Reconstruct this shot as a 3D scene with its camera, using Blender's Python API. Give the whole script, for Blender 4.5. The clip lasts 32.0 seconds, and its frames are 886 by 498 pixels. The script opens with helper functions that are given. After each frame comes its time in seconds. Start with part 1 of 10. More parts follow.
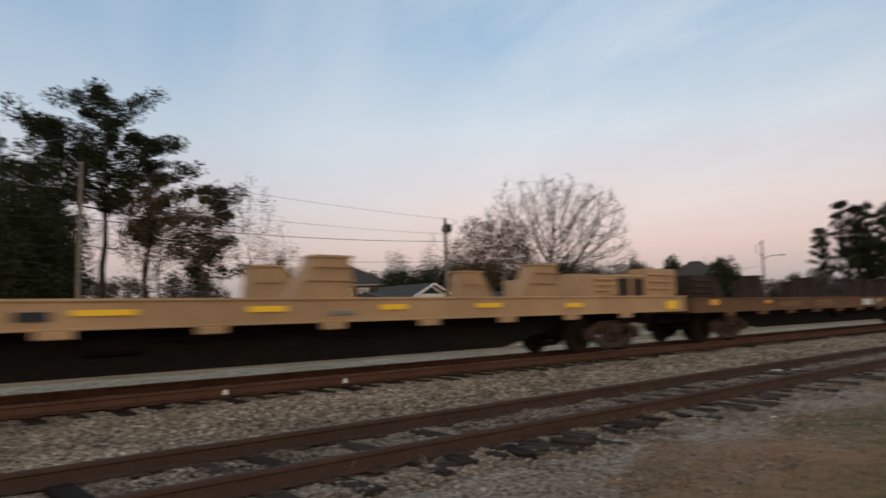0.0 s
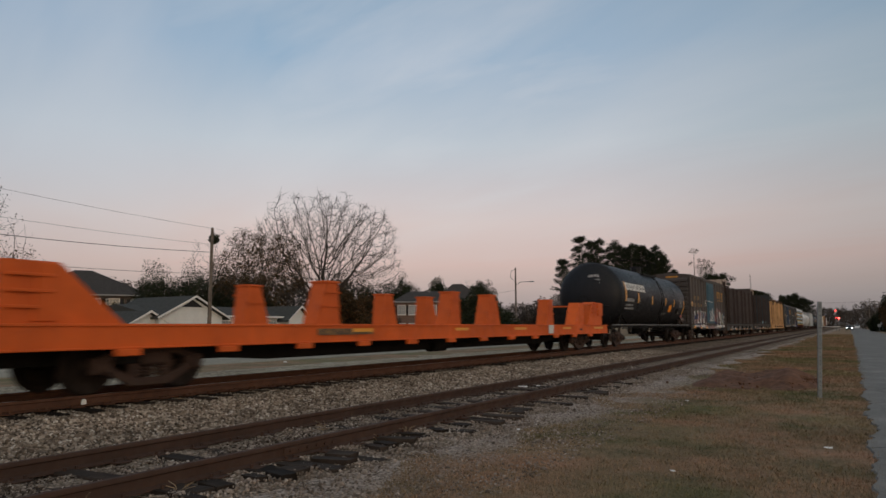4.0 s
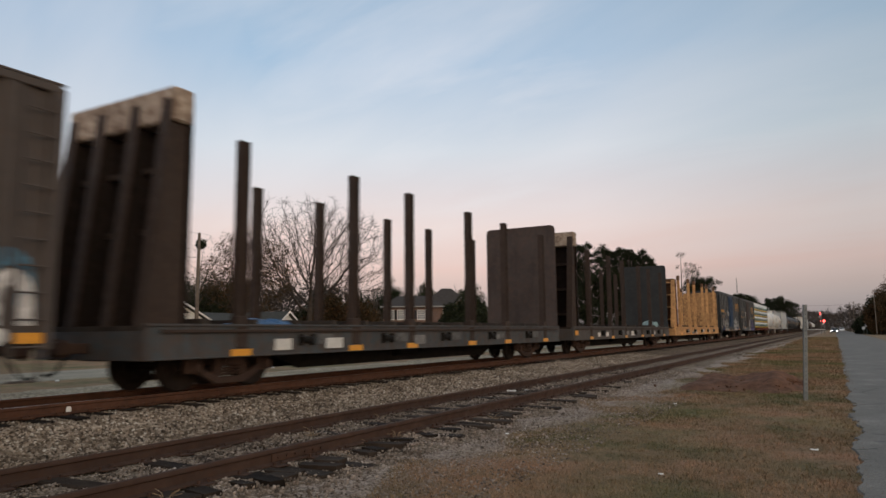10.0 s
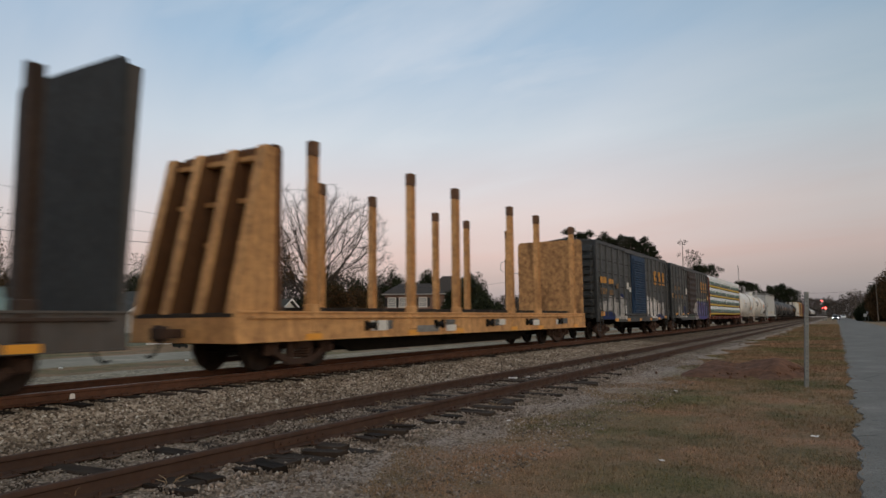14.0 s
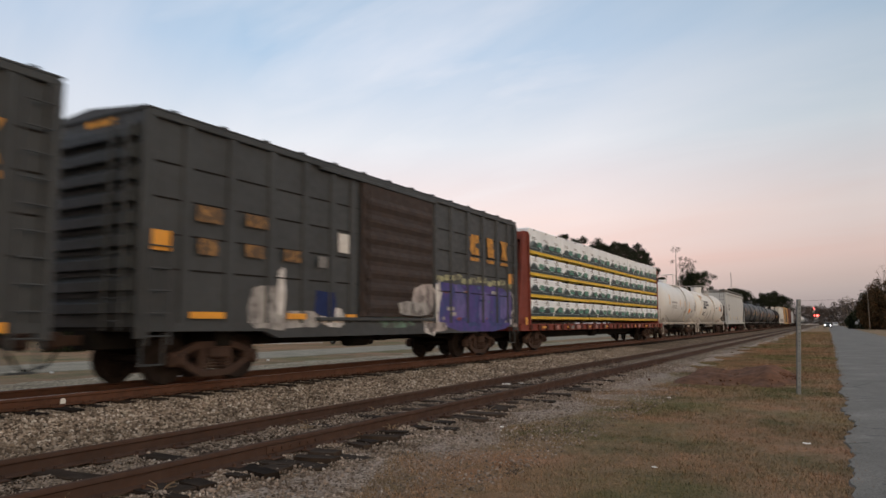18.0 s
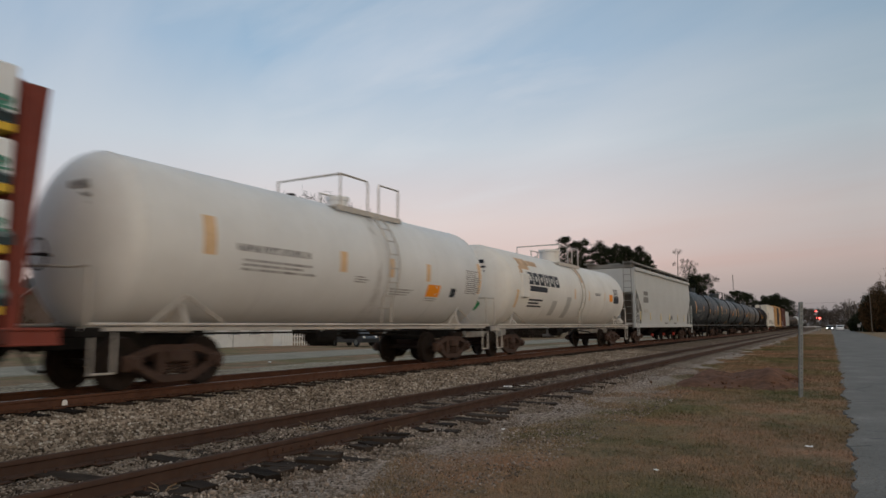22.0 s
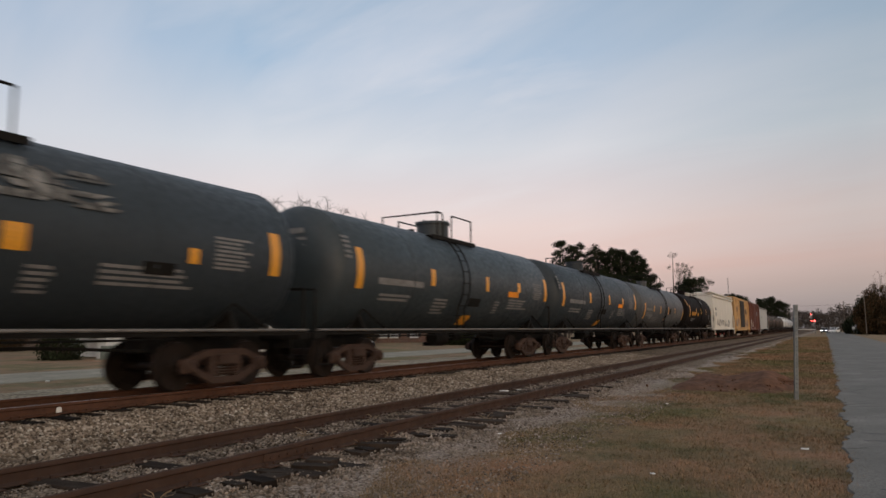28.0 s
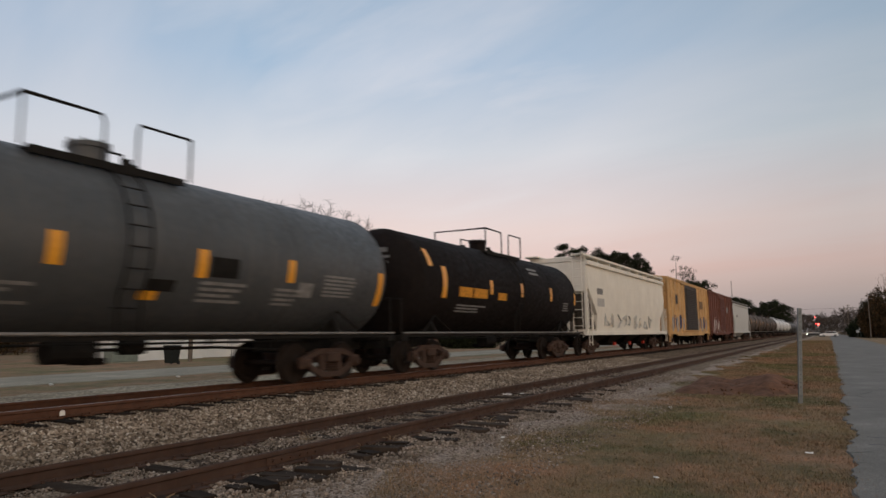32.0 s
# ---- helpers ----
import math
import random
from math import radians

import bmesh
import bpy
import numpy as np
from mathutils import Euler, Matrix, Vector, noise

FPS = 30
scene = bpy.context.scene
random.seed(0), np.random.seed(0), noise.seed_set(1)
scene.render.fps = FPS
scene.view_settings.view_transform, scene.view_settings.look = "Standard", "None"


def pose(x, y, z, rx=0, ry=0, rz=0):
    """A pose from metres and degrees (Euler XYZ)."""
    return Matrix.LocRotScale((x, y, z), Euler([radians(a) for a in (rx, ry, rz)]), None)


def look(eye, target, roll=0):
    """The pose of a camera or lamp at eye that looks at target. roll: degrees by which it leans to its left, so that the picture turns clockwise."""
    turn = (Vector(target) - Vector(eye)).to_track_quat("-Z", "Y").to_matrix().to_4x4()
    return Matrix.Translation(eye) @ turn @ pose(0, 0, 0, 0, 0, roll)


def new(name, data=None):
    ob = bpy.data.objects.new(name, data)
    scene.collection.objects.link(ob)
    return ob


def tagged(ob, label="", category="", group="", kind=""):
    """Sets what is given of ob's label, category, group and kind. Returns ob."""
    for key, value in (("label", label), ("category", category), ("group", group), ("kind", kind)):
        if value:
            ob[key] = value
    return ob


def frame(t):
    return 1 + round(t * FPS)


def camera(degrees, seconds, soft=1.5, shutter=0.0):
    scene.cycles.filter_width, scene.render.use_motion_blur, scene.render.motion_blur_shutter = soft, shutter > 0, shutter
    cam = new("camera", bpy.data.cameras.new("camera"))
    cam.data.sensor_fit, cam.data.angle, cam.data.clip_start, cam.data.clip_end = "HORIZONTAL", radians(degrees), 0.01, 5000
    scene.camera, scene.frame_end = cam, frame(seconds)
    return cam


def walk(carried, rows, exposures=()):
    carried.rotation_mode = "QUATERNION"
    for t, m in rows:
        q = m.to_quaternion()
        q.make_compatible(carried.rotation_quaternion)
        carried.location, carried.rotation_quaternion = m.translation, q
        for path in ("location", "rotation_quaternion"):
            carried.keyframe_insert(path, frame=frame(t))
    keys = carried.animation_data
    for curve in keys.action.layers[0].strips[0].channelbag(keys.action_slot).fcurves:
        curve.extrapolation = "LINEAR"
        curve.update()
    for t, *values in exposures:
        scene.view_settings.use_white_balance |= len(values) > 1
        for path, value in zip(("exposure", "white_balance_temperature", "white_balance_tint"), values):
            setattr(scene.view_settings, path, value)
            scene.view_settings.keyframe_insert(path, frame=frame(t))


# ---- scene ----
cam = camera(66.0, 32.0, soft=1.5, shutter=0.5)
# seconds, yaw, pitch, roll of the handheld camera, which stands at the road's edge
TURNS = [
    (0, 49.81, 5.38, 1.44), (0.5, 40.80, 5.73, -0.09), (1, 35.89, 5.55, 0.99), (1.5, 32.87, 5.55, 0.55), (2, 32.02, 6.08, 0.50),
    (2.5, 31.81, 6.25, 0.48), (3, 31.78, 6.33, 0.35), (3.5, 31.31, 6.30, 0.39), (5.5, 29.13, 7.47, -0.16), (6, 29.26, 7.20, 0.28),
    (6.5, 29.50, 6.79, 0.30), (7, 29.24, 7.28, 0.63), (7.5, 29.25, 7.07, 0.53), (8, 29.50, 6.99, 0.49), (8.5, 29.68, 6.70, 0.39),
    (9, 29.56, 6.71, 0.50), (9.5, 29.76, 6.66, 0.67), (10, 29.69, 6.91, 0.55), (10.5, 29.63, 7.37, 0.19), (11, 29.53, 7.00, 0.14),
    (11.5, 29.54, 6.70, 0.28), (12, 29.63, 6.43, 0.28), (12.5, 29.50, 6.58, 0.22), (13, 29.61, 6.24, 0.31), (13.5, 29.78, 5.95, 0.49),
    (14, 29.83, 5.87, 0.59), (14.5, 29.24, 6.49, 0.30), (16.5, 29.49, 6.55, 0.41), (17, 29.60, 6.51, 0.27), (17.5, 29.37, 6.56, 0.30),
    (18, 29.29, 6.35, 0.34), (18.5, 29.37, 6.00, 0.63), (19, 28.98, 6.06, 0.58), (19.5, 29.25, 5.93, 0.62), (20, 29.31, 5.93, 0.49),
    (20.5, 29.26, 6.30, 0.47), (21, 29.16, 6.61, 0.27), (21.5, 29.16, 6.53, 0.34), (22, 29.42, 6.53, 0.27), (22.5, 29.55, 6.85, 0.26),
    (23, 28.92, 7.71, 0.01), (23.5, 28.80, 7.33, 0.39), (24, 29.07, 6.69, 0.20), (24.5, 28.90, 7.26, 0.32), (25, 28.82, 7.28, 0.33),
    (25.5, 28.82, 7.17, 0.29), (27.5, 28.94, 6.86, 0.63), (28, 29.08, 6.91, 0.57), (28.5, 29.27, 6.86, 0.68), (29, 29.28, 6.83, 0.64),
    (29.5, 29.38, 6.98, 0.61), (30, 29.44, 6.92, 0.66), (30.5, 29.59, 7.01, 0.67), (31, 29.46, 7.26, 0.49), (31.5, 29.40, 7.29, 0.67),
    (32, 29.32, 7.19, 0.56),
]
walk(cam, [(t, pose(0, 0, 1.5, 90 + p, r, y)) for t, y, p, r in TURNS],
     exposures=[(0, -0.03, 6083, 3.8), (1, -0.15, 6055, 3.4), (2, -0.2, 6055, 3.4), (3, -0.25, 6110, 4.3), (5.5, -0.44, 6165, 5.2), (6, -0.44, 6165, 5.2), (7, -0.2, 6413, 9.1), (8, -0.05, 6385, 8.6), (9, 0.08, 6413, 9.1),
                (11, -0.07, 6110, 4.3), (12, -0.06, 6220, 6.0), (13, -0.12, 6027, 3.0), (14, -0.1, 6110, 4.3), (16.5, 0.05, 6275, 6.9), (18, 0.2, 6413, 9.1), (19, 0.19, 6275, 6.9), (20, 0.0, 6110, 4.3), (21, -0.1, 6055, 3.4), (22, -0.2, 6137, 4.7),
                (23, -0.44, 6220, 6.0), (24, -0.42, 6220, 6.0), (25.5, -0.42, 6220, 6.0), (27.5, -0.06, 6413, 9.1), (29, -0.05, 6440, 9.5), (32, -0.07, 6413, 9.1)])


# ---------------------------------------------------------------- light
def node(nt, kind, **props):
    n = nt.nodes.new(kind)
    for k, v in props.items():
        n.inputs[k.replace("_", " ")].default_value = v
    return n


def ramp(nt, stops, interp="LINEAR"):
    n = nt.nodes.new("ShaderNodeValToRGB")
    n.color_ramp.interpolation = interp
    el = n.color_ramp.elements
    while len(el) < len(stops):
        el.new(0.5)
    for e, (pos, col) in zip(el, stops):
        e.position = pos
        e.color = (*col, 1) if len(col) == 3 else col
    return n


def mixc(nt, a, b, fac, blend="MIX"):
    n = nt.nodes.new("ShaderNodeMix")
    n.data_type, n.blend_type = "RGBA", blend
    for sock, val in ((n.inputs[0], fac), (n.inputs[6], a), (n.inputs[7], b)):
        if isinstance(val, bpy.types.NodeSocket):
            nt.links.new(val, sock)
        elif isinstance(val, (int, float)):
            sock.default_value = val
        else:
            sock.default_value = (*val, 1)
    return n.outputs[2]


def maths(nt, op, a, b=0.0):
    n = nt.nodes.new("ShaderNodeMath")
    n.operation = op
    for sock, val in zip(n.inputs, (a, b)):
        if isinstance(val, bpy.types.NodeSocket):
            nt.links.new(val, sock)
        else:
            sock.default_value = val
    return n.outputs[0]


SUN_ELEVATION, SUN_AZIMUTH = radians(7), radians(115)      # low evening sun behind thin cloud, behind the camera
world = bpy.data.worlds.new("dusk")
scene.world = world
world.use_nodes = True
nt = world.node_tree
nt.nodes.clear()
out = nt.nodes.new("ShaderNodeOutputWorld")
bg = nt.nodes.new("ShaderNodeBackground")
nt.links.new(bg.outputs[0], out.inputs[0])
coord = nt.nodes.new("ShaderNodeTexCoord")
sep = nt.nodes.new("ShaderNodeSeparateXYZ")
nt.links.new(coord.outputs["Generated"], sep.inputs[0])
z = sep.outputs[2]
sky = nt.nodes.new("ShaderNodeTexSky")
sky.sky_type, sky.sun_disc = "NISHITA", False
sky.sun_elevation, sky.sun_rotation = SUN_ELEVATION, SUN_AZIMUTH
sky.air_density, sky.dust_density = 1.2, 1.5
dusk = ramp(nt, [(0.0, (0.30, 0.27, 0.29)), (0.04, (0.50, 0.385, 0.40)), (0.09, (0.75, 0.490, 0.470)), (0.15, (0.81, 0.600, 0.575)),
                 (0.26, (0.64, 0.640, 0.69)), (0.38, (0.36, 0.475, 0.63)), (0.50, (0.27, 0.39, 0.54)), (0.68, (0.36, 0.39, 0.44)), (1.0, (0.32, 0.33, 0.36))])
nt.links.new(z, dusk.inputs[0])
# high thin cloud in long streaks
lift = maths(nt, "ADD", maths(nt, "MAXIMUM", z, 0.0), 0.10)
flat = nt.nodes.new("ShaderNodeCombineXYZ")
nt.links.new(maths(nt, "DIVIDE", sep.outputs[0], lift), flat.inputs[0])
nt.links.new(maths(nt, "DIVIDE", sep.outputs[1], lift), flat.inputs[1])
turn = nt.nodes.new("ShaderNodeMapping")
turn.inputs["Rotation"].default_value = (0.0, 0.0, radians(24))
nt.links.new(flat.outputs[0], turn.inputs[0])
mp = nt.nodes.new("ShaderNodeMapping")
mp.inputs["Scale"].default_value = (0.26, 1.0, 1.0)
nt.links.new(turn.outputs[0], mp.inputs[0])
cl = node(nt, "ShaderNodeTexNoise", Scale=1.0, Detail=6.0, Roughness=0.50, Distortion=0.35)
nt.links.new(mp.outputs[0], cl.inputs[0])
streak = ramp(nt, [(0.42, (0, 0, 0)), (0.66, (1, 1, 1))])
nt.links.new(cl.outputs[0], streak.inputs[0])
low = ramp(nt, [(0.06, (0.08, 0.08, 0.08)), (0.24, (1, 1, 1))])
nt.links.new(z, low.inputs[0])
wisp_turn = nt.nodes.new("ShaderNodeMapping")
wisp_turn.inputs["Rotation"].default_value = (0.0, 0.0, radians(8))
wisp_turn.inputs["Location"].default_value = (3.1, 0.4, 0.0)
nt.links.new(flat.outputs[0], wisp_turn.inputs[0])
wisp_map = nt.nodes.new("ShaderNodeMapping")
wisp_map.inputs["Scale"].default_value = (0.9, 2.2, 1.0)
nt.links.new(wisp_turn.outputs[0], wisp_map.inputs[0])
wisp = node(nt, "ShaderNodeTexNoise", Scale=0.8, Detail=7.0, Roughness=0.52, Distortion=0.5)
nt.links.new(wisp_map.outputs[0], wisp.inputs[0])
wisps = ramp(nt, [(0.45, (0, 0, 0)), (0.74, (1, 1, 1))])
nt.links.new(wisp.outputs[0], wisps.inputs[0])
both = maths(nt, "MAXIMUM", maths(nt, "MULTIPLY", streak.outputs[0], 0.8), maths(nt, "MULTIPLY", wisps.outputs[0], 0.85))
high = maths(nt, "MULTIPLY", maths(nt, "MULTIPLY", both, low.outputs[0]), 0.66)
col = mixc(nt, dusk.outputs[0], (0.80, 0.745, 0.765), high)
# warm after-glow on the sun's side, cooler and darker towards it in the haze
glow = nt.nodes.new("ShaderNodeVectorMath")
glow.operation = "DOT_PRODUCT"
glow.inputs[1].default_value = (0.87, 0.49, 0.0)
nt.links.new(coord.outputs["Generated"], glow.inputs[0])
side = ramp(nt, [(0.0, (0.78, 0.81, 0.87)), (0.22, (0.82, 0.85, 0.89)), (0.37, (1.0, 1.0, 1.0)), (0.5, (1, 1, 1)), (0.60, (0.97, 0.97, 0.97)), (0.76, (0.71, 0.76, 0.77)), (1.0, (0.8, 0.8, 0.78))])
half = maths(nt, "MULTIPLY_ADD", glow.outputs["Value"], 0.5)
half.node.inputs[2].default_value = 0.5
nt.links.new(half, side.inputs[0])
col = mixc(nt, col, side.outputs[0], 1.0, "MULTIPLY")
west = nt.nodes.new("ShaderNodeVectorMath")
west.operation = "DOT_PRODUCT"
west.inputs[1].default_value = (0.80, -0.60, 0.0)
nt.links.new(coord.outputs["Generated"], west.inputs[0])
after = ramp(nt, [(0.0, (1, 1, 1)), (0.48, (1, 1, 1)), (0.75, (1.45, 1.30, 1.10)), (1.0, (1.85, 1.48, 1.12))])
half2 = maths(nt, "MULTIPLY_ADD", west.outputs["Value"], 0.5)
half2.node.inputs[2].default_value = 0.5
nt.links.new(half2, after.inputs[0])
col = mixc(nt, col, after.outputs[0], 1.0, "MULTIPLY")
lit = mixc(nt, col, sky.outputs[0], 0.03)
nt.links.new(lit, bg.inputs[0])
bg.inputs[1].default_value = 1.0

sun_data = bpy.data.lights.new("sun", "SUN")
sun_data.energy, sun_data.angle, sun_data.color = 0.45, radians(30), (1.0, 0.84, 0.68)
sun = new("sun", sun_data)
sun.matrix_world = look((56, -42, 12), (0, 0, 0))


# ---------------------------------------------------------------- materials
def material(name):
    m = bpy.data.materials.new(name)
    m.use_nodes = True
    return m, m.node_tree, m.node_tree.nodes["Principled BSDF"]


def coords(nt, scale=(1, 1, 1)):
    c = nt.nodes.new("ShaderNodeTexCoord")
    mp = nt.nodes.new("ShaderNodeMapping")
    mp.inputs["Scale"].default_value = scale
    nt.links.new(c.outputs["Object"], mp.inputs[0])
    return mp.outputs[0]


def noisy(nt, scale, detail=4.0, rough=0.6, stretch=(1, 1, 1)):
    n = node(nt, "ShaderNodeTexNoise", Scale=scale, Detail=detail, Roughness=rough)
    nt.links.new(coords(nt, stretch), n.inputs[0])
    return n.outputs[0]


def bump(nt, bsdf, height, strength=0.3, distance=0.02):
    b = nt.nodes.new("ShaderNodeBump")
    b.inputs["Strength"].default_value, b.inputs["Distance"].default_value = strength, distance
    nt.links.new(height, b.inputs["Height"])
    nt.links.new(b.outputs[0], bsdf.inputs["Normal"])


def paint(name, base, rust=(0.09, 0.05, 0.03), wear=0.35, rough=0.55, grime=(0.06, 0.05, 0.045), streaks=True, metal=0.0, gloss=0.22, fading=0.2, dents=0.09):
    """Weathered paint on steel: faded patches, rust blooms, streaks that run down."""
    m, nt, bsdf = material(name)
    fade = ramp(nt, [(0.3, tuple(c * (1 - fading) for c in base)), (0.7, tuple(min(1, c * (1 + fading * 0.75)) for c in base))])
    nt.links.new(noisy(nt, 0.9, 5), fade.inputs[0])
    fac = ramp(nt, [(0.62 - wear * 0.3, (0, 0, 0)), (0.78 - wear * 0.1, (1, 1, 1))])
    nt.links.new(noisy(nt, 5.0, 8, 0.7), fac.inputs[0])
    c = mixc(nt, fade.outputs[0], rust, maths(nt, "MULTIPLY", fac.outputs[0], wear))
    if streaks:
        st = ramp(nt, [(0.48, (0, 0, 0)), (0.72, (1, 1, 1))])
        nt.links.new(noisy(nt, 2.2, 5, 0.6, (1, 4.0, 0.22)), st.inputs[0])
        c = mixc(nt, c, grime, maths(nt, "MULTIPLY", st.outputs[0], wear * 0.9))
    nt.links.new(c, bsdf.inputs["Base Color"])
    rr = ramp(nt, [(0.3, (rough - 0.12,) * 3), (0.7, (min(1, rough + 0.2),) * 3)])
    nt.links.new(noisy(nt, 7.0, 4), rr.inputs[0])
    nt.links.new(rr.outputs[0], bsdf.inputs["Roughness"])
    bsdf.inputs["Metallic"].default_value = metal
    bsdf.inputs["Specular IOR Level"].default_value = gloss
    bump(nt, bsdf, noisy(nt, 3.0, 6), dents, 0.012)
    return m


def plain(name, base, rough=0.7, vary=0.2, scale=6.0, metal=0.0, depth=0.2):
    m, nt, bsdf = material(name)
    r = ramp(nt, [(0.3, tuple(c * (1 - vary) for c in base)), (0.7, tuple(min(1, c * (1 + vary)) for c in base))])
    nt.links.new(noisy(nt, scale, 6), r.inputs[0])
    nt.links.new(r.outputs[0], bsdf.inputs["Base Color"])
    bsdf.inputs["Roughness"].default_value, bsdf.inputs["Metallic"].default_value = rough, metal
    bsdf.inputs["Specular IOR Level"].default_value = 0.5 if rough < 0.5 else 0.15
    bump(nt, bsdf, noisy(nt, scale * 4, 5), depth, 0.01)
    return m


def spray(name, base, under, share=0.42, rough=0.7, scale=2.6):
    """Faded spray paint or stencil: patches of what lies under it show through, with soft drips."""
    m, nt, bsdf = material(name)
    r = ramp(nt, [(0.3, tuple(c * 0.75 for c in base)), (0.7, tuple(min(1, c * 1.15) for c in base))])
    nt.links.new(noisy(nt, 5.0, 5), r.inputs[0])
    k = ramp(nt, [(share + 0.02, (1, 1, 1)), (share + 0.16, (0, 0, 0))])
    nt.links.new(noisy(nt, scale, 6, 0.62, (1, 1.5, 1)), k.inputs[0])
    c = mixc(nt, r.outputs[0], under, maths(nt, "MULTIPLY", k.outputs[0], 0.85))
    d = ramp(nt, [(0.5, (0, 0, 0)), (0.7, (1, 1, 1))])
    nt.links.new(noisy(nt, 2.0, 5, 0.6, (1, 5.0, 0.3)), d.inputs[0])
    c = mixc(nt, c, under, maths(nt, "MULTIPLY", d.outputs[0], 0.55))
    nt.links.new(c, bsdf.inputs["Base Color"])
    bsdf.inputs["Roughness"].default_value = rough
    bsdf.inputs["Specular IOR Level"].default_value = 0.2
    return m


def blade_material():
    """Grass blades that take the tone of the patch in which they grow."""
    m, nt, bsdf = material("grass_blades")
    geo = nt.nodes.new("ShaderNodeNewGeometry")
    r = ramp(nt, GRASS)
    nt.links.new(noisy(nt, 0.5, 8, 0.74), r.inputs[0])
    v = ramp(nt, [(0.0, (0.66, 0.70, 0.64)), (0.6, (1.08, 1.06, 1.04)), (1.0, (1.60, 1.52, 1.46))])
    nt.links.new(geo.outputs["Random Per Island"], v.inputs[0])
    turf = ramp(nt, TURF)
    nt.links.new(noisy(nt, 0.17, 4, 0.6), turf.inputs[0])
    c = mixc(nt, mixc(nt, r.outputs[0], v.outputs[0], 1.0, "MULTIPLY"), turf.outputs[0], 1.0, "MULTIPLY")
    nt.links.new(c, bsdf.inputs["Base Color"])
    bsdf.inputs["Roughness"].default_value = 0.9
    bsdf.inputs["Specular IOR Level"].default_value = 0.1
    return m


def lamp_material(name, colour, strength):
    m, nt, bsdf = material(name)
    bsdf.inputs["Base Color"].default_value = (*colour, 1)
    bsdf.inputs["Emission Color"].default_value = (*colour, 1)
    bsdf.inputs["Emission Strength"].default_value = strength
    return m


def pieces(name, stops, rough=0.85, scale=9.0, depth=0.3, patchy=0.8):
    """For many small alike pieces: each island or object takes its own tone."""
    m, nt, bsdf = material(name)
    info = nt.nodes.new("ShaderNodeObjectInfo")
    geo = nt.nodes.new("ShaderNodeNewGeometry")
    r = ramp(nt, stops)
    nt.links.new(maths(nt, "FRACT", maths(nt, "ADD", info.outputs["Random"], geo.outputs["Random Per Island"])), r.inputs[0])
    g = ramp(nt, [(0.3, (0.7,) * 3), (0.7, (1.2,) * 3)])
    nt.links.new(noisy(nt, scale, 6), g.inputs[0])
    c = mixc(nt, r.outputs[0], g.outputs[0], 1.0, "MULTIPLY")
    big = ramp(nt, [(0.35, (0.66, 0.64, 0.62)), (0.65, (1.18, 1.18, 1.18))])
    nt.links.new(noisy(nt, patchy, 5), big.inputs[0])
    nt.links.new(mixc(nt, c, big.outputs[0], 1.0, "MULTIPLY"), bsdf.inputs["Base Color"])
    bsdf.inputs["Roughness"].default_value = rough
    bsdf.inputs["Specular IOR Level"].default_value = 0.12
    bump(nt, bsdf, noisy(nt, scale * 3, 5), depth, 0.02)
    return m


def gravel_material(name, dark, light, scale):
    m, nt, bsdf = material(name)
    v = node(nt, "ShaderNodeTexVoronoi", Scale=scale)
    nt.links.new(coords(nt), v.inputs[0])
    s = nt.nodes.new("ShaderNodeSeparateXYZ")
    nt.links.new(v.outputs["Color"], s.inputs[0])
    r = ramp(nt, [(0.0, dark), (1.0, light)])
    nt.links.new(s.outputs[0], r.inputs[0])
    gap = ramp(nt, [(0.15, (1, 1, 1)), (0.75, (0.35, 0.33, 0.3))])
    nt.links.new(v.outputs["Distance"], gap.inputs[0])
    c = mixc(nt, r.outputs[0], gap.outputs[0], 0.8, "MULTIPLY")
    big = ramp(nt, [(0.35, (0.75, 0.70, 0.66)), (0.65, (1.1, 1.08, 1.05))])
    nt.links.new(noisy(nt, 0.35, 5), big.inputs[0])
    nt.links.new(mixc(nt, c, big.outputs[0], 1.0, "MULTIPLY"), bsdf.inputs["Base Color"])
    bsdf.inputs["Roughness"].default_value = 0.95
    bsdf.inputs["Specular IOR Level"].default_value = 0.12
    bump(nt, bsdf, maths(nt, "SUBTRACT", 1.0, v.outputs["Distance"]), 0.9, 0.03)
    return m


GRASS = [(0.31, (0.112, 0.108, 0.058)), (0.40, (0.160, 0.128, 0.078)), (0.48, (0.222, 0.158, 0.104)), (0.56, (0.275, 0.180, 0.122)), (0.65, (0.285, 0.168, 0.108)), (0.73, (0.200, 0.132, 0.088))]


TURF = [(0.38, (0.72, 0.90, 0.70)), (0.47, (0.92, 0.97, 0.90)), (0.56, (1.02, 0.98, 0.94)), (0.66, (1.12, 1.0, 0.92))]


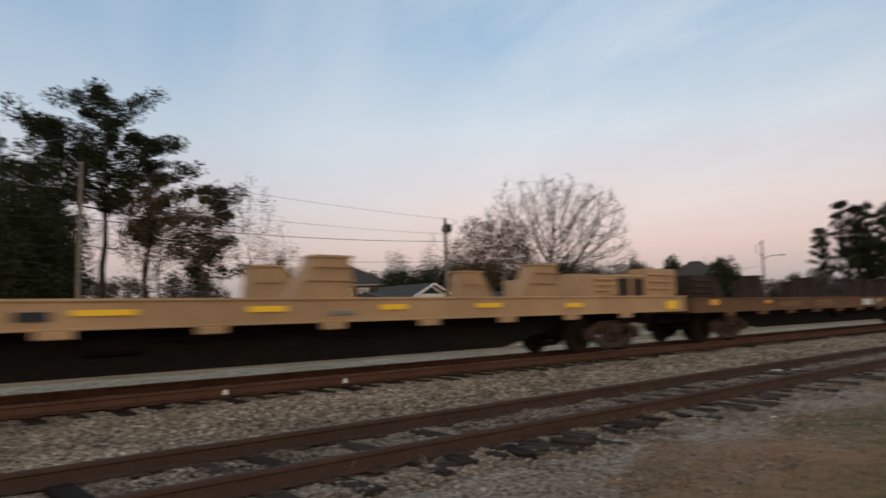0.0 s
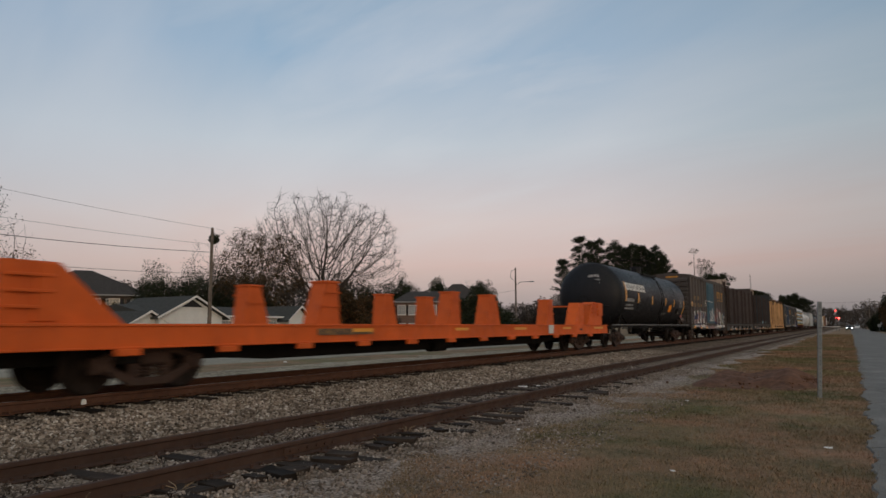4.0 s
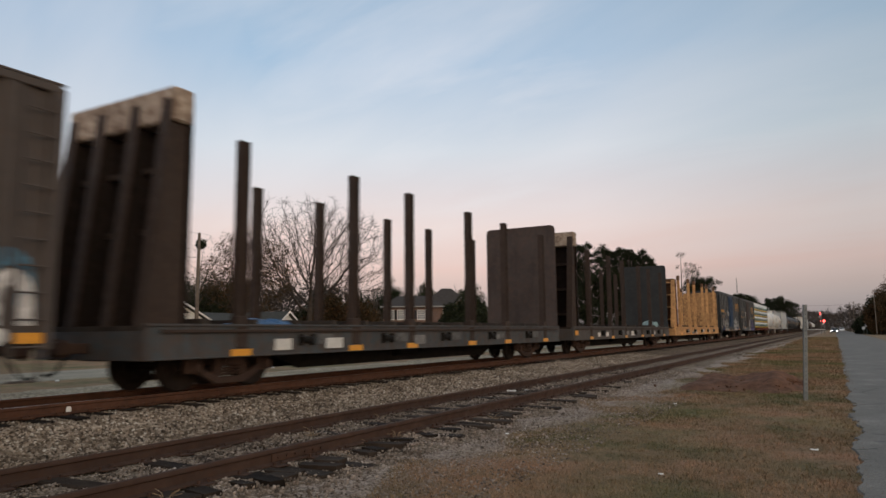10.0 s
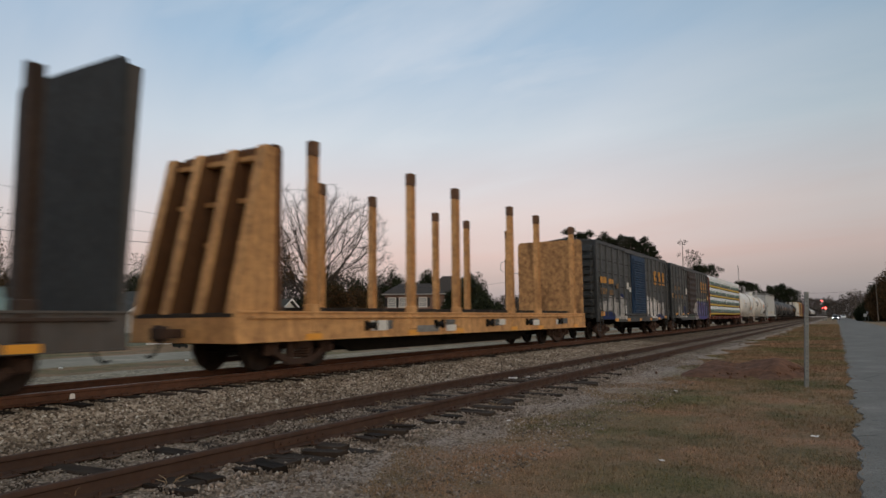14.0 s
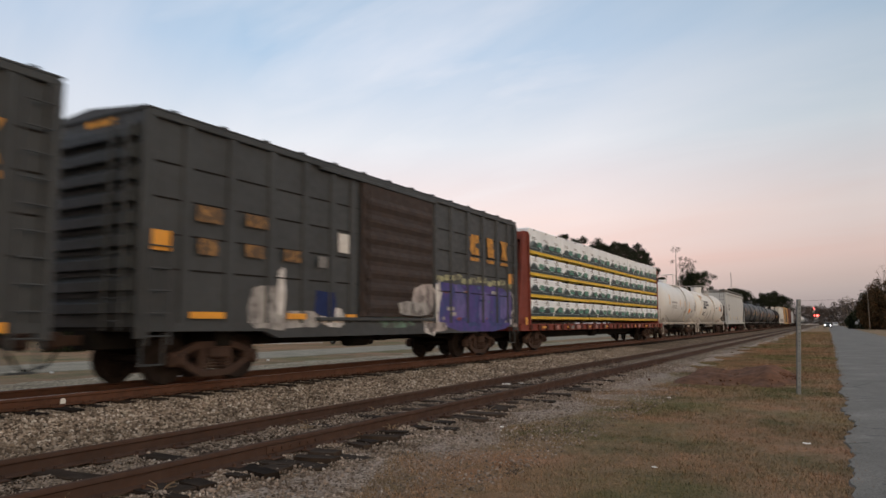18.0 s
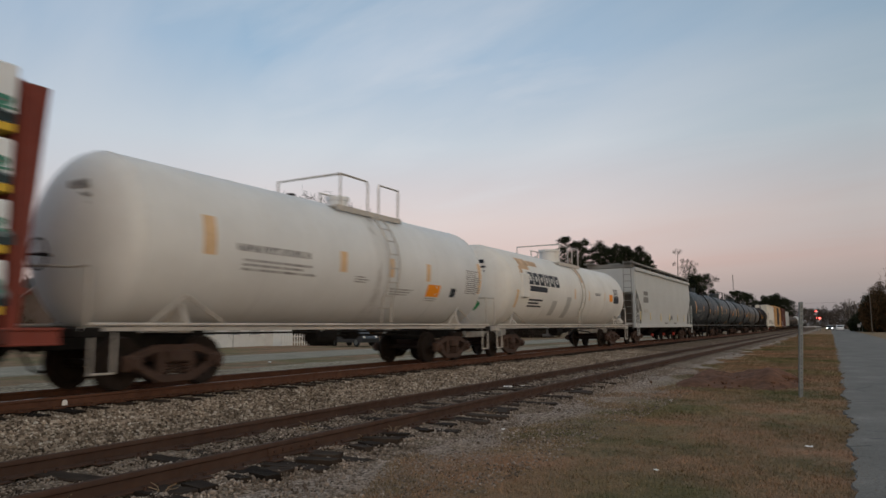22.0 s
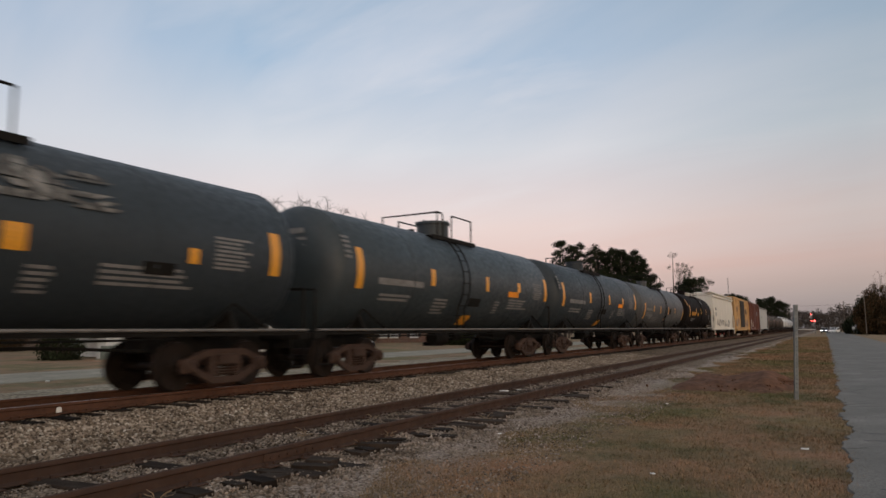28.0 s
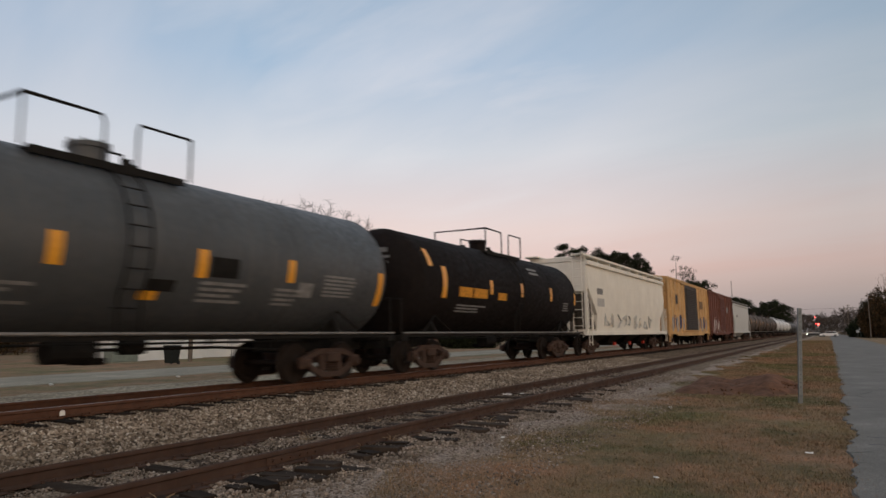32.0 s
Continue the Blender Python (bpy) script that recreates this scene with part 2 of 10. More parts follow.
def ground_material():
    """Dormant grass, green in patches, bare soil, and loose gravel near the siding."""
    m, nt, bsdf = material("dormant_grass")
    c = nt.nodes.new("ShaderNodeTexCoord")
    s = nt.nodes.new("ShaderNodeSeparateXYZ")
    nt.links.new(c.outputs["Object"], s.inputs[0])
    patch = ramp(nt, GRASS)
    nt.links.new(noisy(nt, 0.5, 8, 0.74), patch.inputs[0])
    fine = ramp(nt, [(0.3, (0.58,) * 3), (0.7, (1.50,) * 3)])
    nt.links.new(noisy(nt, 22.0, 8, 0.75), fine.inputs[0])
    grass = mixc(nt, patch.outputs[0], fine.outputs[0], 1.0, "MULTIPLY")
    mid = ramp(nt, [(0.32, (0.82, 0.83, 0.78)), (0.68, (1.16, 1.14, 1.14))])
    nt.links.new(noisy(nt, 2.4, 7, 0.7), mid.inputs[0])
    grass = mixc(nt, grass, mid.outputs[0], 1.0, "MULTIPLY")
    turf = ramp(nt, TURF)
    nt.links.new(noisy(nt, 0.17, 4, 0.6), turf.inputs[0])
    grass = mixc(nt, grass, turf.outputs[0], 1.0, "MULTIPLY")
    v = node(nt, "ShaderNodeTexVoronoi", Scale=34.0)
    nt.links.new(coords(nt), v.inputs[0])
    vs = nt.nodes.new("ShaderNodeSeparateXYZ")
    nt.links.new(v.outputs["Color"], vs.inputs[0])
    stone = ramp(nt, [(0.0, (0.125, 0.100, 0.080)), (0.5, (0.285, 0.235, 0.195)), (1.0, (0.46, 0.39, 0.335))])
    nt.links.new(vs.outputs[0], stone.inputs[0])
    wob = maths(nt, "MULTIPLY", maths(nt, "SUBTRACT", noisy(nt, 0.8, 6, 0.7), 0.5), 3.4)
    x = maths(nt, "ADD", s.outputs[0], wob)
    near = ramp(nt, [(0.0, (1, 1, 1)), (1.0, (0, 0, 0))])
    nt.links.new(maths(nt, "MULTIPLY_ADD", x, 1.0), near.inputs[0])
    near.inputs[0].links[0].from_node.inputs[2].default_value = 4.25
    far = ramp(nt, [(0.0, (0, 0, 0)), (1.0, (1, 1, 1))])
    nt.links.new(maths(nt, "MULTIPLY_ADD", x, 0.6), far.inputs[0])
    far.inputs[0].links[0].from_node.inputs[2].default_value = 10.6
    zone = maths(nt, "MULTIPLY", near.outputs[0], far.outputs[0])
    nt.links.new(mixc(nt, grass, stone.outputs[0], zone), bsdf.inputs["Base Color"])
    bsdf.inputs["Roughness"].default_value = 0.95
    bsdf.inputs["Specular IOR Level"].default_value = 0.2
    bump(nt, bsdf, noisy(nt, 24.0, 8, 0.8), 0.7, 0.05)
    return m


def asphalt(name, base, seam=True):
    m, nt, bsdf = material(name)
    r = ramp(nt, [(0.3, tuple(c * 0.72 for c in base)), (0.55, base), (0.72, tuple(c * 1.4 for c in base))])
    nt.links.new(noisy(nt, 0.6, 8, 0.65), r.inputs[0])
    g = ramp(nt, [(0.35, (0.7,) * 3), (0.65, (1.3,) * 3)])
    nt.links.new(noisy(nt, 60.0, 3), g.inputs[0])
    c = mixc(nt, r.outputs[0], g.outputs[0], 1.0, "MULTIPLY")
    if seam:
        v = node(nt, "ShaderNodeTexVoronoi", Scale=0.32)
        v.feature = "DISTANCE_TO_EDGE"
        nt.links.new(coords(nt, (1, 1, 1)), v.inputs[0])
        k = ramp(nt, [(0.0, (1, 1, 1)), (0.006, (0, 0, 0))])
        nt.links.new(v.outputs["Distance"], k.inputs[0])
        c = mixc(nt, c, (0.03, 0.03, 0.03), maths(nt, "MULTIPLY", k.outputs[0], maths(nt, "GREATER_THAN", noisy(nt, 0.25, 3), 0.52)))
    nt.links.new(c, bsdf.inputs["Base Color"])
    bsdf.inputs["Roughness"].default_value = 0.85
    bsdf.inputs["Specular IOR Level"].default_value = 0.25
    bump(nt, bsdf, noisy(nt, 90.0, 4), 0.3, 0.01)
    return m


MAT_GROUND = ground_material()
MAT_BALLAST = gravel_material("ballast_gravel", (0.095, 0.072, 0.054), (0.36, 0.290, 0.225), 19.0)
MAT_STONE = pieces("ballast_stones", [(0.0, (0.055, 0.043, 0.033)), (0.35, (0.19, 0.150, 0.114)), (0.75, (0.33, 0.272, 0.216)), (0.95, (0.48, 0.420, 0.35)), (1.0, (0.62, 0.58, 0.52))], scale=14, patchy=0.9)
MAT_PALE = gravel_material("pale_gravel", (0.27, 0.245, 0.185), (0.62, 0.58, 0.46), 12.0)
MAT_RAIL = paint("rusty_rail", (0.098, 0.047, 0.029), (0.035, 0.02, 0.015), 0.5, 0.75, streaks=False)
MAT_RAILHEAD = plain("worn_rail_head", (0.20, 0.17, 0.155), 0.38, 0.25, 3.0, 0.75)
MAT_SIDERAIL = paint("dark_siding_rail", (0.060, 0.036, 0.027), (0.095, 0.046, 0.028), 0.45, 0.8, streaks=False)
MAT_SIDEGRAVEL = gravel_material("siding_gravel", (0.135, 0.110, 0.088), (0.44, 0.37, 0.30), 24.0)
# oily ballast, with the shade under the train painted into its near-black
MAT_OILSHADE = gravel_material("oily_shaded_ballast", (0.018, 0.015, 0.012), (0.055, 0.045, 0.036), 20.0)
MAT_TIE = pieces("creosote_tie", [(0.0, (0.014, 0.011, 0.009)), (1.0, (0.052, 0.040, 0.032))], scale=5)
MAT_ROAD = asphalt("worn_asphalt", (0.168, 0.163, 0.150))
MAT_ROAD2 = asphalt("pale_concrete_road", (0.275, 0.255, 0.200), False)
MAT_SOIL = plain("red_soil", (0.125, 0.066, 0.042), 0.95, 0.4, 5.0, depth=0.8)
MAT_GALV = plain("galvanised_steel", (0.20, 0.215, 0.215), 0.55, 0.25, 9.0, 0.4)
MAT_WHITE = plain("white_scrap", (0.75, 0.75, 0.74), 0.6, 0.08)
MAT_BARK = plain("bark", (0.085, 0.068, 0.056), 0.95, 0.35, 3.0, depth=0.7)
MAT_PALEBARK = plain("pale_bark", (0.070, 0.058, 0.050), 0.95, 0.3, 3.0, depth=0.5)
MAT_PINE = pieces("pine_needles", [(0.0, (0.012, 0.018, 0.010)), (1.0, (0.038, 0.046, 0.022))], scale=2)
MAT_LEAF = pieces("russet_leaves", [(0.0, (0.034, 0.032, 0.017)), (0.6, (0.080, 0.055, 0.028)), (1.0, (0.15, 0.075, 0.034))], scale=2)
MAT_EVERGREEN = pieces("evergreen_leaves", [(0.0, (0.014, 0.020, 0.011)), (1.0, (0.045, 0.054, 0.026))], scale=2)
MAT_HAZE = pieces("far_thicket_leaves", [(0.0, (0.050, 0.046, 0.040)), (1.0, (0.125, 0.100, 0.085))], scale=1)
MAT_BLADE = blade_material()
MAT_WOODPOLE = plain("weathered_pole", (0.15, 0.125, 0.105), 0.9, 0.3, 4.0)
MAT_WIRE = plain("cable_black", (0.03, 0.03, 0.03), 0.6)
MAT_STEEL = paint("grimy_truck_steel", (0.062, 0.040, 0.032), (0.090, 0.048, 0.030), 0.5, 0.8, (0.015, 0.012, 0.012))
MAT_WHEEL = plain("wheel_steel", (0.024, 0.018, 0.015), 0.6, 0.3, 5.0, 0.3)
MAT_GREYRAIL = plain("worn_grey_handrail", (0.17, 0.165, 0.16), 0.5, 0.3, 5.0)
MAT_BLACKFRAME = plain("underframe_black", (0.012, 0.011, 0.010), 0.8, 0.4, 4.0)
MAT_AMBER = plain("amber_reflective_tape", (0.72, 0.32, 0.014), 0.45, 0.12, 20.0)
for socket, value in (("Coat Weight", 0.5), ("Coat Roughness", 0.35), ("Coat IOR", 1.5)):   # a clear prismatic film
    MAT_AMBER.node_tree.nodes["Principled BSDF"].inputs[socket].default_value = value
MAT_INK = plain("stencil_white", (0.62, 0.62, 0.60), 0.6, 0.15, 9.0)
MAT_INKDIM = plain("faded_stencil_grey", (0.20, 0.20, 0.20), 0.7, 0.3, 9.0)
MAT_INKBLACK = plain("stencil_black", (0.03, 0.035, 0.045), 0.6, 0.3, 9.0)
MAT_RED = plain("red_paint", (0.42, 0.045, 0.03), 0.5, 0.2)


# ---------------------------------------------------------------- mesh tools
class Mesh:
    """Collects vertices and faces of one part."""

    def __init__(self):
        self.v, self.f, self.m, self.slot = [], [], [], 0

    def add(self, verts, faces):
        k = len(self.v)
        self.v += verts
        self.f += [tuple(i + k for i in q) for q in faces]
        self.m += [self.slot] * len(faces)
        return self

    def box(self, x0, x1, y0, y1, z0, z1, b=0.0):
        if b <= 0:
            v = [(x, y, z) for x in (x0, x1) for y in (y0, y1) for z in (z0, z1)]
            return self.add(v, [(0, 1, 3, 2), (4, 6, 7, 5), (0, 4, 5, 1), (2, 3, 7, 6), (0, 2, 6, 4), (1, 5, 7, 3)])
        lo, hi, v, ids = (x0, y0, z0), (x1, y1, z1), [], {}
        for sx in (0, 1):
            for sy in (0, 1):
                for sz in (0, 1):
                    s = (sx, sy, sz)
                    for ax in range(3):
                        p = [(hi[k] - b if s[k] else lo[k] + b) for k in range(3)]
                        p[ax] = hi[ax] if s[ax] else lo[ax]
                        ids[s, ax] = len(v)
                        v.append(tuple(p))
        f = []
        for ax in range(3):
            o = [k for k in range(3) if k != ax]
            for e in (0, 1):
                ring = []
                for a, c in ((0, 0), (1, 0), (1, 1), (0, 1)):
                    s = [0, 0, 0]
                    s[ax], s[o[0]], s[o[1]] = e, a, c
                    ring.append(ids[tuple(s), ax])
                f.append(tuple(ring))
                other = o
                for c in (0, 1):                     # bevel strips along the edges that run on axis ax
                    s0, s1 = [0, 0, 0], [0, 0, 0]
                    s0[o[0]], s0[o[1]], s0[ax] = e, c, 0
                    s1[o[0]], s1[o[1]], s1[ax] = e, c, 1
                    s0, s1 = tuple(s0), tuple(s1)
                    f.append((ids[s0, o[0]], ids[s1, o[0]], ids[s1, o[1]], ids[s0, o[1]]))
        for sx in (0, 1):
            for sy in (0, 1):
                for sz in (0, 1):
                    f.append(tuple(ids[(sx, sy, sz), ax] for ax in range(3)))
        return self.add(v, f)

    def prism(self, poly, axis, a, b):
        n = len(poly)
        put = {"x": lambda p, k: (k, p[0], p[1]), "y": lambda p, k: (p[0], k, p[1]), "z": lambda p, k: (p[0], p[1], k)}[axis]
        v = [put(p, a) for p in poly] + [put(p, b) for p in poly]
        f = [tuple(range(n)), tuple(range(2 * n - 1, n - 1, -1))] + [(i, i + n, (i + 1) % n + n, (i + 1) % n) for i in range(n)]
        return self.add(v, f)

    def tube(self, p0, p1, r0, r1=None, n=8, caps=True):
        r1 = r0 if r1 is None else r1
        p0, p1 = Vector(p0), Vector(p1)
        d = (p1 - p0).normalized()
        a = d.orthogonal().normalized()
        b = d.cross(a)
        v = []
        for p, r in ((p0, r0), (p1, r1)):
            for i in range(n):
                t = 2 * math.pi * i / n
                v.append(tuple(p + a * (r * math.cos(t)) + b * (r * math.sin(t))))
        f = [(i, (i + 1) % n, (i + 1) % n + n, i + n) for i in range(n)]
        if caps:
            f += [tuple(range(n - 1, -1, -1)), tuple(range(n, 2 * n))]
        return self.add(v, f)

    def path(self, pts, r, n=6):
        """One bent round bar through the points."""
        P = [Vector(p) for p in pts]
        D = [(b - a).normalized() for a, b in zip(P, P[1:])]
        a = D[0].orthogonal().normalized()
        v = []
        for k, p in enumerate(P):
            d0, d1 = D[max(0, k - 1)], D[min(k, len(D) - 1)]
            t = (d0 + d1).normalized() if (d0 + d1).length > 1e-4 else d1
            a = (a - t * a.dot(t)).normalized() if (a - t * a.dot(t)).length > 1e-3 else t.orthogonal().normalized()
            b = t.cross(a)
            wide = 1.0 / max(0.5, t.dot(d1))
            for i in range(n):
                q = 2 * math.pi * i / n
                v.append(tuple(p + (a * math.cos(q) + b * math.sin(q)) * r * wide))
        f = [(k * n + i, k * n + (i + 1) % n, (k + 1) * n + (i + 1) % n, (k + 1) * n + i) for k in range(len(P) - 1) for i in range(n)]
        f += [tuple(range(n - 1, -1, -1)), tuple(range((len(P) - 1) * n, len(P) * n))]
        return self.add(v, f)

    def lathe(self, prof, n=32, zc=0.0, a0=0.0, a1=2 * math.pi, axis="y"):
        """prof: (radius, place on the axis); the axis is y at height zc, or x or z through 0."""
        full = a1 - a0 > 6.28
        cnt = n if full else n + 1
        v = []
        for r, p in prof:
            for i in range(cnt):
                t = a0 + (a1 - a0) * i / n
                c, s = r * math.cos(t), r * math.sin(t)
                v.append((c, p, zc + s) if axis == "y" else (p, c, zc + s) if axis == "x" else (c, s, p + zc))
        f = []
        for j in range(len(prof) - 1):
            for i in range(n):
                i2 = (i + 1) % cnt
                f.append((j * cnt + i, j * cnt + i2, (j + 1) * cnt + i2, (j + 1) * cnt + i))
        return self.add(v, f)

    def mirror_x(self):
        n, k = len(self.v), len(self.f)
        self.v += [(-x, y, z) for x, y, z in self.v[:n]]
        self.f += [tuple(i + n for i in reversed(q)) for q in self.f[:k]]
        self.m += self.m[:k]
        return self

    def data(self, name, mats, smooth=False):
        me = bpy.data.meshes.new(name)
        me.from_pydata(self.v, [], self.f)
        bm = bmesh.new()
        bm.from_mesh(me)
        bmesh.ops.recalc_face_normals(bm, faces=bm.faces)
        bm.to_mesh(me)
        bm.free()
        for mt in (mats if isinstance(mats, (list, tuple)) else [mats]):
            me.materials.append(mt)
        me.polygons.foreach_set("material_index", self.m)
        if smooth:
            me.polygons.foreach_set("use_smooth", [True] * len(self.f))
            me.set_sharp_from_angle(angle=radians(40))
        me.update()
        return me


def part(name, mesh, mats, parent=None, label="", smooth=False):
    ob = new(name, mesh.data(name, mats, smooth) if isinstance(mesh, Mesh) else mesh)
    if parent:
        ob.parent = parent
    return tagged(ob, label)


def thing(name, x, y, z, label, category, group="", turn=0.0, kind=""):
    ob = new(name)
    ob.matrix_basis = pose(x, y, z, 0, 0, turn)
    ob.empty_display_size = 0.2
    return tagged(ob, label, category, group, kind)


def raw_mesh(name, verts, faces, mat):
    """A large mesh from arrays; faces all have the same number of corners."""
    me = bpy.data.meshes.new(name)
    nv, (nf, c) = len(verts), faces.shape
    me.vertices.add(nv)
    me.vertices.foreach_set("co", verts.astype(np.float32).ravel())
    me.loops.add(nf * c)
    me.loops.foreach_set("vertex_index", faces.astype(np.int32).ravel())
    me.polygons.add(nf)
    me.polygons.foreach_set("loop_start", np.arange(0, nf * c, c, dtype=np.int32))
    me.polygons.foreach_set("loop_total", np.full(nf, c, dtype=np.int32))
    me.materials.append(mat)
    me.update()
    me.validate()
    return me


rng = np.random.default_rng(7)

# ---------------------------------------------------------------- ground, roads, tracks
MAIN_X, MAIN_TOP = -11.42, 0.44          # centre line and rail top of the main line
SIDE_X, SIDE_TOP = -6.23, 0.235          # siding


def spaced(stops):
    out = []
    for a, b, step in stops:
        out += list(np.arange(a, b, step))
    return np.array(out + [stops[-1][1]])


def build_ground():
    xs = spaced([(-1500, -200, 100), (-200, -60, 10), (-60, -15, 3), (-15, -8, 0.6), (-8, 1.2, 0.2), (1.2, 8, 0.8), (8, 60, 4), (60, 200, 20), (200, 1500, 100)])
    ys = spaced([(-500, -20, 40), (-20, 0, 2), (0, 30, 0.22), (30, 60, 1), (60, 200, 7), (200, 3000, 140)])
    gx, gy = np.meshgrid(xs, ys, indexing="ij")
    gz = np.zeros_like(gx)
    rise = np.clip((-gx - 3.2) / 2.0, 0, 1) * np.clip((17.5 + gx) / 3, 0, 1) * 0.012
    for i in range(gx.shape[0]):
        for j in range(gx.shape[1]):
            x, y = gx[i, j], gy[i, j]
            if -8 < x < 0.2 and 0 < y < 40:
                gz[i, j] = 0.014 * noise.noise((x * 0.6, y * 0.6, 0)) + 0.010 * noise.noise((x * 3.1, y * 3.1, 4))
    gz += rise - 0.02 * (gx > 0.3)
    idx = np.arange(gx.size).reshape(gx.shape)
    f = np.stack([idx[:-1, :-1], idx[1:, :-1], idx[1:, 1:], idx[:-1, 1:]], -1).reshape(-1, 4)
    ob = new("ground", raw_mesh("ground", np.stack([gx, gy, gz], -1).reshape(-1, 3), f, MAT_GROUND))
    ob.data.polygons.foreach_set("use_smooth", [True] * len(ob.data.polygons))
    tagged(ob, "dormant brown and green grass with loose gravel by the siding", "ground", kind="structure")


def strip(name, mat, label, left, right, ys, top, thick=0.06, kind="structure", category="road"):
    """A sheet between two wavering edges, with sides that go into the ground."""
    n = len(ys)
    v = []
    for y in ys:
        l, r = left(y), right(y)
        v += [(l, y, top - thick), (l + 0.03, y, top), ((l + r) / 2, y, top + 0.03), (r - 0.03, y, top), (r, y, top - thick)]
    f = [(i * 5 + k, i * 5 + k + 1, (i + 1) * 5 + k + 1, (i + 1) * 5 + k) for i in range(n - 1) for k in range(4)]
    m = Mesh().add(v, f)
    return tagged(new(name, m.data(name, mat)), label, category, kind=kind)


def wave(y, s, a=0.25):
    return a * noise.noise((0, y * 0.55, s)) + a * 0.5 * noise.noise((3, y * 1.9, s)) + a * 0.25 * noise.noise((3, y * 5.1, s))


def build_roads():
    ys = spaced([(-30, 0, 2), (0, 45, 0.16), (45, 120, 2), (120, 1200, 40)])
    strip("road_near", MAT_ROAD, "narrow worn grey asphalt road with a crumbling edge", lambda y: 0.17 - 0.16 * max(0.0, 1 - y / 13) + (wave(y, 1, 0.17) + 0.06 * noise.noise((2, y * 4.3, 3)) + 0.05 * noise.noise((2, y * 9.0, 3)) if y < 110 else 0),
          lambda y: 5.05 + (wave(y, 5, 0.2) if y < 110 else 0), ys, 0.022)
    strip("road_far", MAT_ROAD2, "pale concrete street beyond the tracks", lambda y: -28.2 + wave(y, 9, 0.2), lambda y: -22.6 + wave(y, 13, 0.2),
          spaced([(-60, 0, 4), (0, 60, 1), (60, 600, 20)]), 0.03)
    strip("gravel_verge", MAT_PALE, "pale gravel strip between the main line and the street", lambda y: -18.7 + wave(y, 21, 1.0), lambda y: -16.4 + wave(y, 25, 0.9),
          spaced([(-30, 0, 3), (0, 40, 0.6), (40, 120, 5)]), 0.05, category="gravel")
    # tar seams across the asphalt
    road = bpy.data.objects["road_near"]
    for k, (y, sl) in enumerate(((11.4, 0.4), (10.7, 0.3), (23.6, 0.35), (7.6, -0.2), (16.2, 0.3), (38, 0.4))):
        v = []
        for i in range(25):
            x = 0.35 + i * 0.19
            yy = y + sl * (x - 0.3) * 0.3 + 0.05 * noise.noise((x * 2, k * 3.1, 0))
            zz = 0.0255 + 0.03 * (1 - abs(x - 2.6) / 2.45)
            v += [(x, yy - 0.018, zz), (x, yy + 0.018, zz)]
        m = Mesh().add(v, [(2 * i, 2 * i + 2, 2 * i + 3, 2 * i + 1) for i in range(24)])
        part("tar_seam", m, MAT_INKBLACK, road, "dark tar seam")


RAIL = [(-0.070, 0.0), (-0.070, 0.012), (-0.012, 0.034), (-0.009, 0.115), (-0.034, 0.128), (-0.036, 0.150), (-0.028, 0.170), (0.028, 0.170),
        (0.036, 0.150), (0.034, 0.128), (0.009, 0.115), (0.012, 0.034), (0.070, 0.012), (0.070, 0.0)]


def rail_mesh(y0, y1, worn):
    ys = spaced([(y0, -20, 40), (-20, 60, 2.0), (60, y1, 60)])
    n, v, f, mi = len(RAIL), [], [], []
    for y in ys:
        sag = 0.012 * noise.noise((0, y * 0.21, 5)) if y < 60 else 0
        v += [(x + sag, y, z) for x, z in RAIL]
    m = Mesh()
    for i in range(len(ys) - 1):
        for k in range(n):
            f.append((i * n + k, i * n + (k + 1) % n, (i + 1) * n + (k + 1) % n, (i + 1) * n + k))
            mi.append(1 if worn and k == 6 else 0)
    m.add(v, f)
    m.m = mi
    return m


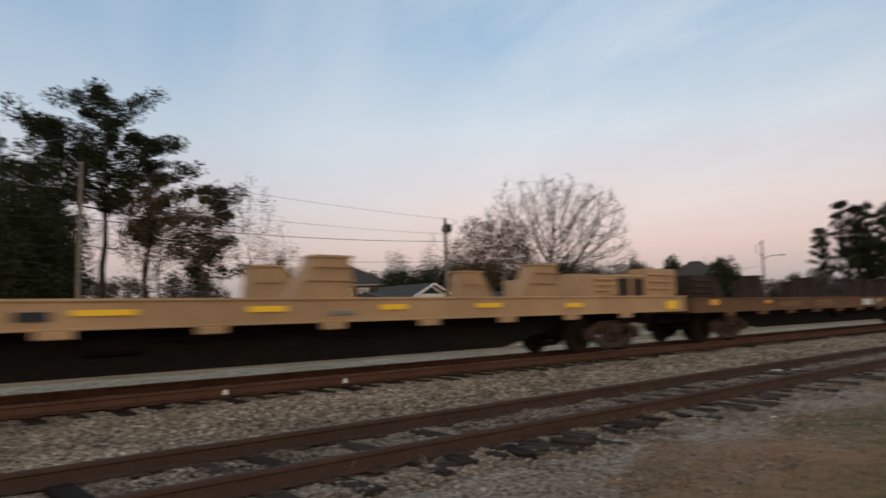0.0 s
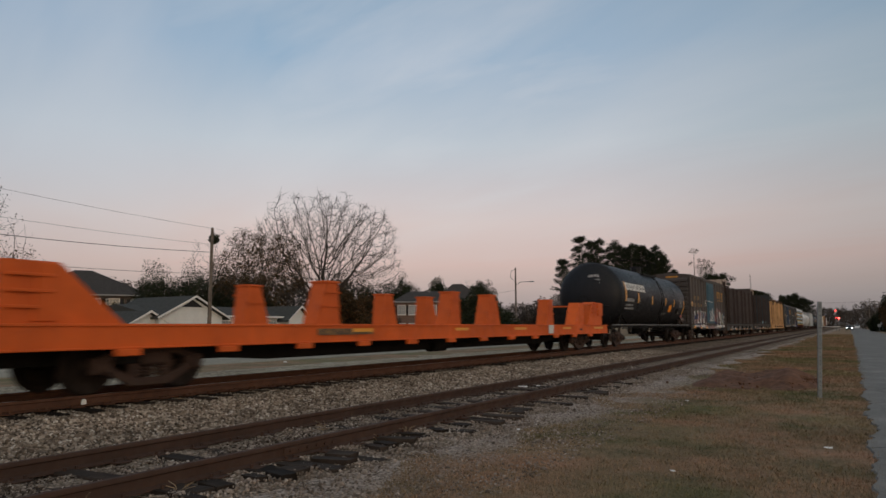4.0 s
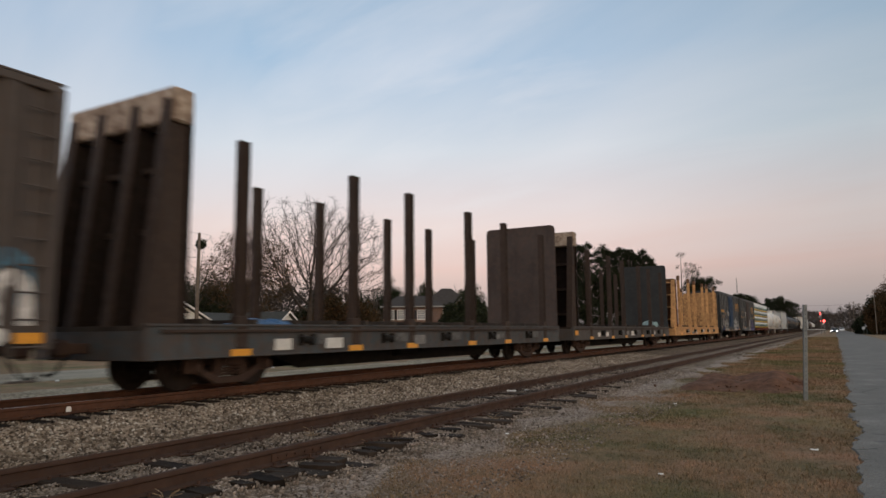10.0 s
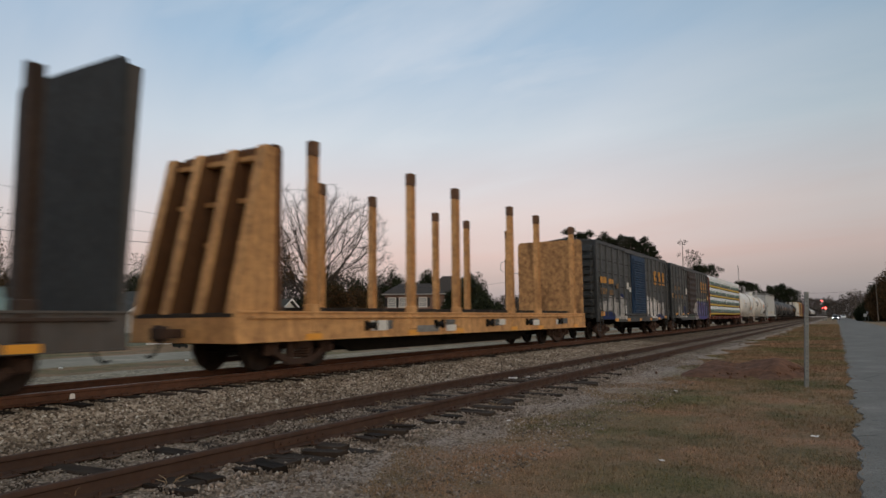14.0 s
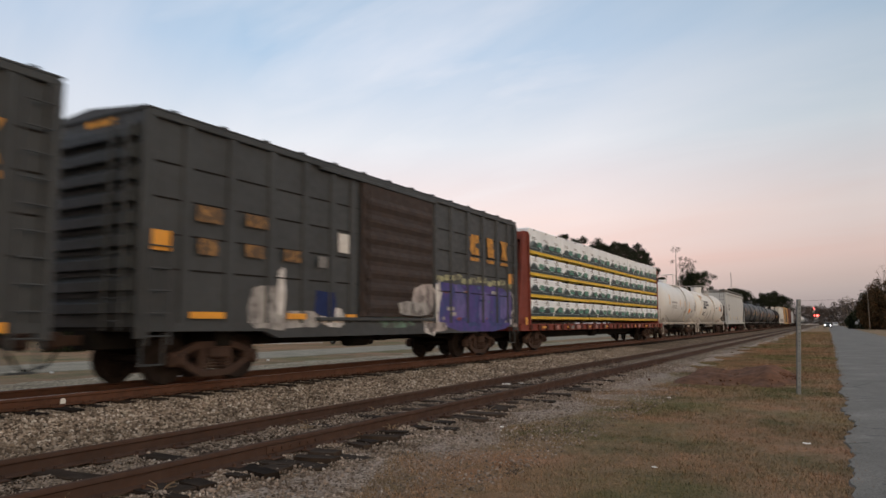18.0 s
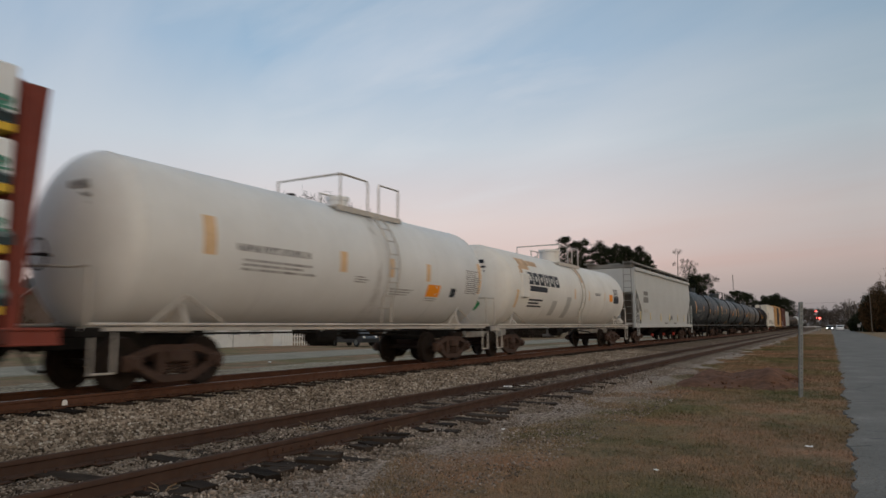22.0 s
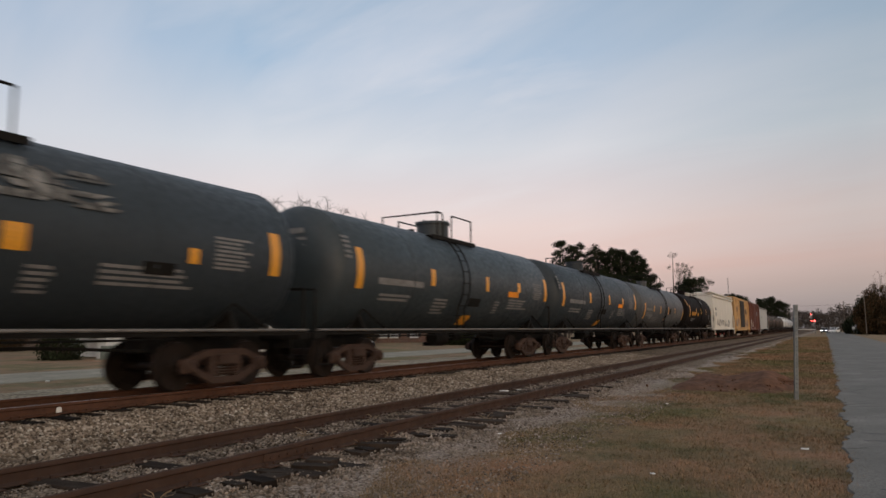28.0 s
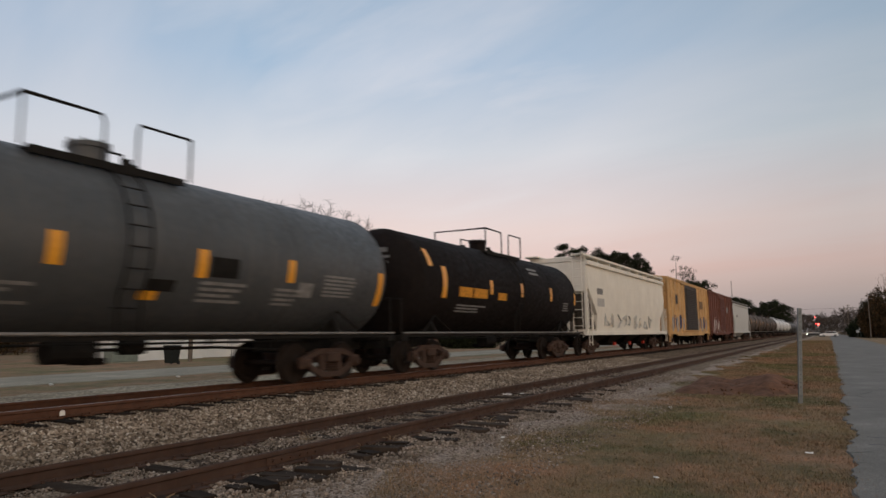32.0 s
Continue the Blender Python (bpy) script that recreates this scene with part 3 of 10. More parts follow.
def build_tracks():
    ys = spaced([(-420, -60, 40), (-60, -2, 8), (-2, 40, 0.5), (40, 100, 4), (100, 1200, 60)])
    prof = [(-15.6, 0.0), (-14.9, 0.05), (-13.4, 0.205), (-11.4, 0.215), (-10.2, 0.205), (-9.7, 0.19), (-8.9, 0.12), (-8.2, 0.06), (-7.3, 0.02)]
    v = [(x + 0.05 * noise.noise((x, y, 2)), y, z + (0.02 * noise.noise((x * 2, y * 2, 7)) if 0 < k < 8 else -0.03)) for y in ys for k, (x, z) in enumerate(prof)]
    n = len(prof)
    f = [(i * n + k, i * n + k + 1, (i + 1) * n + k + 1, (i + 1) * n + k) for i in range(len(ys) - 1) for k in range(n - 1)]
    b = new("ballast", Mesh().add(v, f).data("ballast", MAT_BALLAST, True))
    tagged(b, "beige crushed-stone ballast bank under the main line", "ballast", kind="structure")
    # sheet over the track bed, coloured black where the train shades it
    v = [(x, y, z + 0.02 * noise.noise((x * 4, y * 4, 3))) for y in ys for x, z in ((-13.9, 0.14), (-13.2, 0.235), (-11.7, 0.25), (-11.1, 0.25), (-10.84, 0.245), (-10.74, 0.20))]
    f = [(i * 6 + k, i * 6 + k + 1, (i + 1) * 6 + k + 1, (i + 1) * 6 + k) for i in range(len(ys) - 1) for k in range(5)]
    b = new("shaded_ballast", Mesh().add(v, f).data("shaded_ballast", MAT_OILSHADE, True))
    tagged(b, "oil-fouled ballast between the main line's rails, blackened for the train's shade", "ballast", kind="structure")
    xs = [-7.75, -7.45, -7.2, -6.9, -6.6, -6.23, -5.85, -5.5, -5.2, -4.9, -4.55, -4.1]
    zs = [-0.03, 0.015, 0.045, 0.058, 0.046, 0.040, 0.046, 0.048, 0.038, 0.022, 0.008, -0.05]
    ys2 = spaced([(-60, 0, 6), (0, 34, 0.22), (34, 100, 3), (100, 400, 60)])
    v = [(x + 0.12 * noise.noise((x, y * 1.3, 8)), y, h + (0.035 * noise.noise((x * 1.7, y * 1.7, 4)) + 0.03 * noise.noise((x * 4, y * 4, 9))) * (0 < k < 11)) for y in ys2 for k, (x, h) in enumerate(zip(xs, zs))]
    n = len(xs)
    f = [(i * n + k, i * n + k + 1, (i + 1) * n + k + 1, (i + 1) * n + k) for i in range(len(ys2) - 1) for k in range(n - 1)]
    b = new("siding_gravel", Mesh().add(v, f).data("siding_gravel", MAT_SIDEGRAVEL, True))
    tagged(b, "grey gravel bed that half buries the siding's ties", "gravel", kind="structure")
    for name, cx, top, worn, label in (("main_track", MAIN_X, MAIN_TOP, True, "main line with rusty brown rails on dark timber ties"),
                                       ("siding_track", SIDE_X, SIDE_TOP, False, "disused siding with rusty rails half sunk in gravel")):
        tr = thing(name, cx, 0, top - 0.17, label, "railway track", kind="structure")
        me = rail_mesh(-420, 1200, worn).data("rail", [MAT_RAIL if worn else MAT_SIDERAIL, MAT_RAILHEAD], True)
        for s in (-1, 1):
            r = new("rail", me)
            r.parent = tr
            r.location = (s * 0.7535, 0, 0)
        tie = Mesh().box(-1.36, 1.36, -0.115, 0.115, -0.17, -0.004, 0.015).data("tie", MAT_MAINTIE if worn else MAT_TIE)
        plate = Mesh().box(-0.19, 0.19, -0.09, 0.09, -0.004, 0.012, 0.004)
        for s in (-1, 1):
            for u in (-0.06, 0.06):
                plate.box(s * 0.1 - 0.012, s * 0.1 + 0.012, u - 0.012, u + 0.012, 0.012, 0.045)
        plate = plate.data("tie_plate", MAT_RAIL if worn else MAT_SIDERAIL)
        y = -2.0
        while y < 62:
            t = new("tie", tie)
            t.parent = tr
            skew = random.uniform(-1.5, 1.5) if worn else random.uniform(-6, 6)
            drop = random.uniform(-0.02, 0.0) if worn else random.uniform(-0.045, 0.022) - 0.05 * min(1.0, max(0.0, (y - 14) / 12))
            t.matrix_basis = pose(random.uniform(-0.16, 0.18) if worn else random.uniform(-0.3, 0.3), y, drop, 0, 0, skew)
            if y < 26:
                for s in (-1, 1):
                    p = new("tie_plate", plate)
                    p.parent = tr
                    p.location = (s * 0.7535, y, 0)
            y += 0.53 if worn else random.uniform(0.5, 0.62)
        far = Mesh()
        for k in range(140):
            far.box(-1.3, 1.3, 62.4 + k * 0.53 - 0.11, 62.4 + k * 0.53 + 0.11, -0.17, -0.004 if worn else -0.07)
        tagged(part("far_ties", far, MAT_TIE, tr), kind="stuff")
        # bolted joint bars
        bar = Mesh().box(0.010, 0.030, -0.45, 0.45, 0.030, 0.118, 0.006)
        for u in (-0.36, -0.22, -0.08, 0.08, 0.22, 0.36):
            bar.tube((0.03, u, 0.074), (0.052, u, 0.074), 0.016, n=6)
        bar = bar.data("joint_bar", MAT_RAIL if worn else MAT_SIDERAIL)
        for y, s in (((6.2, 1), (17.8, -1), (27.0, 1)) if not worn else ((33.0, 1),)):
            j = new("joint_bar", bar)
            j.parent = tr
            j.location = (s * 0.7535, y, 0)


def build_ground_things():
    # earth heap by the post
    m = Mesh()
    n = 26
    v = []
    for i in range(n + 1):
        for j in range(n + 1):
            x, y = -3.65 + 2.95 * i / n, 17.6 + 5.4 * j / n
            u, w_ = (i / n - 0.5) * 2, (j / n - 0.5) * 2
            e = max(0.0, 1 - u * u * 0.98) * max(0.0, 1 - w_ * w_) * (0.75 + 1.1 * noise.noise((x * 1.3, y * 0.9, 5)))
            e = max(0.0, e)
            h = 0.20 * e * (0.40 + noise.noise((x * 1.1, y * 0.8, 11))) + 0.24 * math.exp(-((x + 1.35) / 0.45) ** 2 - ((y - 19.8) / 1.0) ** 2)
            h += (0.08 * noise.noise((x * 3, y * 3, 3)) + 0.06 * noise.noise((x * 9, y * 9, 6))) * min(1, e * 2)
            v.append((x, y, max(h, -0.05) - 0.05 * (1 - min(1, e * 4)) + 0.015 + 0.09 * min(1, e * 3)))
    m.add(v, [(i * (n + 1) + j, (i + 1) * (n + 1) + j, (i + 1) * (n + 1) + j + 1, i * (n + 1) + j + 1) for i in range(n) for j in range(n)])
    tagged(new("soil_mound", m.data("soil_mound", MAT_SOIL, True)), "low heap of reddish bare soil in the grass", "earth heap")
    # leaning steel post
    p = thing("steel_post", -0.62, 16.4, 0, "bare galvanised steel U-channel post, leaning a little", "post")
    p.matrix_basis = pose(-0.62, 16.4, 0, -1, 3.4, 12)
    m = Mesh().prism([(-0.034, -0.03), (0.034, -0.03), (0.036, 0.005), (0.046, 0.03), (0.036, 0.03), (0.026, -0.018), (-0.026, -0.018), (-0.036, 0.03), (-0.046, 0.03), (-0.036, 0.005)], "z", -0.25, 2.0)
    part("channel", m, MAT_GALV, p)
    holes = Mesh()
    for k in range(20):
        holes.box(-0.007, 0.007, -0.0325, -0.0295, 0.25 + k * 0.085, 0.27 + k * 0.085)
    tagged(part("bolt_holes", holes, MAT_INKBLACK, p), kind="stuff")
    # two white tags on the rail web, litter
    for y in (6.63, 4.42):
        m = Mesh().tube((0, 0, 0), (0.02, 0, 0), 0.042, n=12).box(0.004, 0.018, -0.042, 0.042, -0.045, 0.0)
        t = new("rail_tag", m.data("rail_tag", MAT_WHITE))
        t.location = (-10.62, y, 0.345)
        tagged(t, "small white tag on the near rail's web", "tag", "rail tags")
    for x, y, s in ((-2.8, 14.0, 0.04), (-0.3, 9.4, 0.055), (-6.4, 14.3, 0.13), (-6.2, 14.7, 0.07), (-4.1, 9.0, 0.05), (-1.6, 7.2, 0.04), (-3.2, 20.0, 0.07)):
        m = Mesh()
        g = 6
        v = [((i / g - 0.5) * s * 1.5 + 0.01 * random.random(), (j / g - 0.5) * s + 0.01 * random.random(), 0.03 + s * 0.35 * abs(noise.noise((i * 0.7 + x, j * 0.7, y)))) for i in range(g + 1) for j in range(g + 1)]
        m.add(v, [(i * (g + 1) + j, (i + 1) * (g + 1) + j, (i + 1) * (g + 1) + j + 1, i * (g + 1) + j + 1) for i in range(g) for j in range(g)])
        o = new("litter", m.data("litter", MAT_WHITE))
        sd = o.modifiers.new("thick", "SOLIDIFY")
        sd.thickness = 0.004
        o.matrix_basis = pose(x, y, 0.035 if x > -5 else 0.13, 0, 0, random.uniform(0, 180))
        tagged(o, "crumpled white scrap of litter on the ground", "litter", "litter scraps")


MAT_MAINTIE = pieces("black_creosote_tie", [(0.0, (0.012, 0.010, 0.009)), (1.0, (0.040, 0.030, 0.024))], scale=5)
build_ground()
build_roads()
build_tracks()
build_ground_things()


# ---------------------------------------------------------------- the train: common parts
# In a car's space y runs along the train (away from the camera), +x is the side towards the camera, z = 0 is the rail top.
def wheelset_mesh():
    m = Mesh()
    for s in (-1, 1):
        x = s * 0.7175
        prof = [(0.0, x + s * 0.09), (0.09, x + s * 0.09), (0.12, x + s * 0.06), (0.30, x + s * 0.035), (0.37, x + s * 0.065), (0.445, x + s * 0.06),
                (0.455, x - s * 0.02), (0.485, x - s * 0.035), (0.485, x - s * 0.065), (0.38, x - s * 0.065), (0.33, x - s * 0.01), (0.10, x - s * 0.03)]
        m.lathe(prof, 28, 0.0, axis="x")
    m.tube((-1.05, 0, 0), (1.05, 0, 0), 0.075, n=12)
    m.box(0.80, 0.812, -0.30, 0.30, -0.02, 0.02)
    return m.data("wheelset", MAT_WHEEL, True)


def side_frame_mesh():
    m = Mesh()
    out = [(-1.02, 0.50), (-0.98, 0.60), (-0.66, 0.64), (-0.42, 0.76), (0.42, 0.76), (0.66, 0.64), (0.98, 0.60), (1.02, 0.50), (0.98, 0.36), (0.78, 0.33),
           (0.66, 0.42), (0.44, 0.18), (0.34, 0.13), (-0.34, 0.13), (-0.44, 0.18), (-0.66, 0.42), (-0.78, 0.33), (-0.98, 0.36)]
    # built as bars round the openings
    def bar(a, b, w, x0=1.0, x1=1.12):
        a, b = Vector((0, *a)), Vector((0, *b))
        d = (b - a).normalized()
        nrm = Vector((0, -d.z, d.y)) * w
        q = [a + nrm, b + nrm, b - nrm, a - nrm]
        m.prism([(p.y, p.z) for p in q], "x", x0, x1)
    bar((-0.98, 0.52), (-0.45, 0.71), 0.062)
    bar((-0.45, 0.71), (0.45, 0.71), 0.065)
    bar((0.45, 0.71), (0.98, 0.52), 0.062)
    bar((-0.90, 0.46), (-0.36, 0.19), 0.065)
    bar((0.90, 0.46), (0.36, 0.19), 0.065)
    bar((-0.38, 0.18), (0.38, 0.18), 0.062)
    bar((-0.33, 0.18), (-0.33, 0.70), 0.055)
    bar((0.33, 0.18), (0.33, 0.70), 0.055)
    for s in (-1, 1):
        m.box(0.98, 1.16, s * 0.89 - 0.17, s * 0.89 + 0.17, 0.33, 0.60, 0.03)
        m.tube((1.15, s * 0.89, 0.457), (1.24, s * 0.89, 0.457), 0.115, 0.09, n=14)
        for k in range(3):
            t = k * 2.094
            m.tube((1.24, s * 0.89 + 0.055 * math.cos(t), 0.457 + 0.055 * math.sin(t)), (1.262, s * 0.89 + 0.055 * math.cos(t), 0.457 + 0.055 * math.sin(t)), 0.016, n=6)
    return m.data("side_frame", MAT_STEEL)


def spring_mesh():
    m = Mesh()
    pts = [(1.06 + 0.07 * math.cos(a * 1.05), 0.07 * math.sin(a * 1.05), 0.25 + 0.27 * a / 30) for a in range(0, 31)]
    return m.path(pts, 0.017, 4).data("spring", MAT_STEEL)


WHEELSET, SIDE_FRAME, SPRINGS = wheelset_mesh(), side_frame_mesh(), spring_mesh()
BOLSTER = Mesh().box(-1.2, 1.2, -0.23, 0.23, 0.46, 0.68, 0.03).tube((0, 0, 0.66), (0, 0, 0.78), 0.24, n=16).box(-0.9, 0.9, -0.62, -0.56, 0.40, 0.50).box(-0.9, 0.9, 0.56, 0.62, 0.40, 0.50).data("truck", MAT_STEEL)
COUPLER = Mesh().box(-0.09, 0.09, -0.02, 0.42, 0.74, 0.92, 0.02).box(-0.16, 0.17, 0.34, 0.60, 0.69, 0.98, 0.05).tube((0.05, 0.5, 0.66), (0.05, 0.5, 1.0), 0.05, n=8).data("coupler", MAT_STEEL)
HOSE = Mesh().path([(0.42, -0.05, 0.80), (0.44, 0.12, 0.62), (0.40, 0.28, 0.42), (0.36, 0.42, 0.36), (0.33, 0.52, 0.40)], 0.024, 6).data("air_hose", MAT_BLACKFRAME)
WHEELS = []


def trucks(car, half, half_end):
    """Two four-wheel trucks at +-half or at two given places, couplers and air hoses at +-half_end."""
    places = half if isinstance(half, tuple) else (-half, half)
    for s in (-1, 1):
        tr = new("truck", BOLSTER)
        tr.parent = car
        tr.location = (0, places[s > 0], 0)
        for q in (-1, 1):
            w = new("wheelset", WHEELSET)
            w.parent = tr
            w.location = (0, q * 0.89, 0.457)
            WHEELS.append((w, q))
            fr = new("side_frame", SIDE_FRAME)
            fr.parent = tr
            fr.matrix_basis = pose(0, 0, 0, 0, 0, 0 if q > 0 else 180)
            for u in (-0.2, 0.0, 0.2):
                sp = new("spring", SPRINGS)
                sp.parent = tr
                sp.matrix_basis = pose(0, u, 0, 0, 0, 0 if q > 0 else 180)
        for name, me in (("coupler", COUPLER), ("air_hose", HOSE)):
            c = new(name, me)
            c.parent = car
            c.matrix_basis = pose(0, s * half_end, 0, 0, 0, 0 if s > 0 else 180)


TRAIN = []                                # (car, place along the train at the start)


def rail_car(name, s0, s1, label, category, group=""):
    mid = (s0 + s1) / 2
    car = thing(name, MAIN_X, mid, MAIN_TOP, label, category, group)
    TRAIN.append((car, mid))
    return car, (s1 - s0) / 2, mid


def ladder(car, x, y0, y1, z0, z1, mat, step=0.38, axis="y", name="ladder"):
    m = Mesh()
    if axis == "y":
        for y in (y0, y1):
            m.tube((x, y, z0), (x, y, z1), 0.022, n=6)
        k = z0 + 0.15
        while k < z1:
            m.tube((x, y0, k), (x, y1, k), 0.015, n=6)
            k += step
    else:
        for xx in (y0, y1):
            m.tube((xx, x, z0), (xx, x, z1), 0.022, n=6)
        k = z0 + 0.15
        while k < z1:
            m.tube((y0, x, k), (y1, x, k), 0.015, n=6)
            k += step
    return part(name, m, mat, car)


def decals(car, name, rects, x, mat, label="", depth=0.004):
    """Flat painted or taped rectangles on the near side, each its own part."""
    for y0, y1, z0, z1 in rects:
        part(name, Mesh().box(x, x + depth, y0, y1, z0, z1), mat, car, label)


def bars(m, y0, y1, z, h, x, rows, gap=1.7, ragged=True, seed=0):
    r = random.Random(seed)
    for k in range(rows):
        e = y1 - (y1 - y0) * (r.uniform(0, 0.35) if ragged else 0)
        m.box(x, x + 0.004, y0, e, z - k * h * gap - h, z - k * h * gap)
    return m


def underframe(car, half, z0, z1, w=0.32):
    m = Mesh().box(-w, w, -half, half, z0, z1, 0.02)
    for s in (-1, 1):
        m.box(-1.15, 1.15, s * (half - 2.2) - 0.2, s * (half - 2.2) + 0.2, z0 + 0.02, z1, 0.02)
    return part("centre_sill", m, MAT_BLACKFRAME, car)


def brake_gear(car, z):
    m = Mesh().tube((0.55, -0.9, z), (0.55, -0.1, z), 0.21, n=14).tube((0.5, 0.5, z + 0.05), (0.5, 0.95, z + 0.05), 0.15, n=12)
    m.path([(0.55, -0.1, z), (0.6, 2.6, z), (0.62, 4.5, z - 0.1)], 0.03)
    m.path([(0.7, -5.0, z + 0.1), (0.75, 5.0, z + 0.1)], 0.022)
    return part("brake_reservoir", m, MAT_BLACKFRAME, car)


# ---------------------------------------------------------------- tank cars
def arc_patch(m, y0, y1, a0, a1, r, zc, n=None, skew=0.0):
    """A patch on the tank's skin; a: degrees above the horizontal on the camera's side."""
    n = n or max(1, int(abs(a1 - a0) / 4))
    v = []
    for i in range(n + 1):
        a = radians(a0 + (a1 - a0) * i / n)
        k = skew * i / n
        for rr in (r + 0.004,):
            v += [(rr * math.cos(a), y0 + k, zc + rr * math.sin(a)), (rr * math.cos(a), y1 + k, zc + rr * math.sin(a))]
    return m.add(v, [(2 * i, 2 * i + 2, 2 * i + 3, 2 * i + 1) for i in range(n)])


def tank_car(s0, s1, R, zc, mat, label, dome_r, dome_h, stripes, ink, gate=(-1.45, -0.15, 0.6, 1.7), dome_y=0.0, rail_h=0.62, wordmark=None, rows=(), panels=(), frame_mat=MAT_BLACKFRAME, placard=None,
             number_arc=True, group="tank cars", tank_half=None, tape=MAT_AMBER, rail_mat=None, along=0.0, ends=None, bogies=None):
    """along: metres by which every mark and fitting lies off the car's middle; ends: where the tank begins and stops; bogies: the trucks' places."""
    stripes = [(y + along, *q) for y, *q in stripes]
    rows = [(y + along, y2 + along, *q) for y, y2, *q in rows]
    panels = [(y + along, y2 + along, *q) for y, y2, *q in panels]
    wordmark = wordmark and (wordmark[0] + along, wordmark[1] + along, *wordmark[2:])
    gate, dome_y = tuple(q + along for q in gate), dome_y + along
    car, half, mid = rail_car("tank_car", s0, s1, label, "tank car", group)
    rail_mat = rail_mat or frame_mat
    th = tank_half or half - 0.42
    ya, yb = ends or (-th, th)
    tm = (ya + yb) / 2
    bogies = bogies or (-half + 2.05, half - 2.05)
    e = R * 0.36
    angles = [radians(q) for q in (12, 28, 45, 60, 75, 90)]
    prof = [(0.0, ya)] + [(R * math.sin(q), ya + e * (1 - math.cos(q))) for q in angles]
    prof += [(R, tm + c) for c in (-th * 0.5, -0.12, 0.12, th * 0.5)]
    prof += [(R * math.sin(q), yb - e * (1 - math.cos(q))) for q in reversed(angles)] + [(0.0, yb)]
    part("tank", Mesh().lathe(prof, 48, zc), mat, car, smooth=True)
    for y in (ya + e, tm - th * 0.5, tm + th * 0.5, yb - e):
        seam = Mesh().lathe([(R - 0.01, y - 0.03), (R + 0.007, y - 0.02), (R + 0.007, y + 0.02), (R - 0.01, y + 0.03)], 48, zc)
        part("weld_seam", seam, mat, car, smooth=True)
    # stub sills, end platforms and cradles
    for s in (-1, 1):
        m = Mesh().box(-0.3, 0.3, min(s * half, s * (half - 3.4)), max(s * half, s * (half - 3.4)), 0.70, 1.10, 0.02)
        m.box(-1.45, 1.45, min(s * half, s * (half - 0.35)), max(s * half, s * (half - 0.35)), 0.92, 1.08, 0.02)
        part("end_sill", m, frame_mat, car)
        y = bogies[s > 0]
        m = Mesh()
        pts = [(-1.30, 1.0), (1.30, 1.0), (1.36, 1.14)] + [(R * 1.004 * math.cos(radians(a)), zc + R * 1.004 * math.sin(radians(a))) for a in range(-44, -140, -12)] + [(-1.36, 1.14)]
        m.prism(pts, "y", y - 0.05, y + 0.05)
        m.box(-1.30, 1.30, y - 0.16, y + 0.16, 0.98, 1.05, 0.01)
        part("cradle", m, rail_mat, car)
        for q in (-1, 1):
            part("jacking_brace", Mesh().tube((q * 1.42, y - s * 0.9, 1.10), (q * R * 0.80, y, zc - R * 0.60), 0.022, n=5).tube((q * 1.42, y + s * 0.9, 1.10), (q * R * 0.80, y, zc - R * 0.60), 0.022, n=5), rail_mat, car)
    # side rails along the sill
    for s in (-1, 1):
        part("handrail", Mesh().tube((s * 1.46, -half + 0.1, 1.13), (s * 1.46, half - 0.1, 1.13), 0.030, n=6), MAT_GREYRAIL if rail_mat == MAT_BLACKFRAME else rail_mat, car)
        m = Mesh().box(s * 1.40 - 0.03, s * 1.40 + 0.03, -half, half, 1.02, 1.085)
        for k in range(9):
            y = -half + 1.0 + k * (2 * half - 2.0) / 8
            m.tube((s * 1.46, y, 0.98), (s * 1.46, y, 1.13), 0.018, n=5)
        part("side_rail", m, rail_mat, car)
    # end grab rails
    for s in (-1, 1):
        y = s * (half - 0.12)
        m = Mesh().path([(-1.35, y, 1.0), (-1.35, y, 2.05), (-0.2, y, 2.12), (0.9, y, 2.05), (1.35, y, 2.05), (1.35, y, 1.0)], 0.022)
        part("end_rail", m, rail_mat, car)
        m = Mesh().path([(1.42, y - s * 0.05, 1.0), (1.42, y - s * 0.05, 0.35), (1.42, y - s * 0.45, 0.35), (1.42, y - s * 0.45, 1.0)], 0.02)
        part("stirrup_step", m, rail_mat, car)
    part("brake_wheel", Mesh().lathe([(0.27, -half + 0.05), (0.29, -half + 0.07), (0.27, -half + 0.09), (0.25, -half + 0.07)], 16, 2.3).tube((0, -half + 0.07, 2.3), (0, -half + 0.3, 2.3), 0.03).box(-0.27, 0.27, -half + 0.06, -half + 0.08, 2.28, 2.32), frame_mat, car)
    # dome, platform, railings, ladder
    top = zc + R
    m = Mesh().lathe([(0.0, dome_h), (dome_r * 0.97, dome_h), (dome_r, dome_h - 0.03), (dome_r, dome_h - 0.10), (dome_r * 0.93, dome_h - 0.11), (dome_r * 0.93, -0.12)], 24, top, axis="z")
    for k in range(8):
        t = k * math.pi / 4
        m.tube((dome_r * math.cos(t), dome_r * math.sin(t), top + dome_h - 0.10), (dome_r * math.cos(t), dome_r * math.sin(t), top + dome_h + 0.03), 0.025, n=6)
    part("manway", m, mat, car).location = (0, dome_y, 0)
    part("valve", Mesh().tube((0.1, 0.75, top - 0.1), (0.1, 0.75, top + 0.22), 0.08, n=10).tube((0.1, 0.75, top + 0.1), (0.1, 0.98, top + 0.1), 0.05, n=8), frame_mat, car)
    part("vent", Mesh().tube((-0.2, -0.85, top - 0.1), (-0.2, -0.85, top + 0.16), 0.11, n=10), frame_mat, car)
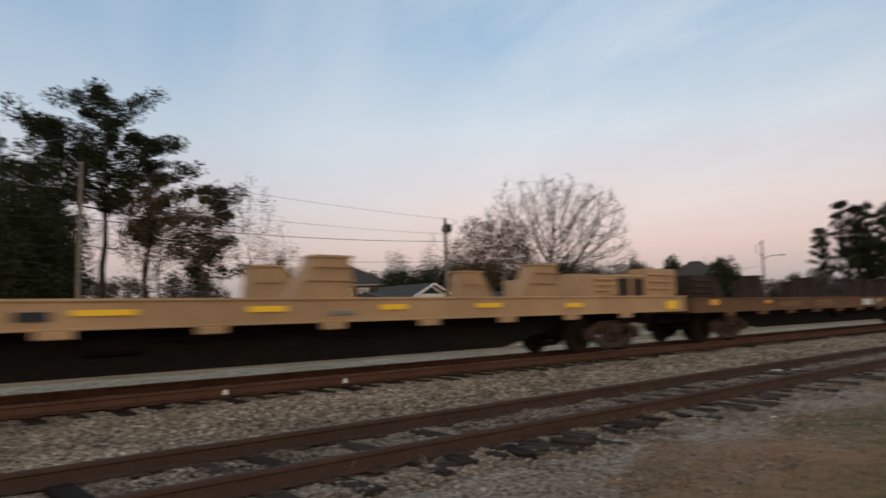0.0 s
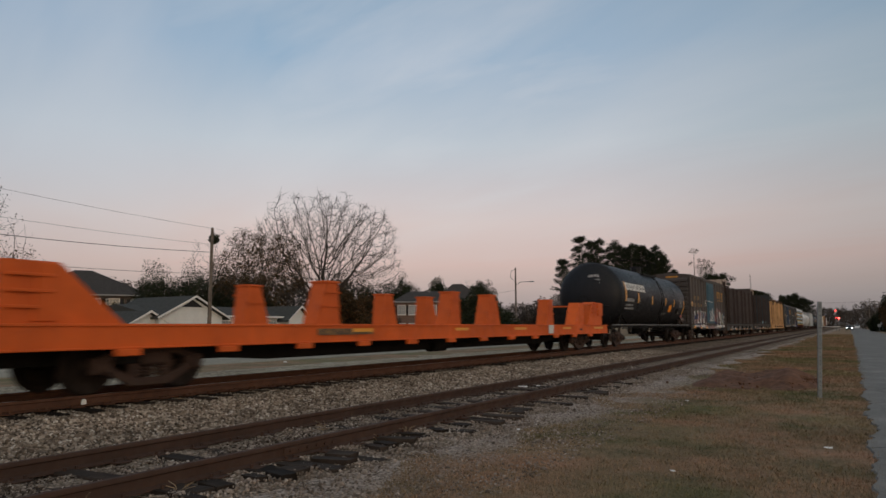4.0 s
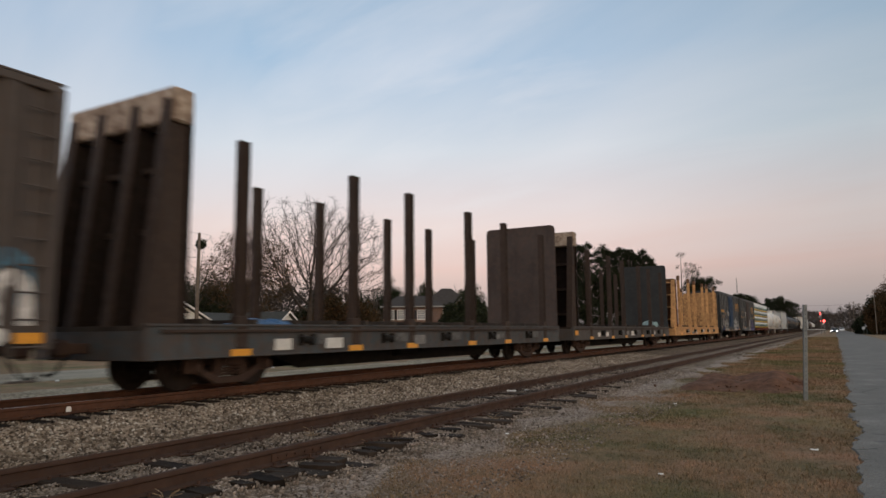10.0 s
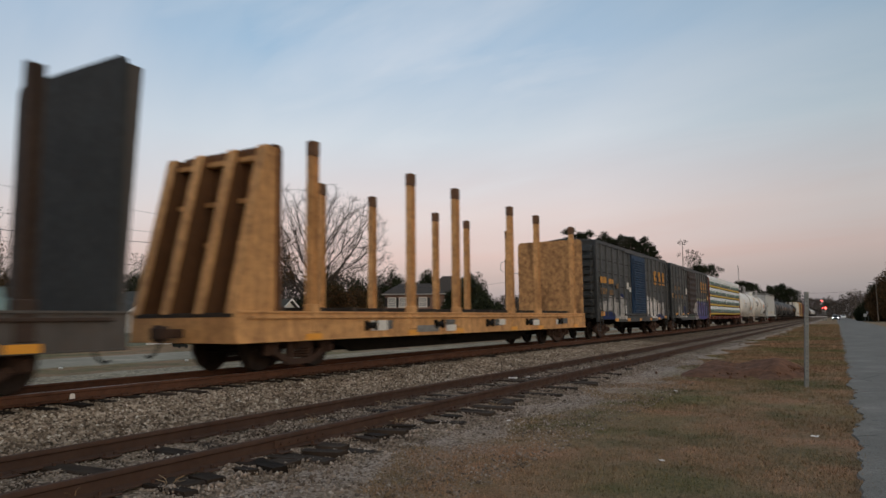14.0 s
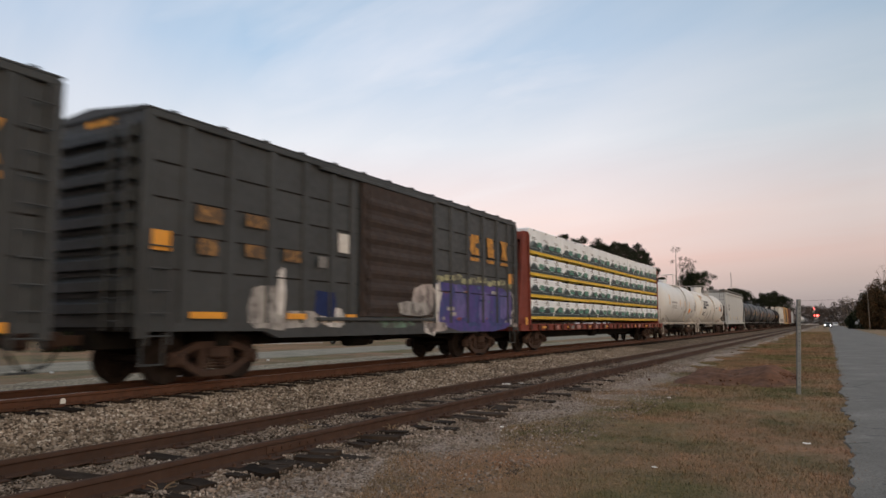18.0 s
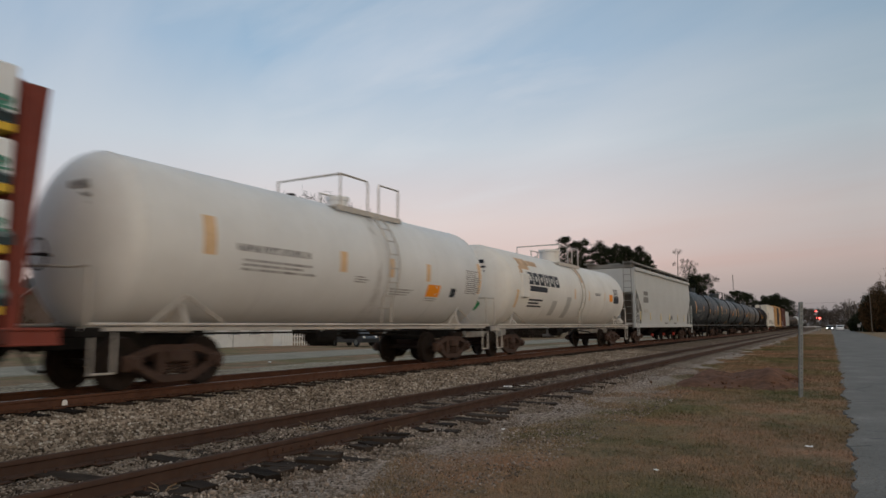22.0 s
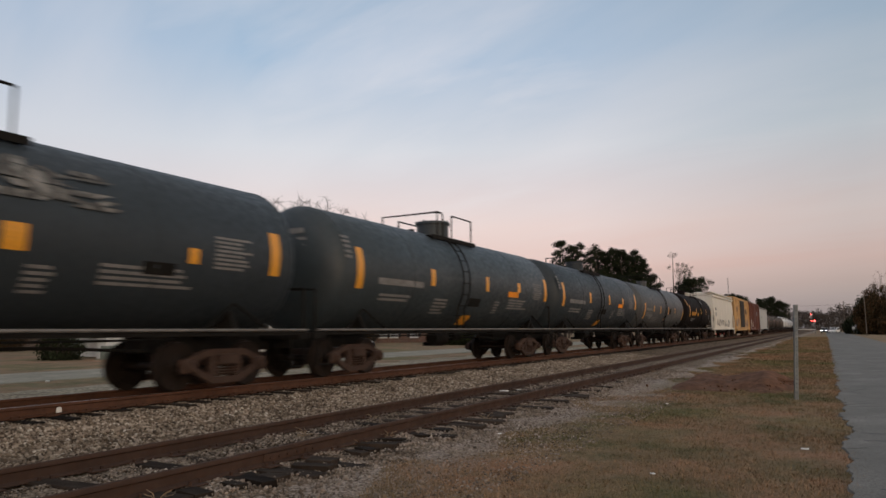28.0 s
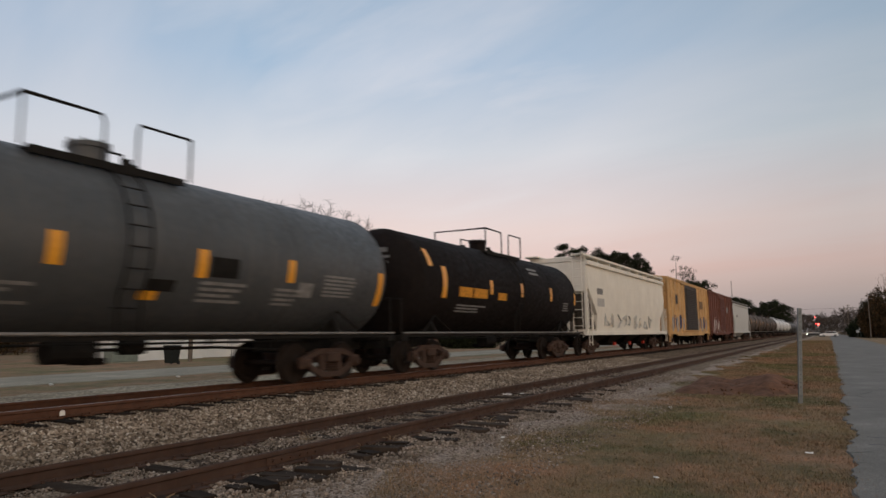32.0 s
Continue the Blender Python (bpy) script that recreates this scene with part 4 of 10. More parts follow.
    for s in (-1, 1):
        m = Mesh().box(s * 1.02 - 0.03, s * 1.02 + 0.03, -1.45, 1.45, top - 0.30, top - 0.17)
        for y in (-1.3, 0, 1.3):
            m.box(min(s * 0.5, s * 1.0), max(s * 0.5, s * 1.0), y - 0.03, y + 0.03, top - 0.30, top - 0.215)
        pf = part("platform", m, rail_mat, car)
        pf.location = (0, (gate[0] + gate[3]) / 2, 0)
        for k in range(5):
            x = s * (0.55 + k * 0.085)
            part("grating_bar", Mesh().box(x - 0.03, x + 0.03, -1.45, 1.45, top - 0.22, top - 0.18), rail_mat, pf)
    a, b, c, d = gate
    zr = top + rail_h
    part("platform_railing", Mesh().path([(-1.03, a, top - 0.2), (-1.03, a, zr), (1.03, a, zr), (1.03, b, zr), (1.03, b + 0.06, zr - 0.12), (1.03, b + 0.06, top - 0.2)], 0.024), rail_mat, car)
    part("railing_post", Mesh().tube((1.03, a, zr), (1.03, a, top - 0.2), 0.022, n=6), rail_mat, car)
    part("platform_railing", Mesh().path([(1.03, c - 0.05, top - 0.2), (1.03, c - 0.05, zr - 0.1), (1.03, c, zr), (1.03, d, zr), (1.03, d, top - 0.2)], 0.024), rail_mat, car)
    part("platform_railing", Mesh().path([(-1.03, c, top - 0.2), (-1.03, c, zr), (-1.03, d, zr), (-1.03, d, top - 0.2)], 0.024), rail_mat, car)
    gy = (gate[1] + gate[2]) / 2
    for y in (gy - 0.22, gy + 0.22):
        pts = [((R + 0.12) * math.cos(radians(a)), y, zc + (R + 0.12) * math.sin(radians(a))) for a in range(50, -31, -10)] + [(1.46, y, 1.1)]
        part("ladder_rail", Mesh().path(pts, 0.022, 5), rail_mat, car)
    for a in range(46, -40, -12):
        c_, s_ = (R + 0.12) * math.cos(radians(a)), zc + (R + 0.12) * math.sin(radians(a))
        part("rung", Mesh().tube((c_, gy - 0.22, s_), (c_, gy + 0.22, s_), 0.015, n=5), rail_mat, car)
    # tapes and stencils
    low, lim = ya + e, yb - e
    for y, w, a0, a1 in stripes:
        m = Mesh()
        y = max(low, min(y, lim - w))
        arc_patch(m, y, y + w, a0, a1, R, zc)
        part("reflective_stripe", m, tape, car)
    for y0, y1, a0, a1, mt in panels:
        m = Mesh()
        arc_patch(m, y0, y1, a0, a1, R + 0.002, zc)
        part("warning_panel", m, mt, car)
    for y0, y1, a, h, n in rows:
        q = random.Random(int(abs(y0) * 100))
        over = max(0.0, y1 - lim)
        y0, y1 = y0 - over, y1 - over
        for j in range(n):
            m = Mesh()
            arc_patch(m, y0, y1 - (y1 - y0) * q.uniform(0, 0.3), a - j * h * 1.8 - h, a - j * h * 1.8, R, zc, 1)
            part("stencil_line", m, ink, car)
    if wordmark:
        y0, y1, a0, a1, count, mt = wordmark
        w = (y1 - y0) / count
        for k in range(count):
            m = Mesh()
            b0, b1 = y0 + k * w + w * 0.06, y0 + (k + 1) * w - w * 0.10
            # block shapes with a slot, in the wordmark's colour
            arc_patch(m, b0, b1, a1 - (a1 - a0) * 0.30, a1, R, zc, skew=0.0)
            arc_patch(m, b0, b0 + (b1 - b0) * 0.34, a0, a1 - (a1 - a0) * 0.30, R, zc)
            arc_patch(m, b1 - (b1 - b0) * 0.34, b1, a0, a1 - (a1 - a0) * 0.30, R, zc)
            arc_patch(m, b0 + (b1 - b0) * 0.34, b1 - (b1 - b0) * 0.34, a0, a0 + (a1 - a0) * 0.28, R, zc)
            part("wordmark_block", m, mt, car, "plain block of the wordmark")
    if number_arc:
        m = Mesh()
        q = random.Random(3)
        for k in range(3):
            z0 = zc + R * 0.52 - k * 0.17
            m.box(0.05, 0.05 + 0.75 * q.uniform(0.7, 1), ya - 0.006 + e * 0.16, ya + e * 0.16 - 0.002, z0, z0 + (0.13 if k == 0 else 0.07))
        part("end_stencil", m, ink, car)
    if placard:
        y = -half + 0.02
        m = Mesh().prism([(0.62, 1.62), (0.86, 1.86), (0.62, 2.10), (0.38, 1.86)], "y", y, y + 0.02)
        part("placard", m, placard, car)
    trucks(car, bogies, half)
    brake_gear(car, 0.86)
    part("outlet_valve", Mesh().tube((0, 0.2, 0.62), (0, 0.2, zc - R + 0.1), 0.17, n=12).box(-0.3, 0.3, 0.0, 0.4, 0.60, 0.72, 0.02), frame_mat, car)
    return car, half


P_BLACK = paint("black_tank_paint", (0.010, 0.011, 0.014), (0.022, 0.019, 0.017), 0.25, 0.45, (0.022, 0.022, 0.023), gloss=0.25, dents=0.006)
P_BLACK2 = paint("flat_black_tank_paint", (0.011, 0.009, 0.009), (0.030, 0.018, 0.013), 0.35, 0.7, (0.018, 0.014, 0.012), gloss=0.08, dents=0.006)
P_BLUESLATE = paint("blue_black_tank_paint", (0.029, 0.039, 0.048), (0.040, 0.042, 0.045), 0.18, 0.5, (0.036, 0.043, 0.048), gloss=0.35, dents=0.006, fading=0.1)
P_SLATE = paint("slate_tank_paint", (0.032, 0.045, 0.054), (0.052, 0.050, 0.049), 0.3, 0.46, (0.050, 0.050, 0.050), gloss=0.45, dents=0.006)
P_SLATE2 = paint("dusty_slate_tank_paint", (0.056, 0.063, 0.070), (0.075, 0.068, 0.062), 0.4, 0.5, (0.100, 0.095, 0.090), gloss=0.5, dents=0.006)
P_WHITE = paint("white_tank_paint", (0.67, 0.69, 0.70), (0.42, 0.32, 0.23), 0.14, 0.45, (0.46, 0.45, 0.43), fading=0.06, gloss=0.4, dents=0.006)
P_CREAM = paint("cream_tank_paint", (0.68, 0.68, 0.66), (0.46, 0.34, 0.25), 0.22, 0.5, (0.48, 0.43, 0.38), fading=0.07, gloss=0.4, dents=0.006)
P_RESERVOIR = paint("dull_brown_reservoir", (0.085, 0.060, 0.052), (0.11, 0.06, 0.045), 0.4, 0.6)
P_RAILWHITE = paint("dirty_white_frame", (0.50, 0.48, 0.45), (0.2, 0.13, 0.08), 0.35, 0.6)
M_PANEL = plain("orange_panel", (0.85, 0.30, 0.02), 0.5, 0.1)
M_SALMON = plain("faded_amber_tape", (0.64, 0.46, 0.28), 0.6, 0.1)
M_INKGREY = spray("faded_grey_stencil", (0.22, 0.22, 0.23), (0.55, 0.56, 0.56), 0.40, scale=7.0)
# patchy grey band that runs from top to bottom of the white tank
M_GREYBAND = spray("grey_vertical_band", (0.40, 0.40, 0.40), (0.66, 0.68, 0.69), 0.47, scale=1.5)
M_GREY = plain("grey_patch_paint", (0.42, 0.42, 0.41), 0.6, 0.1)
M_GREEN = plain("green_placard", (0.05, 0.22, 0.10), 0.5, 0.2)
M_PLACARD = plain("red_white_placard", (0.62, 0.20, 0.17), 0.5, 0.3, 7.0)
MAT_INKMID = spray("worn_white_stencil", (0.42, 0.42, 0.42), (0.04, 0.04, 0.045), 0.40, scale=9.0)
M_SCRAWL = spray("thin_grey_spray", (0.26, 0.26, 0.25), (0.05, 0.05, 0.05), 0.45, scale=3.0)
M_STAIN = plain("soft_rust_wash", (0.50, 0.36, 0.24), 0.7, 0.3, 3.0)
M_OCHREP = plain("worn_amber_lettering", (0.55, 0.25, 0.03), 0.6, 0.5, 14.0)


def build_tank_cars():
    car, half = tank_car(73.55, 92.15, 1.67, 2.69, P_BLACK, "long black tank car with a white block wordmark and amber stripes", 0.34, 0.42,
             [(-7.4, 0.22, -12, 24), (-4.99, 0.26, -13.3, 5.4), (-1.96, 0.24, -13.3, 3), (1.4, 0.24, -13.3, 3), (3.8, 0.22, -13.3, 2.6), (6.78, 0.24, -29.7, 2.5)], MAT_INKMID,
             gate=(-1.46, -0.2, 0.55, 1.75), dome_y=1.0, rail_h=0.64,
             wordmark=(-7.25, -3.35, 8.3, 22, 6, MAT_INK), rows=[(-7.2, -5.35, -6, 6.0, 1), (-7.2, -5.4, -16.5, 3.5, 2), (-4.65, -4.45, -4, 2.2, 3), (5.5, 6.5, 3.6, 1.2, 9), (4.75, 5.25, -18.4, 0.9, 6), (5.35, 5.9, -27, 1.2, 2), (0.9, 2.2, -30, 1, 2)],
             panels=[(2.49, 3.24, -26.4, -10.8, M_PANEL), (4.62, 5.38, -29, -17, MAT_BLACKFRAME)], placard=M_PLACARD, ends=(-8.52, 7.72), bogies=(-7.25, 6.65))
    part("end_reservoir", Mesh().tube((1.05, 7.35, 1.50), (1.05, 8.75, 1.50), 0.20, n=16).box(0.98, 1.12, 7.6, 7.7, 1.06, 1.45).box(0.98, 1.12, 8.4, 8.5, 1.06, 1.45), P_RESERVOIR, car, "dull brown air reservoir")
    for y0, y1 in ((7.75, 8.05), (8.35, 8.6)):
        part("reservoir_label", Mesh().box(1.245, 1.256, y0, y1, 1.50, 1.58), MAT_INKMID, car)
    part("placard_holder", Mesh().prism([(6.78, 1.68), (7.06, 1.60), (7.20, 1.74), (7.20, 2.02), (7.06, 2.12), (6.84, 2.10), (6.72, 1.95)], "x", 1.38, 1.41), M_PLACARD, car, "small red and white placard")
    part("placard_post", Mesh().tube((1.40, 6.95, 1.05), (1.40, 6.95, 1.7), 0.02, n=5), MAT_BLACKFRAME, car)
    tank_car(234.0, 248.5, 1.62, 2.63, P_WHITE, "long white tank car with amber stripes and small stencils", 0.30, 0.30,
             [(-5.6, 0.3, -8, 18), (-1.6, 0.25, -10, 7), (0.4, 0.25, -10, 7), (2.3, 0.22, -10.6, 7), (5.9, 0.22, -18, 16.4)], M_INKGREY,
             rows=[(-4.8, -2.2, 2, 5, 1), (-4.6, -2.4, -8, 1.8, 3), (-1.0, -0.4, -12, 1.2, 3), (2.47, 3.16, -27, 1.3, 2), (4.7, 5.75, 6.8, 1.25, 12), (0.6, 1.8, -20, 1.4, 3)],
             panels=[(2.44, 3.16, -25.7, -13.1, M_PANEL), (3.82, 4.12, -24.6, -15, MAT_INKBLACK), (-0.15, 0.35, -62, 74, M_GREYBAND)], frame_mat=MAT_BLACKFRAME, rail_mat=P_RAILWHITE, tape=M_SALMON, gate=(-0.9, 0.2, 0.8, 1.7), dome_y=0.3, along=0.475)
    car, half = tank_car(248.9, 266.6, 1.56, 2.55, P_CREAM, "cream insulated tank car with a dark block wordmark and rust stains", 0.52, 0.55,
             [(-7.55, 0.2, -30, -5), (-1.05, 0.14, -10, 6.4), (1.0, 0.14, -10, 6), (3.6, 0.14, -8, 6)], MAT_INKBLACK,
             wordmark=(-6.4, -2.95, 4.5, 22.5, 6, MAT_INKBLACK), rows=[(-6.3, -4.4, 2.5, 7.5, 1), (-6.3, -4.8, -16, 2.6, 3), (2.0, 3.1, 4, 1.4, 2), (5.3, 6.3, 16, 1.6, 7)],
             panels=[(4.46, 5.05, -8, 5, M_PANEL), (5.25, 6.2, -11, 2, MAT_INKBLACK), (-3.75, -3.2, -41, -16, M_GREY), (-2.05, -1.5, -45, -8, M_GREY)], rail_mat=P_RAILWHITE, frame_mat=P_RAILWHITE, tape=M_SALMON, placard=M_GREEN, gate=(-1.47, -0.45, 0.28, 1.1), tank_half=8.12, along=0.375)
    for k, (ya, a0, a1, w) in enumerate(((-6.9, 26, 46, 0.9), (-6.5, 34, 44, 1.6), (0.1, 20, 60, 0.3), (0.35, 10, 52, 0.18), (-7.1, 12, 30, 0.3))):
        m = Mesh()
        arc_patch(m, ya + 0.375, ya + 0.375 + w, a0, a1, 1.5605, 2.55, skew=0.08)
        part("rust_stain", m, M_STAIN, car, "soft orange rust stain")
    part("valve_box", Mesh().box(1.28, 1.62, -6.75, -6.1, 2.15, 3.05, 0.03), P_CREAM, car)
    part("rolled_tarpaulin", Mesh().box(0.6, 1.25, half - 1.0, half - 0.15, 1.1, 1.5, 0.14), P_RAILWHITE, car)
    slate = [(287.1, 303.2, "with pale graffiti on its flank"), (303.35, 318.65, "with amber stripes and pale stencils"), (318.5, 333.9, "with amber stripes and white stencils")]
    for k, (a, b, extra) in enumerate(slate):
        sh = (-0.5, -0.425, -0.65)[k]
        back = (0.35, 0.65, 0.25)[k]      # the last stripe sits nearer the end
        car, half = tank_car(a, b, 1.61, 2.62, (P_BLUESLATE, P_SLATE, P_BLUESLATE)[k], "dark slate-grey tank car " + extra, (0.46, 0.58, 0.48)[k], (0.42, 0.50, 0.42)[k],
                 [(y + sh, w, p, q) for y, w, p, q in ((-5.85, 0.28, -17.6, 19), (-1.95 - 0.3 * (k == 1), 0.25, -8.5, 8.7), (1.4, 0.25, -8.5, 9), (6.75 + back, 0.28, -14, 18))], MAT_INKDIM,
                 rows=[(y + sh, y2 + sh, p, q, n) for y, y2, p, q, n in ((-4.9, -2.5, -6, 6, 1), (-4.75, -2.8, -20.5, 2.4, 2), (-1.9, -1.05, -21.5, 2.2, 5), (2.25, 2.7, -19.5, 2.0, 5), (3.4, 5.25, -15.5, 2.0, 4), (5.65, 6.6, 9, 1.6, 8), (-6.3, -6.0, 29, 2.6, 5))],
                 panels=[(1.35, 1.7, -13, 1, MAT_AMBER), (3.65, 4.3, -20, -12, MAT_BLACKFRAME), (4.55, 4.78, -11, -1, MAT_AMBER), (0.3, 1.15, -28, -18, MAT_BLACKFRAME)] if k == 0 else [(y + sh, y2 + sh, p, q, mt) for y, y2, p, q, mt in ((3.27, 4.2, -12.5, -5.5, M_PANEL), (4.08, 4.36, -5.4, 7, MAT_AMBER), (0.35, 0.95, -56, -40, MAT_AMBER), (0.3, 1.15, -28, -18, MAT_BLACKFRAME))], gate=tuple(q + (0.12, -0.55, sh)[k] for q in (-0.75, -0.45, 0.23, 1.58)), dome_y=0.75 + (0.12, -0.55, sh)[k], rail_h=0.56, ends=((-7.6, 7.8), (-7.2, 7.3), (-7.25, 7.35))[k], bogies=((-5.95, 5.95), (-5.58, 5.85), (-5.3, 5.54))[k])
        if k == 0:
            g = random.Random(5)
            for q in range(5):
                m = Mesh()
                y = 0.9 + q * 0.36
                for _ in range(5):
                    a0 = g.uniform(12, 34)
                    arc_patch(m, y + g.uniform(-0.3, 0.3), y + g.uniform(0.35, 0.8), a0, a0 + g.uniform(2, 6), 1.63, 2.64, skew=g.uniform(-0.4, 0.4))
                part("graffiti", m, M_SCRAWL, car, "pale scrawled graffiti")
    tank_car(333.65, 349.45, 1.58, 2.60, P_SLATE2, "dusty grey tank car with scrawled stencils", 0.36, 0.36,
             [(-5.95, 0.26, -32, 4.6), (-3.3, 0.2, -13, 1), (-1.25, 0.24, -16.5, 2), (1.5, 0.24, -17, 2), (3.88, 0.22, -15, 2.4), (7.6, 0.24, -30, 1)], MAT_INKDIM,
             rows=[(-5.4, -3.6, -6, 5, 1), (-5.4, -3.6, -16, 2.0, 3), (-3.4, -1.3, -27, 2.2, 4), (1.65, 2.8, -19, 2.4, 4), (3.6, 4.4, -20, 2.2, 4), (5.1, 6.4, -6, 1.8, 6)], panels=[(1.8, 2.5, -15.8, -2, MAT_BLACKFRAME), (0.5, 1.1, -28, -20, MAT_BLACKFRAME), (0.44, 0.8, -34.5, -28, MAT_AMBER), (-4.3, -3.5, -32, -20, MAT_INKDIM), (4.3, 4.75, -26, -14, MAT_INKDIM)], dome_y=0.3, along=-0.275, ends=(-7.48, 7.72), bogies=(-5.65, 5.64))
    tank_car(349.75, 364.9, 1.60, 2.60, P_BLACK2, "black tank car with amber lettering blocks", 0.34, 0.40,
             [(-5.55, 0.26, -16, 18), (-6.3, 0.24, 16, 37), (-2.3, 0.22, -7, 10), (0.35, 0.22, -6.5, 12.5), (3.4, 0.24, -8, 11.5), (6.4, 0.2, -10, 8)], MAT_INKDIM,
             rows=[(-4.5, -2.4, -22, 2, 3), (5.0, 5.8, -8, 2, 4), (1.7, 3.0, 40, 4, 2)], panels=[(-4.5, -3.6, -13, -2, M_OCHREP), (-3.5, -2.5, -13, -2, M_OCHREP), (-1.65, -0.95, -13, -4, M_OCHREP)])
    brown = paint("brown_dusty_tank", (0.075, 0.058, 0.048), (0.10, 0.07, 0.05), 0.4, 0.6)
    for k in range(4):
        tank_car(443.2 + k * 15.3, 458.2 + k * 15.3, 1.52, 2.48, brown, "dusty brown tank car far down the train", 0.36, 0.36,
                 [(-5.5, 0.3, -8, 20), (-1.0, 0.25, 2, 16), (2.5, 0.25, 2, 14)], MAT_INKDIM, rows=[(-4.5, -2.0, 8, 5, 1)])
    for k in range(4):
        tank_car(504.6 + k * 15.3, 519.6 + k * 15.3, 1.52, 2.48, P_WHITE, "white tank car far down the train", 0.40, 0.4,
                 [(-5.5, 0.3, -8, 20)], MAT_INKBLACK, rows=[(-4.5, -2.0, 8, 5, 1)])
    for k in range(3):
        tank_car(566.0 + k * 15.3, 581.0 + k * 15.3, 1.52, 2.48, P_SLATE2, "dark tank car at the far end of the train", 0.40, 0.4,
                 [(-5.5, 0.3, -8, 20)], MAT_INKDIM, rows=[(-4.5, -2.0, 8, 5, 1)])


build_tank_cars()


# ---------------------------------------------------------------- box cars
SIDE = 1.60                               # half the width of the sheathing


def blob(cx, cz, w, h, seed, n=14):
    """An uneven rounded outline in (y, z)."""
    r = random.Random(seed)
    pts = []
    for i in range(n):
        t = 2 * math.pi * i / n
        k = r.uniform(0.82, 1.12)
        c, s = math.cos(t), math.sin(t)
        pts.append((cx + w / 2 * k * math.copysign(abs(c) ** 0.55, c), cz + h / 2 * k * math.copysign(abs(s) ** 0.55, s)))
    return pts


def clipped(poly, axis, low, high):
    """The share of a flat outline that lies between low and high along one of its two axes."""
    for edge, sign in ((low, 1), (high, -1)):
        out = []
        for k, p in enumerate(poly):
            q = poly[k - 1]
            dp, dq = sign * (p[axis] - edge), sign * (q[axis] - edge)
            if (dp < 0) != (dq < 0):
                f = dq / (dq - dp)
                out.append((q[0] + f * (p[0] - q[0]), q[1] + f * (p[1] - q[1])))
            if dp >= 0:
                out.append(p)
        poly = out
        if len(poly) < 3:
            return []
    return poly


BAYS = {}                                 # car name: (wall face, places of its posts)


def sprayed(car, poly, x, rise, mat, label):
    """Paint on the car's side: on the wall between the posts, on the posts' faces and on the sill."""
    m = Mesh()
    if car.name not in BAYS:
        return part("graffiti", m.prism(poly, "x", x - 0.002, x + rise), mat, car, label)
    W, posts = BAYS[car.name]
    low = clipped(poly, 1, 0.0, 1.12)
    if low:
        m.prism(low, "x", W + 0.066, W + 0.072 + rise)
    top = clipped(poly, 1, 1.12, 9.0)
    edge = -99.0
    for y in list(posts) + [99.0]:
        bay = clipped(top, 0, edge, y - 0.112) if top else []
        if bay:
            m.prism(bay, "x", W - 0.004, W + 0.002 + rise)
        face = clipped(top, 0, y - 0.084, y + 0.084) if top else []
        if face:
            m.prism(face, "x", W + 0.060, W + 0.067 + rise)
        edge = y + 0.112
    return part("graffiti", m, mat, car, label)


def graffiti(car, strokes, x, flat=False):
    """strokes: (y, z, width, height, material, lean). Flat sprayed shapes on the side."""
    for k, (y, zz, w, h, mt, lean) in enumerate(strokes):
        pts = [(py + lean * (pz - zz), pz) for py, pz in blob(y, zz, w, h, int(y * 37 + zz * 11 + k))]
        if flat:
            part("graffiti", Mesh().prism(pts, "x", x, x + 0.004 + 0.0006 * (k % 5)), mt, car, "sprayed graffiti patch")
        else:
            sprayed(car, pts, x, 0.003 + 0.0006 * (k % 5), mt, "sprayed graffiti patch")


def patch(y0, y1, z0, z1, lean, seed):
    """A sprayed block with cut corners and slightly crooked sides."""
    r = random.Random(seed)
    w, h = y1 - y0, z1 - z0
    c = min(w, h) * 0.22
    raw = [(y0 + c, z0), (y1 - c, z0), (y1, z0 + c), (y1, z1 - c), (y1 - c, z1), (y0 + c, z1), (y0, z1 - c), (y0, z0 + c)]
    return [(y + lean * (z - z0) + r.uniform(-0.05, 0.05), z + r.uniform(-0.035, 0.035)) for y, z in raw]


def arch(y0, y1, z0, z1, thick, lean=0.0):
    """An outline like a bridge: two legs and a round top."""
    c, R = (y0 + y1) / 2, (y1 - y0) / 2
    zs = z1 - R * 1.1
    outer = [(c + R * math.cos(t), zs + R * 1.1 * math.sin(t)) for t in [math.pi * k / 8 for k in range(9)]]
    r = R - thick
    inner = [(c + r * math.cos(t), zs + r * math.sin(t)) for t in [math.pi * k / 6 for k in range(6, -1, -1)]]
    pts = [(y1 + thick * 0.25, z0)] + outer + [(y0 - thick * 0.25, z0), (y0 + thick, z0)] + inner + [(y1 - thick, z0)]
    return [(y + lean * (z - z0), z) for y, z in pts]


